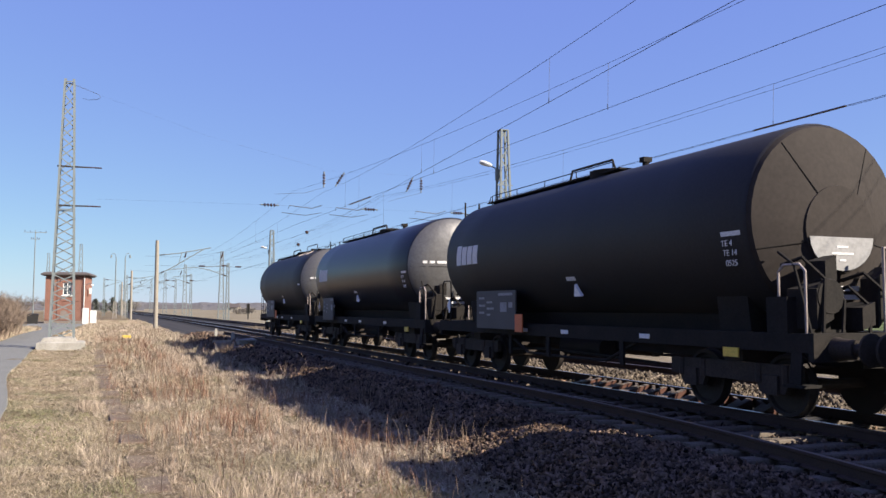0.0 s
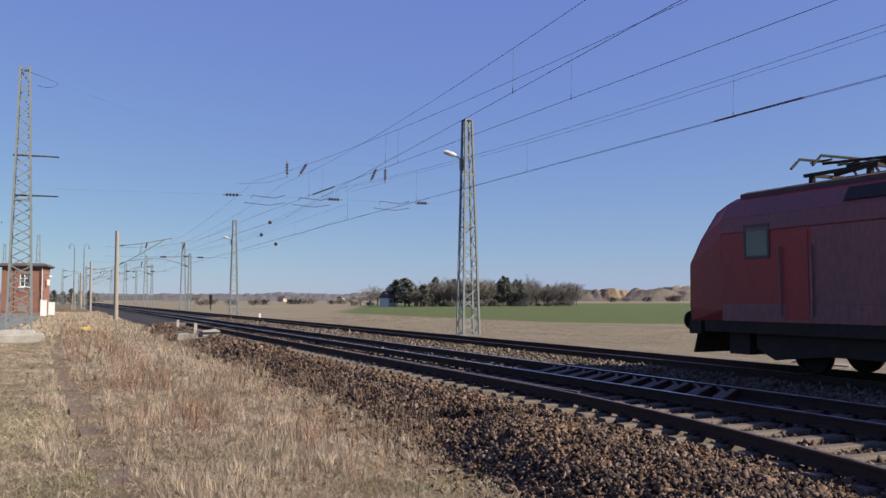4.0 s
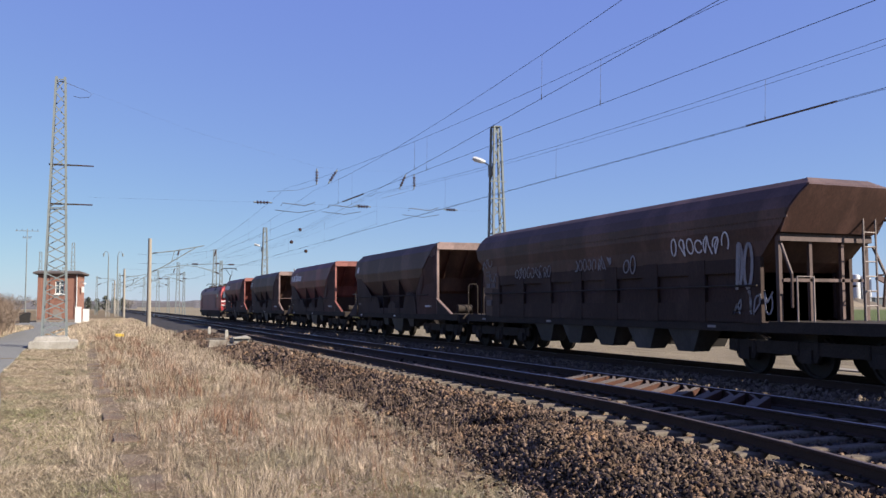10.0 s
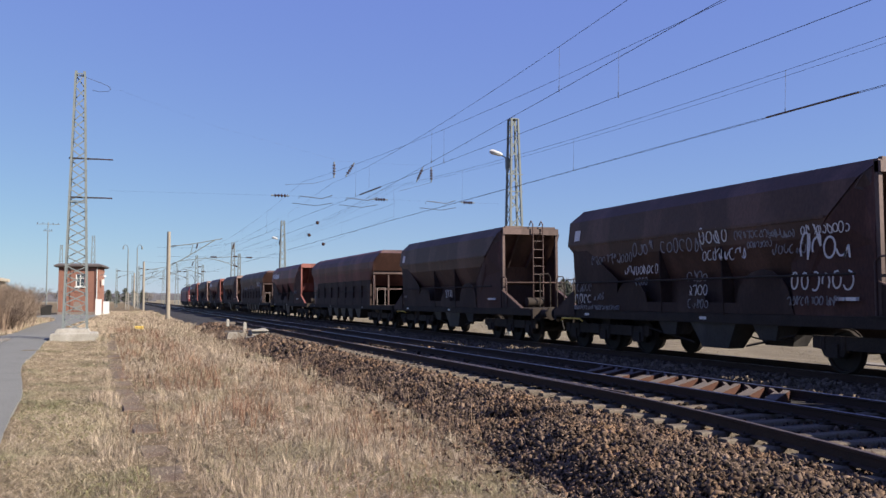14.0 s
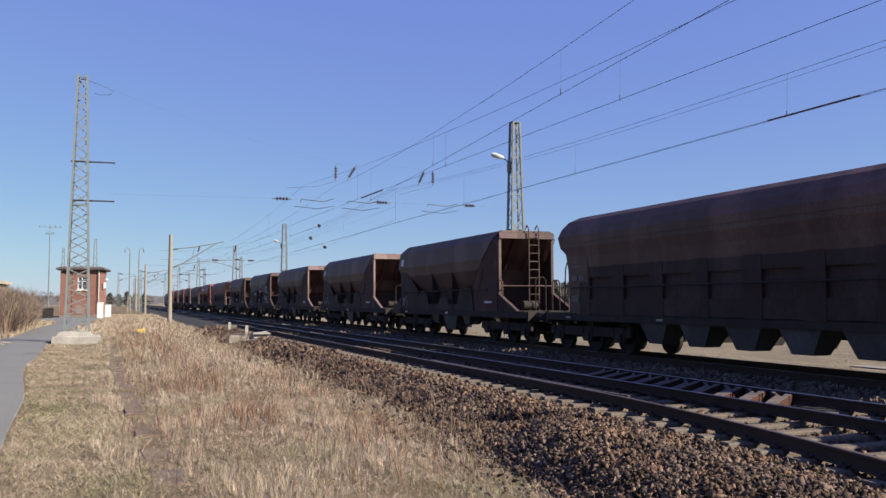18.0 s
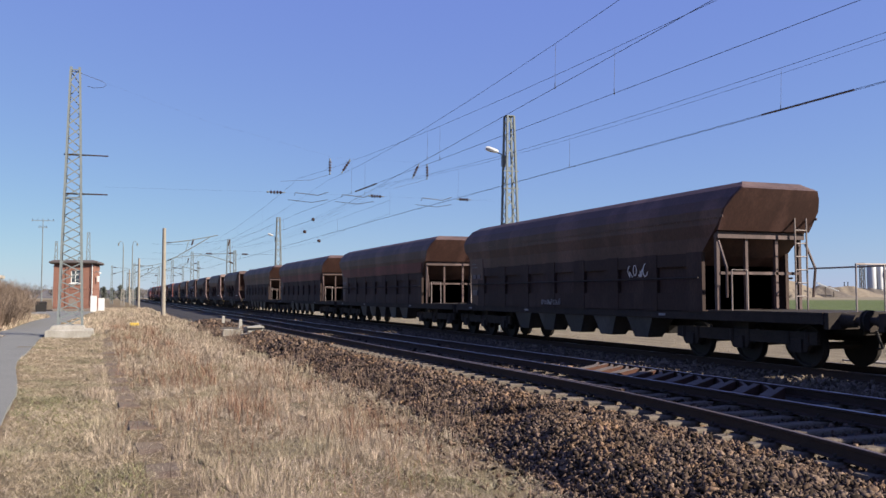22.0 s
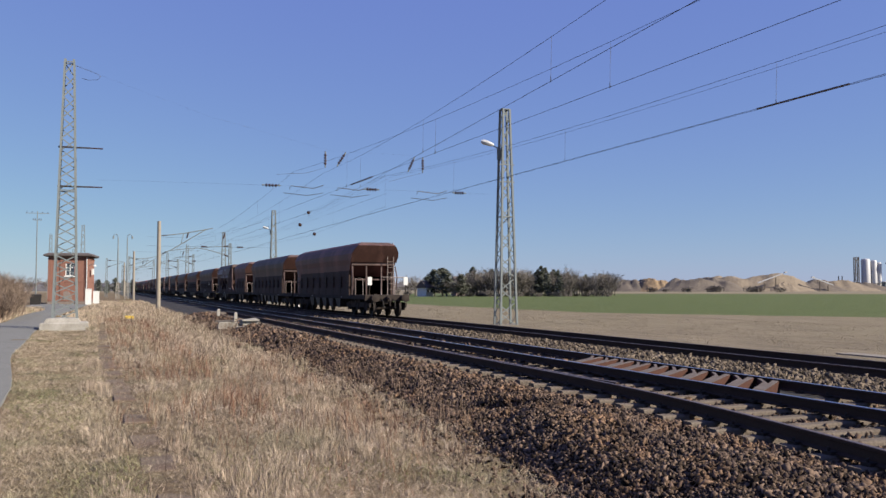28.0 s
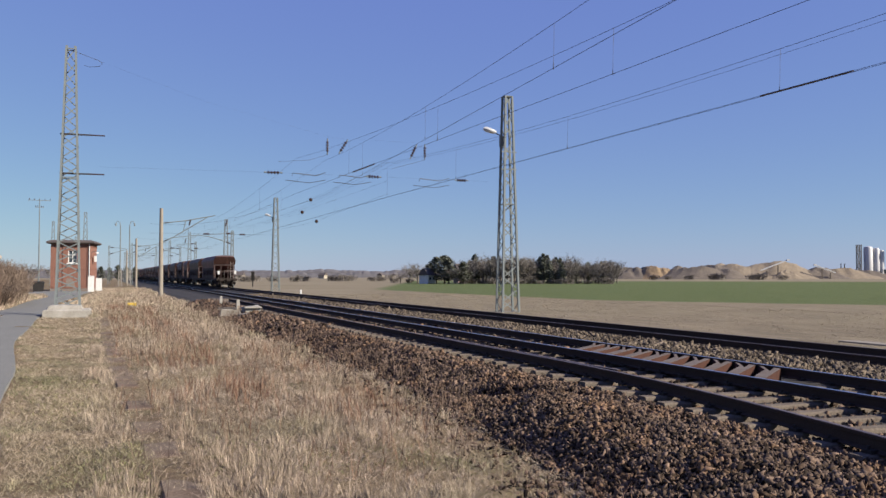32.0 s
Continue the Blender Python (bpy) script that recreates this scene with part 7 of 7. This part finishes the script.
    board = part("data_board", box(B(), (-1.43, -4.0 + fore * 1.6, 1.1), (-1.40, -1.85 + fore, 2.0)), M_LOCO_DARK, w, "dark data board")
    for yy, zz, ww, hh in ((-2.0, 1.8, 0.3, 0.05), (-2.0, 1.62, 0.35, 0.05), (-2.0, 1.45, 0.3, 0.05), (-2.45, 1.7, 0.3, 0.05), (-2.45, 1.55, 0.4, 0.05), (-2.45, 1.4, 0.2, 0.05), (-3.1, 1.88, 0.75, 0.06), (-3.2, 1.5, 0.35, 0.22), (-3.65, 1.6, 0.2, 0.12)):
        part("sign_bar", box(B(), (-1.436, fore + yy - ww * (0.6 if fore else 1.0), zz), (-1.428, fore + yy, zz + hh)), M_SPRAY, board)
    if not fore:
        part("hazard_plate", box(B(), (-1.45, -4.35 - (0.4 if not short else 0), 1.05), (-1.42, -4.0 - (0.4 if not short else 0), 1.45)), M_ORANGE, w, "orange hazard plate")
    def on_barrel(y, z, wd, h, lean=0.0):
        """A thin painted block that follows the curve of the barrel."""
        rows = []
        for k in range(6):
            zz = z + h * k / 5
            xx = -math.sqrt(r * r - (zz - zc) ** 2)
            o = lean * k / 5
            rows.append([(xx - 0.006, y + o, zz), (xx - 0.006, y - wd + o, zz), (xx + 0.03, y - wd + o, zz), (xx + 0.03, y + o, zz)])
        return loft(B(), rows)

    if sign:
        y, z, wd, h = sign
        for i in range(4):
            part("sign_block", on_barrel(y - wd * i / 4, z, wd * 0.21, h * (0.92 if i else 1.0), -0.05), M_MARK, w, "plain white sign block")
    for txt, zz, sz in (("TE 4", 2.51, 0.13), ("TE 14", 2.37, 0.13), ("0525", 2.22, 0.13)) if sign else ():
        cu = bpy.data.curves.new("capacity_text", "FONT")
        cu.body, cu.size, cu.extrude = txt, sz, 0.004
        ob = new("capacity_text", cu)
        cu.materials.append(M_MARK)
        ob.parent = w
        xx = -math.sqrt(r * r - (zz + 0.1 - zc) ** 2) - 0.03
        ob.matrix_local = pose(xx, L + 0.52, zz, 90, 0, -90)
        tagged(ob, "white stencilled capacity figures")
    # warning flag and small texts
    xx = -math.sqrt(r * r - 0.75 ** 2) - 0.02
    part("warning_sign", on_barrel(L * 0.53 + fore, zc - 0.76, 0.34, 0.08), M_MARK, w, "small worn white stencil")
    part("warning_sign", plate(B(), [(xx, L * 0.53 + fore - 0.3, zc - 1.08), (xx, L * 0.53 + fore - 0.32, zc - 0.84), (xx, L * 0.53 + fore - 0.58, zc - 1.08)], 0.06, (1, 0, 0.3)), M_MARK, w, "small white warning triangle")
    part("brake_plate", box(B(), (-1.31, L + 0.45, 0.86), (-1.285, L + 0.78, 1.0)), M_YELLOW, w, "faded yellow brake plate")
    part("sign_bar", on_barrel(L + 0.54, zc - 0.24, 0.42, 0.07), M_MARK, w)
    bogie(w, (0.0, -1.8))
    bogie(w, (L + 1.8, L + 0.0))
    buffers(w, 1.0, 1)
    buffers(w, L - 1.0, -1)
    return w


def locomotive():
    """Four-axle electric engine; its rear face is at y = 0, its front at y = 19.9."""
    w = thing("electric_locomotive", pose(0, 0, 0), "faded red electric freight locomotive with a raised pantograph", "locomotive")
    N = 19.9

    def hoopb(y, k, ins, top=0.0):
        z1 = 3.78 - top
        pts = [(1.38 - ins, 1.05), (1.48 - ins, 1.3), (1.48 - ins, 2.9), (1.42 - ins, 3.3 - top * 0.6), (1.2 - ins, z1 - 0.12), (0.95 - ins, z1)]
        return [(x, y, z) for x, z in pts] + [(-x, y, z) for x, z in reversed(pts)]

    def slope(y0, way):
        pts = [(1.32, 1.05, 0.0), (1.36, 1.35, 0.0), (1.36, 2.35, 0.02), (1.34, 2.9, 0.38), (1.16, 3.5, 0.72), (0.9, 3.66, 0.85)]
        f = [(x, y0 + way * d, z) for x, z, d in pts]
        return f + [(-x, y, z) for x, y, z in reversed(f)]

    part("body", loft(B(), [slope(0.0, 1), hoopb(1.15, 1, 0), hoopb(N - 1.15, 1, 0), slope(N, -1)]), M_LOCO, w, "", False)
    for s in (-1, 1):
        part("roof_slope", plate(B(), [(s * 1.492, 1.2, 2.98), (s * 1.492, N - 1.2, 2.98), (s * 1.432, N - 1.2, 3.3), (s * 1.432, 1.2, 3.3)], 0.012, (s, 0, 0)), M_LOCO_SOOT, w, "soot-dulled red roof slope")
        part("roof_slope", plate(B(), [(s * 1.425, 1.2, 3.3), (s * 1.425, N - 1.2, 3.3), (s * 1.205, N - 1.2, 3.66), (s * 1.205, 1.2, 3.66)], 0.012, (s, 0, 0.6)), M_LOCO_SOOT, w, "soot-dulled red roof slope")
    part("roof", loft(B(), [[(x, y, z) for x, z in ((1.0, 3.76), (1.0, 3.86), (0.8, 3.92), (-0.8, 3.92), (-1.0, 3.86), (-1.0, 3.76))] for y in (1.3, N - 1.3)]), M_LOCO_ROOF, w, "sooty roof")
    for s in (-1, 1):
        part("skirt", box(B(), (min(s * 1.3, s * 1.46), 0.6, 0.82), (max(s * 1.3, s * 1.46), N - 0.6, 1.08)), M_UNDER, w)
        for y in (1.95, N - 2.55):
            win = part("cab_window", box(B(), (min(s * 1.45, s * 1.492), y, 2.45), (max(s * 1.45, s * 1.492), y + 0.6, 3.05)), M_GLASS, w, "cab side window")
            bm = B()
            for lo, hi in (((y - 0.06, 2.39), (y, 3.11)), ((y + 0.6, 2.39), (y + 0.66, 3.11)), ((y, 2.39), (y + 0.6, 2.45)), ((y, 3.05), (y + 0.6, 3.11))):
                box(bm, (min(s * 1.46, s * 1.5), lo[0], lo[1]), (max(s * 1.46, s * 1.5), hi[0], hi[1]))
            part("window_frame", bm, M_LOCO_DARK, win)
        for y in (2.9, 3.7, N - 3.7, N - 2.9):
            part("grab_rail", pipe(B(), [(s * 1.53, y, 1.2), (s * 1.53, y, 2.6)], 0.022), M_END_GREY, w)
        part("cab_door", box(B(), (min(s * 1.47, s * 1.49), 3.0, 1.12), (max(s * 1.47, s * 1.49), 3.6, 2.9)), M_LOCO, w)
        part("cab_door", box(B(), (min(s * 1.47, s * 1.49), N - 3.6, 1.12), (max(s * 1.47, s * 1.49), N - 3.0, 2.9)), M_LOCO, w)
        part("side_panel", box(B(), (min(s * 1.47, s * 1.486), 3.7, 1.45), (max(s * 1.47, s * 1.486), N - 3.7, 2.95)), M_LOCO_DUST, w, "dusty faded red side panel")
        part("side_panel", box(B(), (min(s * 1.42, s * 1.487), 1.2, 1.07), (max(s * 1.42, s * 1.487), N - 1.2, 1.44)), M_LOCO_DUST, w, "dusty lower side panel")
        for y in (4.2, N - 6.0):
            gr = part("roof_grille", plate(B(), [(s * 1.40, y, 3.38), (s * 1.40, y + 1.6, 3.38), (s * 1.23, y + 1.6, 3.64), (s * 1.23, y, 3.64)], 0.03, (s, 0, 0.6)), M_BLACK, w, "louvred roof grille")
        part("logo_plate", box(B(), (min(s * 1.47, s * 1.492), N * 0.5 - 0.35, 2.1), (max(s * 1.47, s * 1.492), N * 0.5 + 0.2, 2.45)), M_END_RED, w)
    for y0, way in ((0.0, 1), (N, -1)):
        part("windscreen", plate(B(), [(-1.18, y0 + way * 0.10, 2.46), (1.18, y0 + way * 0.10, 2.46), (1.04, y0 + way * 0.56, 3.22), (-1.04, y0 + way * 0.56, 3.22)], 0.04, (0, -way, 0.5)), M_GLASS, w, "wide cab windscreen")
        part("screen_pillar", bar(B(), (0, y0 + way * 0.04, 2.46), (0, y0 + way * 0.5, 3.22), 0.06, 0.06, (0, 1, 0)), M_LOCO_DARK, w)
        part("bib_stripe", box(B(), (-1.33, min(y0, y0 - way * 0.015), 2.02), (1.33, max(y0, y0 - way * 0.015), 2.16)), M_WHITE, w, "white bib stripe")
        part("bib_stripe", box(B(), (-1.33, min(y0, y0 - way * 0.014), 1.62), (1.33, max(y0, y0 - way * 0.014), 1.72)), M_WHITE, w, "white bib stripe")
        for x in (-0.95, 0.95):
            part("headlight", loft(B(), [ring((x, y0 - way * 0.0, 1.5), (0, 1, 0), 0.14, 14), ring((x, y0 - way * 0.05, 1.5), (0, 1, 0), 0.12, 14)]), M_GLASS, w, "round headlight")
        part("headstock", box(B(), (-1.4, min(y0, y0 + way * 0.4), 0.75), (1.4, max(y0, y0 + way * 0.4), 1.06)), M_UNDER, w)
        part("snow_plough", plate(B(), [(-1.2, y0 - way * 0.1, 0.3), (1.2, y0 - way * 0.1, 0.3), (1.25, y0 + way * 0.1, 0.75), (-1.25, y0 + way * 0.1, 0.75)], 0.04, (0, way, 0)), M_UNDER, w)
    buffers(w, N - 0.02, 1)
    buffers(w, 0.02, -1)
    bogie(w, (3.0, 5.8), 1.1)
    bogie(w, (N - 5.8, N - 3.0), 1.1)
    part("transformer", box(B(), (-1.25, 7.4, 0.28), (1.25, N - 7.4, 1.0)), M_UNDER, w)
    for y in (1.5, 7.0, N - 7.0, N - 1.5):
        part("sand_box", box(B(), (-1.3, y - 0.3, 0.35), (1.3, y + 0.3, 0.95)), M_UNDER, w)
    for s in (-1, 1):
        for y in (4.4, N - 4.4):
            part("bogie_beam", loft(B(), [[(s * 1.12, y + o, z0), (s * 1.3, y + o, z0), (s * 1.3, y + o, 0.95), (s * 1.12, y + o, 0.95)] for o, z0 in ((-2.4, 0.5), (-1.9, 0.28), (-0.6, 0.42), (0.6, 0.42), (1.9, 0.28), (2.4, 0.5))]), M_UNDER, w)
    # roof gear: one raised and one folded pantograph
    for y0, up in ((3.2, True), (N - 3.6, False)):
        bm = B()
        for s in (-1, 1):
            bar(bm, (s * 0.55, y0 - 0.9, 4.12), (s * 0.55, y0 + 0.9, 4.12), 0.07, 0.07)
            for d in (-0.7, 0.7):
                tube(bm, (s * 0.55, y0 + d, 3.9), (s * 0.55, y0 + d, 4.1), 0.07)
        bar(bm, (-0.55, y0 - 0.8, 4.12), (0.55, y0 - 0.8, 4.12), 0.07, 0.07)
        bar(bm, (-0.55, y0 + 0.8, 4.12), (0.55, y0 + 0.8, 4.12), 0.07, 0.07)
        pan = part("pantograph", bm, M_UNDER, w, "raised single-arm pantograph" if up else "folded pantograph")
        bm = B()
        if up:
            knee, top = Vector((0, y0 - 1.0, 5.1)), Vector((0, y0 + 0.25, 5.9))
        else:
            knee, top = Vector((0, y0 - 1.0, 4.3)), Vector((0, y0 + 0.6, 4.4))
        tube(bm, (0, y0 + 0.6, 4.15), knee, 0.055)
        for s in (-1, 1):
            tube(bm, knee + Vector((s * 0.1, 0, 0)), top + Vector((s * 0.35, 0, -0.05)), 0.03)
        part("pantograph_arm", bm, M_UNDER, pan)
        bm = B()
        for d in (-0.28, 0.28):
            pipe(bm, [top + Vector((-0.95, d, -0.16)), top + Vector((-0.7, d, 0.06)), top + Vector((0.7, d, 0.06)), top + Vector((0.95, d, -0.16))], 0.03)
        for s in (-0.4, 0.4):
            bar(bm, top + Vector((s, -0.28, 0)), top + Vector((s, 0.28, 0)), 0.03, 0.03)
        part("collector_head", bm, M_BLACK, pan)
    bm = B()
    for k in range(5):
        tube(bm, (0.1, 5.5 + 1.6 * k, 3.9), (0.1, 5.5 + 1.6 * k, 4.1), 0.06)
    bar(bm, (0.1, 5.2, 4.1), (0.1, 12.4, 4.1), 0.04, 0.04)
    part("roof_busbar", bm, M_INSUL, w)
    for y in (5.2, 12.0):
        part("roof_box", box(B(), (-0.85, y, 3.9), (0.7, y + 1.2, 4.02)), M_LOCO_ROOF, w)
    return w


TRAIN = []    # wagons of the departing train with the place of their fronts
CARGO = [(-1.0, 3.27, 0.55, 0.42, 0), (-1.75, 3.27, 1.75, 0.5, 0)]
BROWN_A = "brown six-axle hopper wagon with an open framed end"
TRAIN.append((locomotive(), -72.7))
TRAIN.append((hopper_open_end("faded red hopper wagon with white lettering and yellow rails", M_HOP_RED, M_END_RED, M_YELLOW, False, True, CARGO, seed=1, light_end=True), -75.8))
TRAIN.append((hopper_open_end("sooty brown hopper wagon with an end ladder", M_HOP_DARK, M_END_GREY, M_UNDER, True, False, seed=2), -92.5))
TRAIN.append((hopper_open_end("faded red hopper wagon with white lettering", M_HOP_RED, M_END_RED, M_UNDER, False, True, CARGO, seed=3), -109.5))
TRAIN.append((hopper_open_end("sooty brown hopper wagon with an open framed end", M_HOP_DARK, M_END_GREY, M_UNDER, False, True, seed=4), -126.2))
TRAIN.append((hopper_round("long dark brown hopper wagon sprayed with pale graffiti", M_HOP_DARK, M_END, marks=[(-0.5, 2.9, 0.9, 0.55, 1), (-1.0, 2.4, 0.7, 0.35, 1), (-3.1, 2.45, 2.5, 0.4, 1), (-7.0, 2.55, 2.0, 0.38, 1), (-9.6, 2.4, 0.6, 0.5, 1), (-11.7, 2.75, 2.2, 0.5, 2), (-14.0, 1.9, 0.6, 1.1, 1), (-13.9, 1.35, 1.3, 0.5, 1)], seed=5), -142.5))
TRAIN.append((hopper_open_end("faded red hopper wagon with white lettering and yellow rails", M_HOP_RED, M_END_RED, M_YELLOW, marks=CARGO + [(-9.9, 1.9, 1.1, 0.3, 1)], seed=6, light_end=True), -163.1))
TRAIN.append((hopper_round("long rusty red hopper wagon with rounded shoulders", M_HOP_ROSE, M_END, seed=7, band=True), -179.7))
TRAIN.append((hopper_open_end("brown hopper wagon with faded spray paint and an end ladder", M_HOP_BROWN, M_END, M_UNDER, True, False, [(-6.2, 1.6, 0.9, 0.35, 2)], seed=8, light_end=True), -200.0))
TRAIN.append((hopper_open_end("brown hopper wagon covered in white graffiti", M_HOP_DARK, M_END, M_UNDER, True, False, [(-0.5, 1.75, 0.9, 0.3, 1), (-0.4, 1.4, 1.0, 0.34, 2), (-1.5, 1.5, 0.6, 0.25, 1), (-0.3, 1.22, 2.6, 0.14, 1), (-1.4, 2.55, 2.2, 0.3, 1), (-3.6, 2.7, 1.0, 0.4, 1), (-3.2, 2.2, 1.6, 0.28, 2), (-4.9, 2.7, 1.9, 0.4, 1), (-6.5, 2.85, 1.1, 0.42, 2), (-6.6, 2.45, 1.6, 0.3, 2), (-7.8, 2.9, 1.5, 0.2, 1), (-8.2, 2.68, 0.8, 0.16, 1), (-8.9, 2.85, 0.8, 0.16, 1), (-9.0, 2.5, 1.0, 0.24, 1), (-9.85, 2.85, 1.3, 0.22, 2), (-9.8, 2.35, 1.3, 0.55, 2), (-6.0, 1.95, 0.8, 0.28, 1), (-6.0, 1.62, 0.8, 0.28, 2), (-6.0, 1.3, 0.8, 0.26, 1), (-9.5, 1.7, 1.7, 0.45, 2), (-9.4, 1.4, 1.4, 0.2, 1), (-3.7, 1.9, 0.6, 0.25, 1)], seed=9), -217.0))
TRAIN.append((hopper_open_end(BROWN_A, M_HOP_BROWN, M_END_GREY, M_UNDER, False, True, seed=10), -233.7))
TRAIN.append((hopper_open_end(BROWN_A, M_HOP_DARK, M_END_GREY, M_UNDER, False, False, [(-0.5, 1.4, 1.2, 0.6, 1)], seed=11), -251.3))
TRAIN.append((hopper_open_end("brown hopper wagon with an end ladder", M_HOP_DARK, M_END, M_UNDER, True, False, [(-0.5, 1.3, 0.9, 0.5, 1)], seed=12), -268.2))
TRAIN.append((hopper_round("long dark brown hopper wagon with railed platforms", M_HOP_DARK, M_END, seed=13), -285.0))
TRAIN.append((hopper_round("long hopper wagon, brown above and rusty red below", M_HOP_BROWN, M_END, seed=14, band=True), -305.15))
TRAIN.append((hopper_round("long hopper wagon, brown above and rusty red below", M_HOP_BROWN, M_END, seed=15, band=True), -325.35))
TRAIN.append((hopper_round("long dark hopper wagon with a sprayed scribble", M_HOP_DARK, M_END, marks=[(-11.6, 2.05, 1.0, 0.35, 2), (-6.5, 1.25, 1.3, 0.2, 1)], seed=16), -345.4))
TRAIN.append((hopper_open_end("brown hopper wagon with big grey spray-painted blocks", M_HOP_BROWN, M_END, M_UNDER, True, False, [(-1.5, 3.25, 1.2, 0.45, 3), (-2.9, 3.3, 1.0, 0.5, 3), (-4.1, 3.25, 0.9, 0.6, 3), (-3.4, 2.85, 1.6, 0.5, 3), (-5.6, 2.75, 0.8, 0.45, 3), (-6.6, 2.85, 1.2, 1.0, 3), (-8.3, 2.75, 1.5, 0.35, 3)], seed=17), -366.4))
TRAIN.append((hopper_round("short brown two-axle hopper wagon with a sunlit end", M_HOP_ROSE, M_END, 8.3, ((-1.3,), (-7.4,)), 1.9, seed=18), -381.4))
TRAIN.append((hopper_round("long dark brown hopper wagon with railed platforms", M_HOP_DARK, M_END, seed=19), -393.2))
TRAIN.append((hopper_round("last hopper wagon, rusty red with white tail boards", M_HOP_ROSE, M_END, seed=20, tail=1.9, tail_signs=True), -413.4))

TANKS = [  # tank fronts at the start
    (tank_wagon("blue-black tank wagon with a brown dished end", 11.6, M_TANK_BLACK, M_TANK_END2, True, (-0.75, 2.69, 1.35, 0.5), 1), 21.5),
    (tank_wagon("glossy blue-black tank wagon with a pale dished end", 11.9, M_TANK_BLUE, M_TANK_END, False, (-0.7, 2.69, 1.35, 0.5), 2), 36.6),
    (tank_wagon("matt grey-black tank wagon with a pale dished end", 10.75, M_TANK_GREY, M_TANK_END, False, None, 3, False), 50.5),
    (tank_wagon("black tank wagon with a brown dished end", 11.6, M_TANK_BLACK, M_TANK_END2, True, (-0.75, 2.69, 1.35, 0.5), 4), 6.5),
]


def motions():
    """The departing train slows a little; the tank train rolls the other way."""
    lag = [(0, 0.0), (9, 0.0), (18, 0.0), (20, -0.3), (22, -1.0), (25, -2.3), (27.5, -4.2), (29, -4.5), (32, -4.5)]
    for ob, front in TRAIN:
        walk(ob, [(t, pose(T2, front + 17.2 * t + d, 0)) for t, d in lag])
    for ob, front in TANKS:
        walk(ob, [(t, pose(T1, front - 16.0 * t, 0)) for t in (0, 16, 32)])


motions()
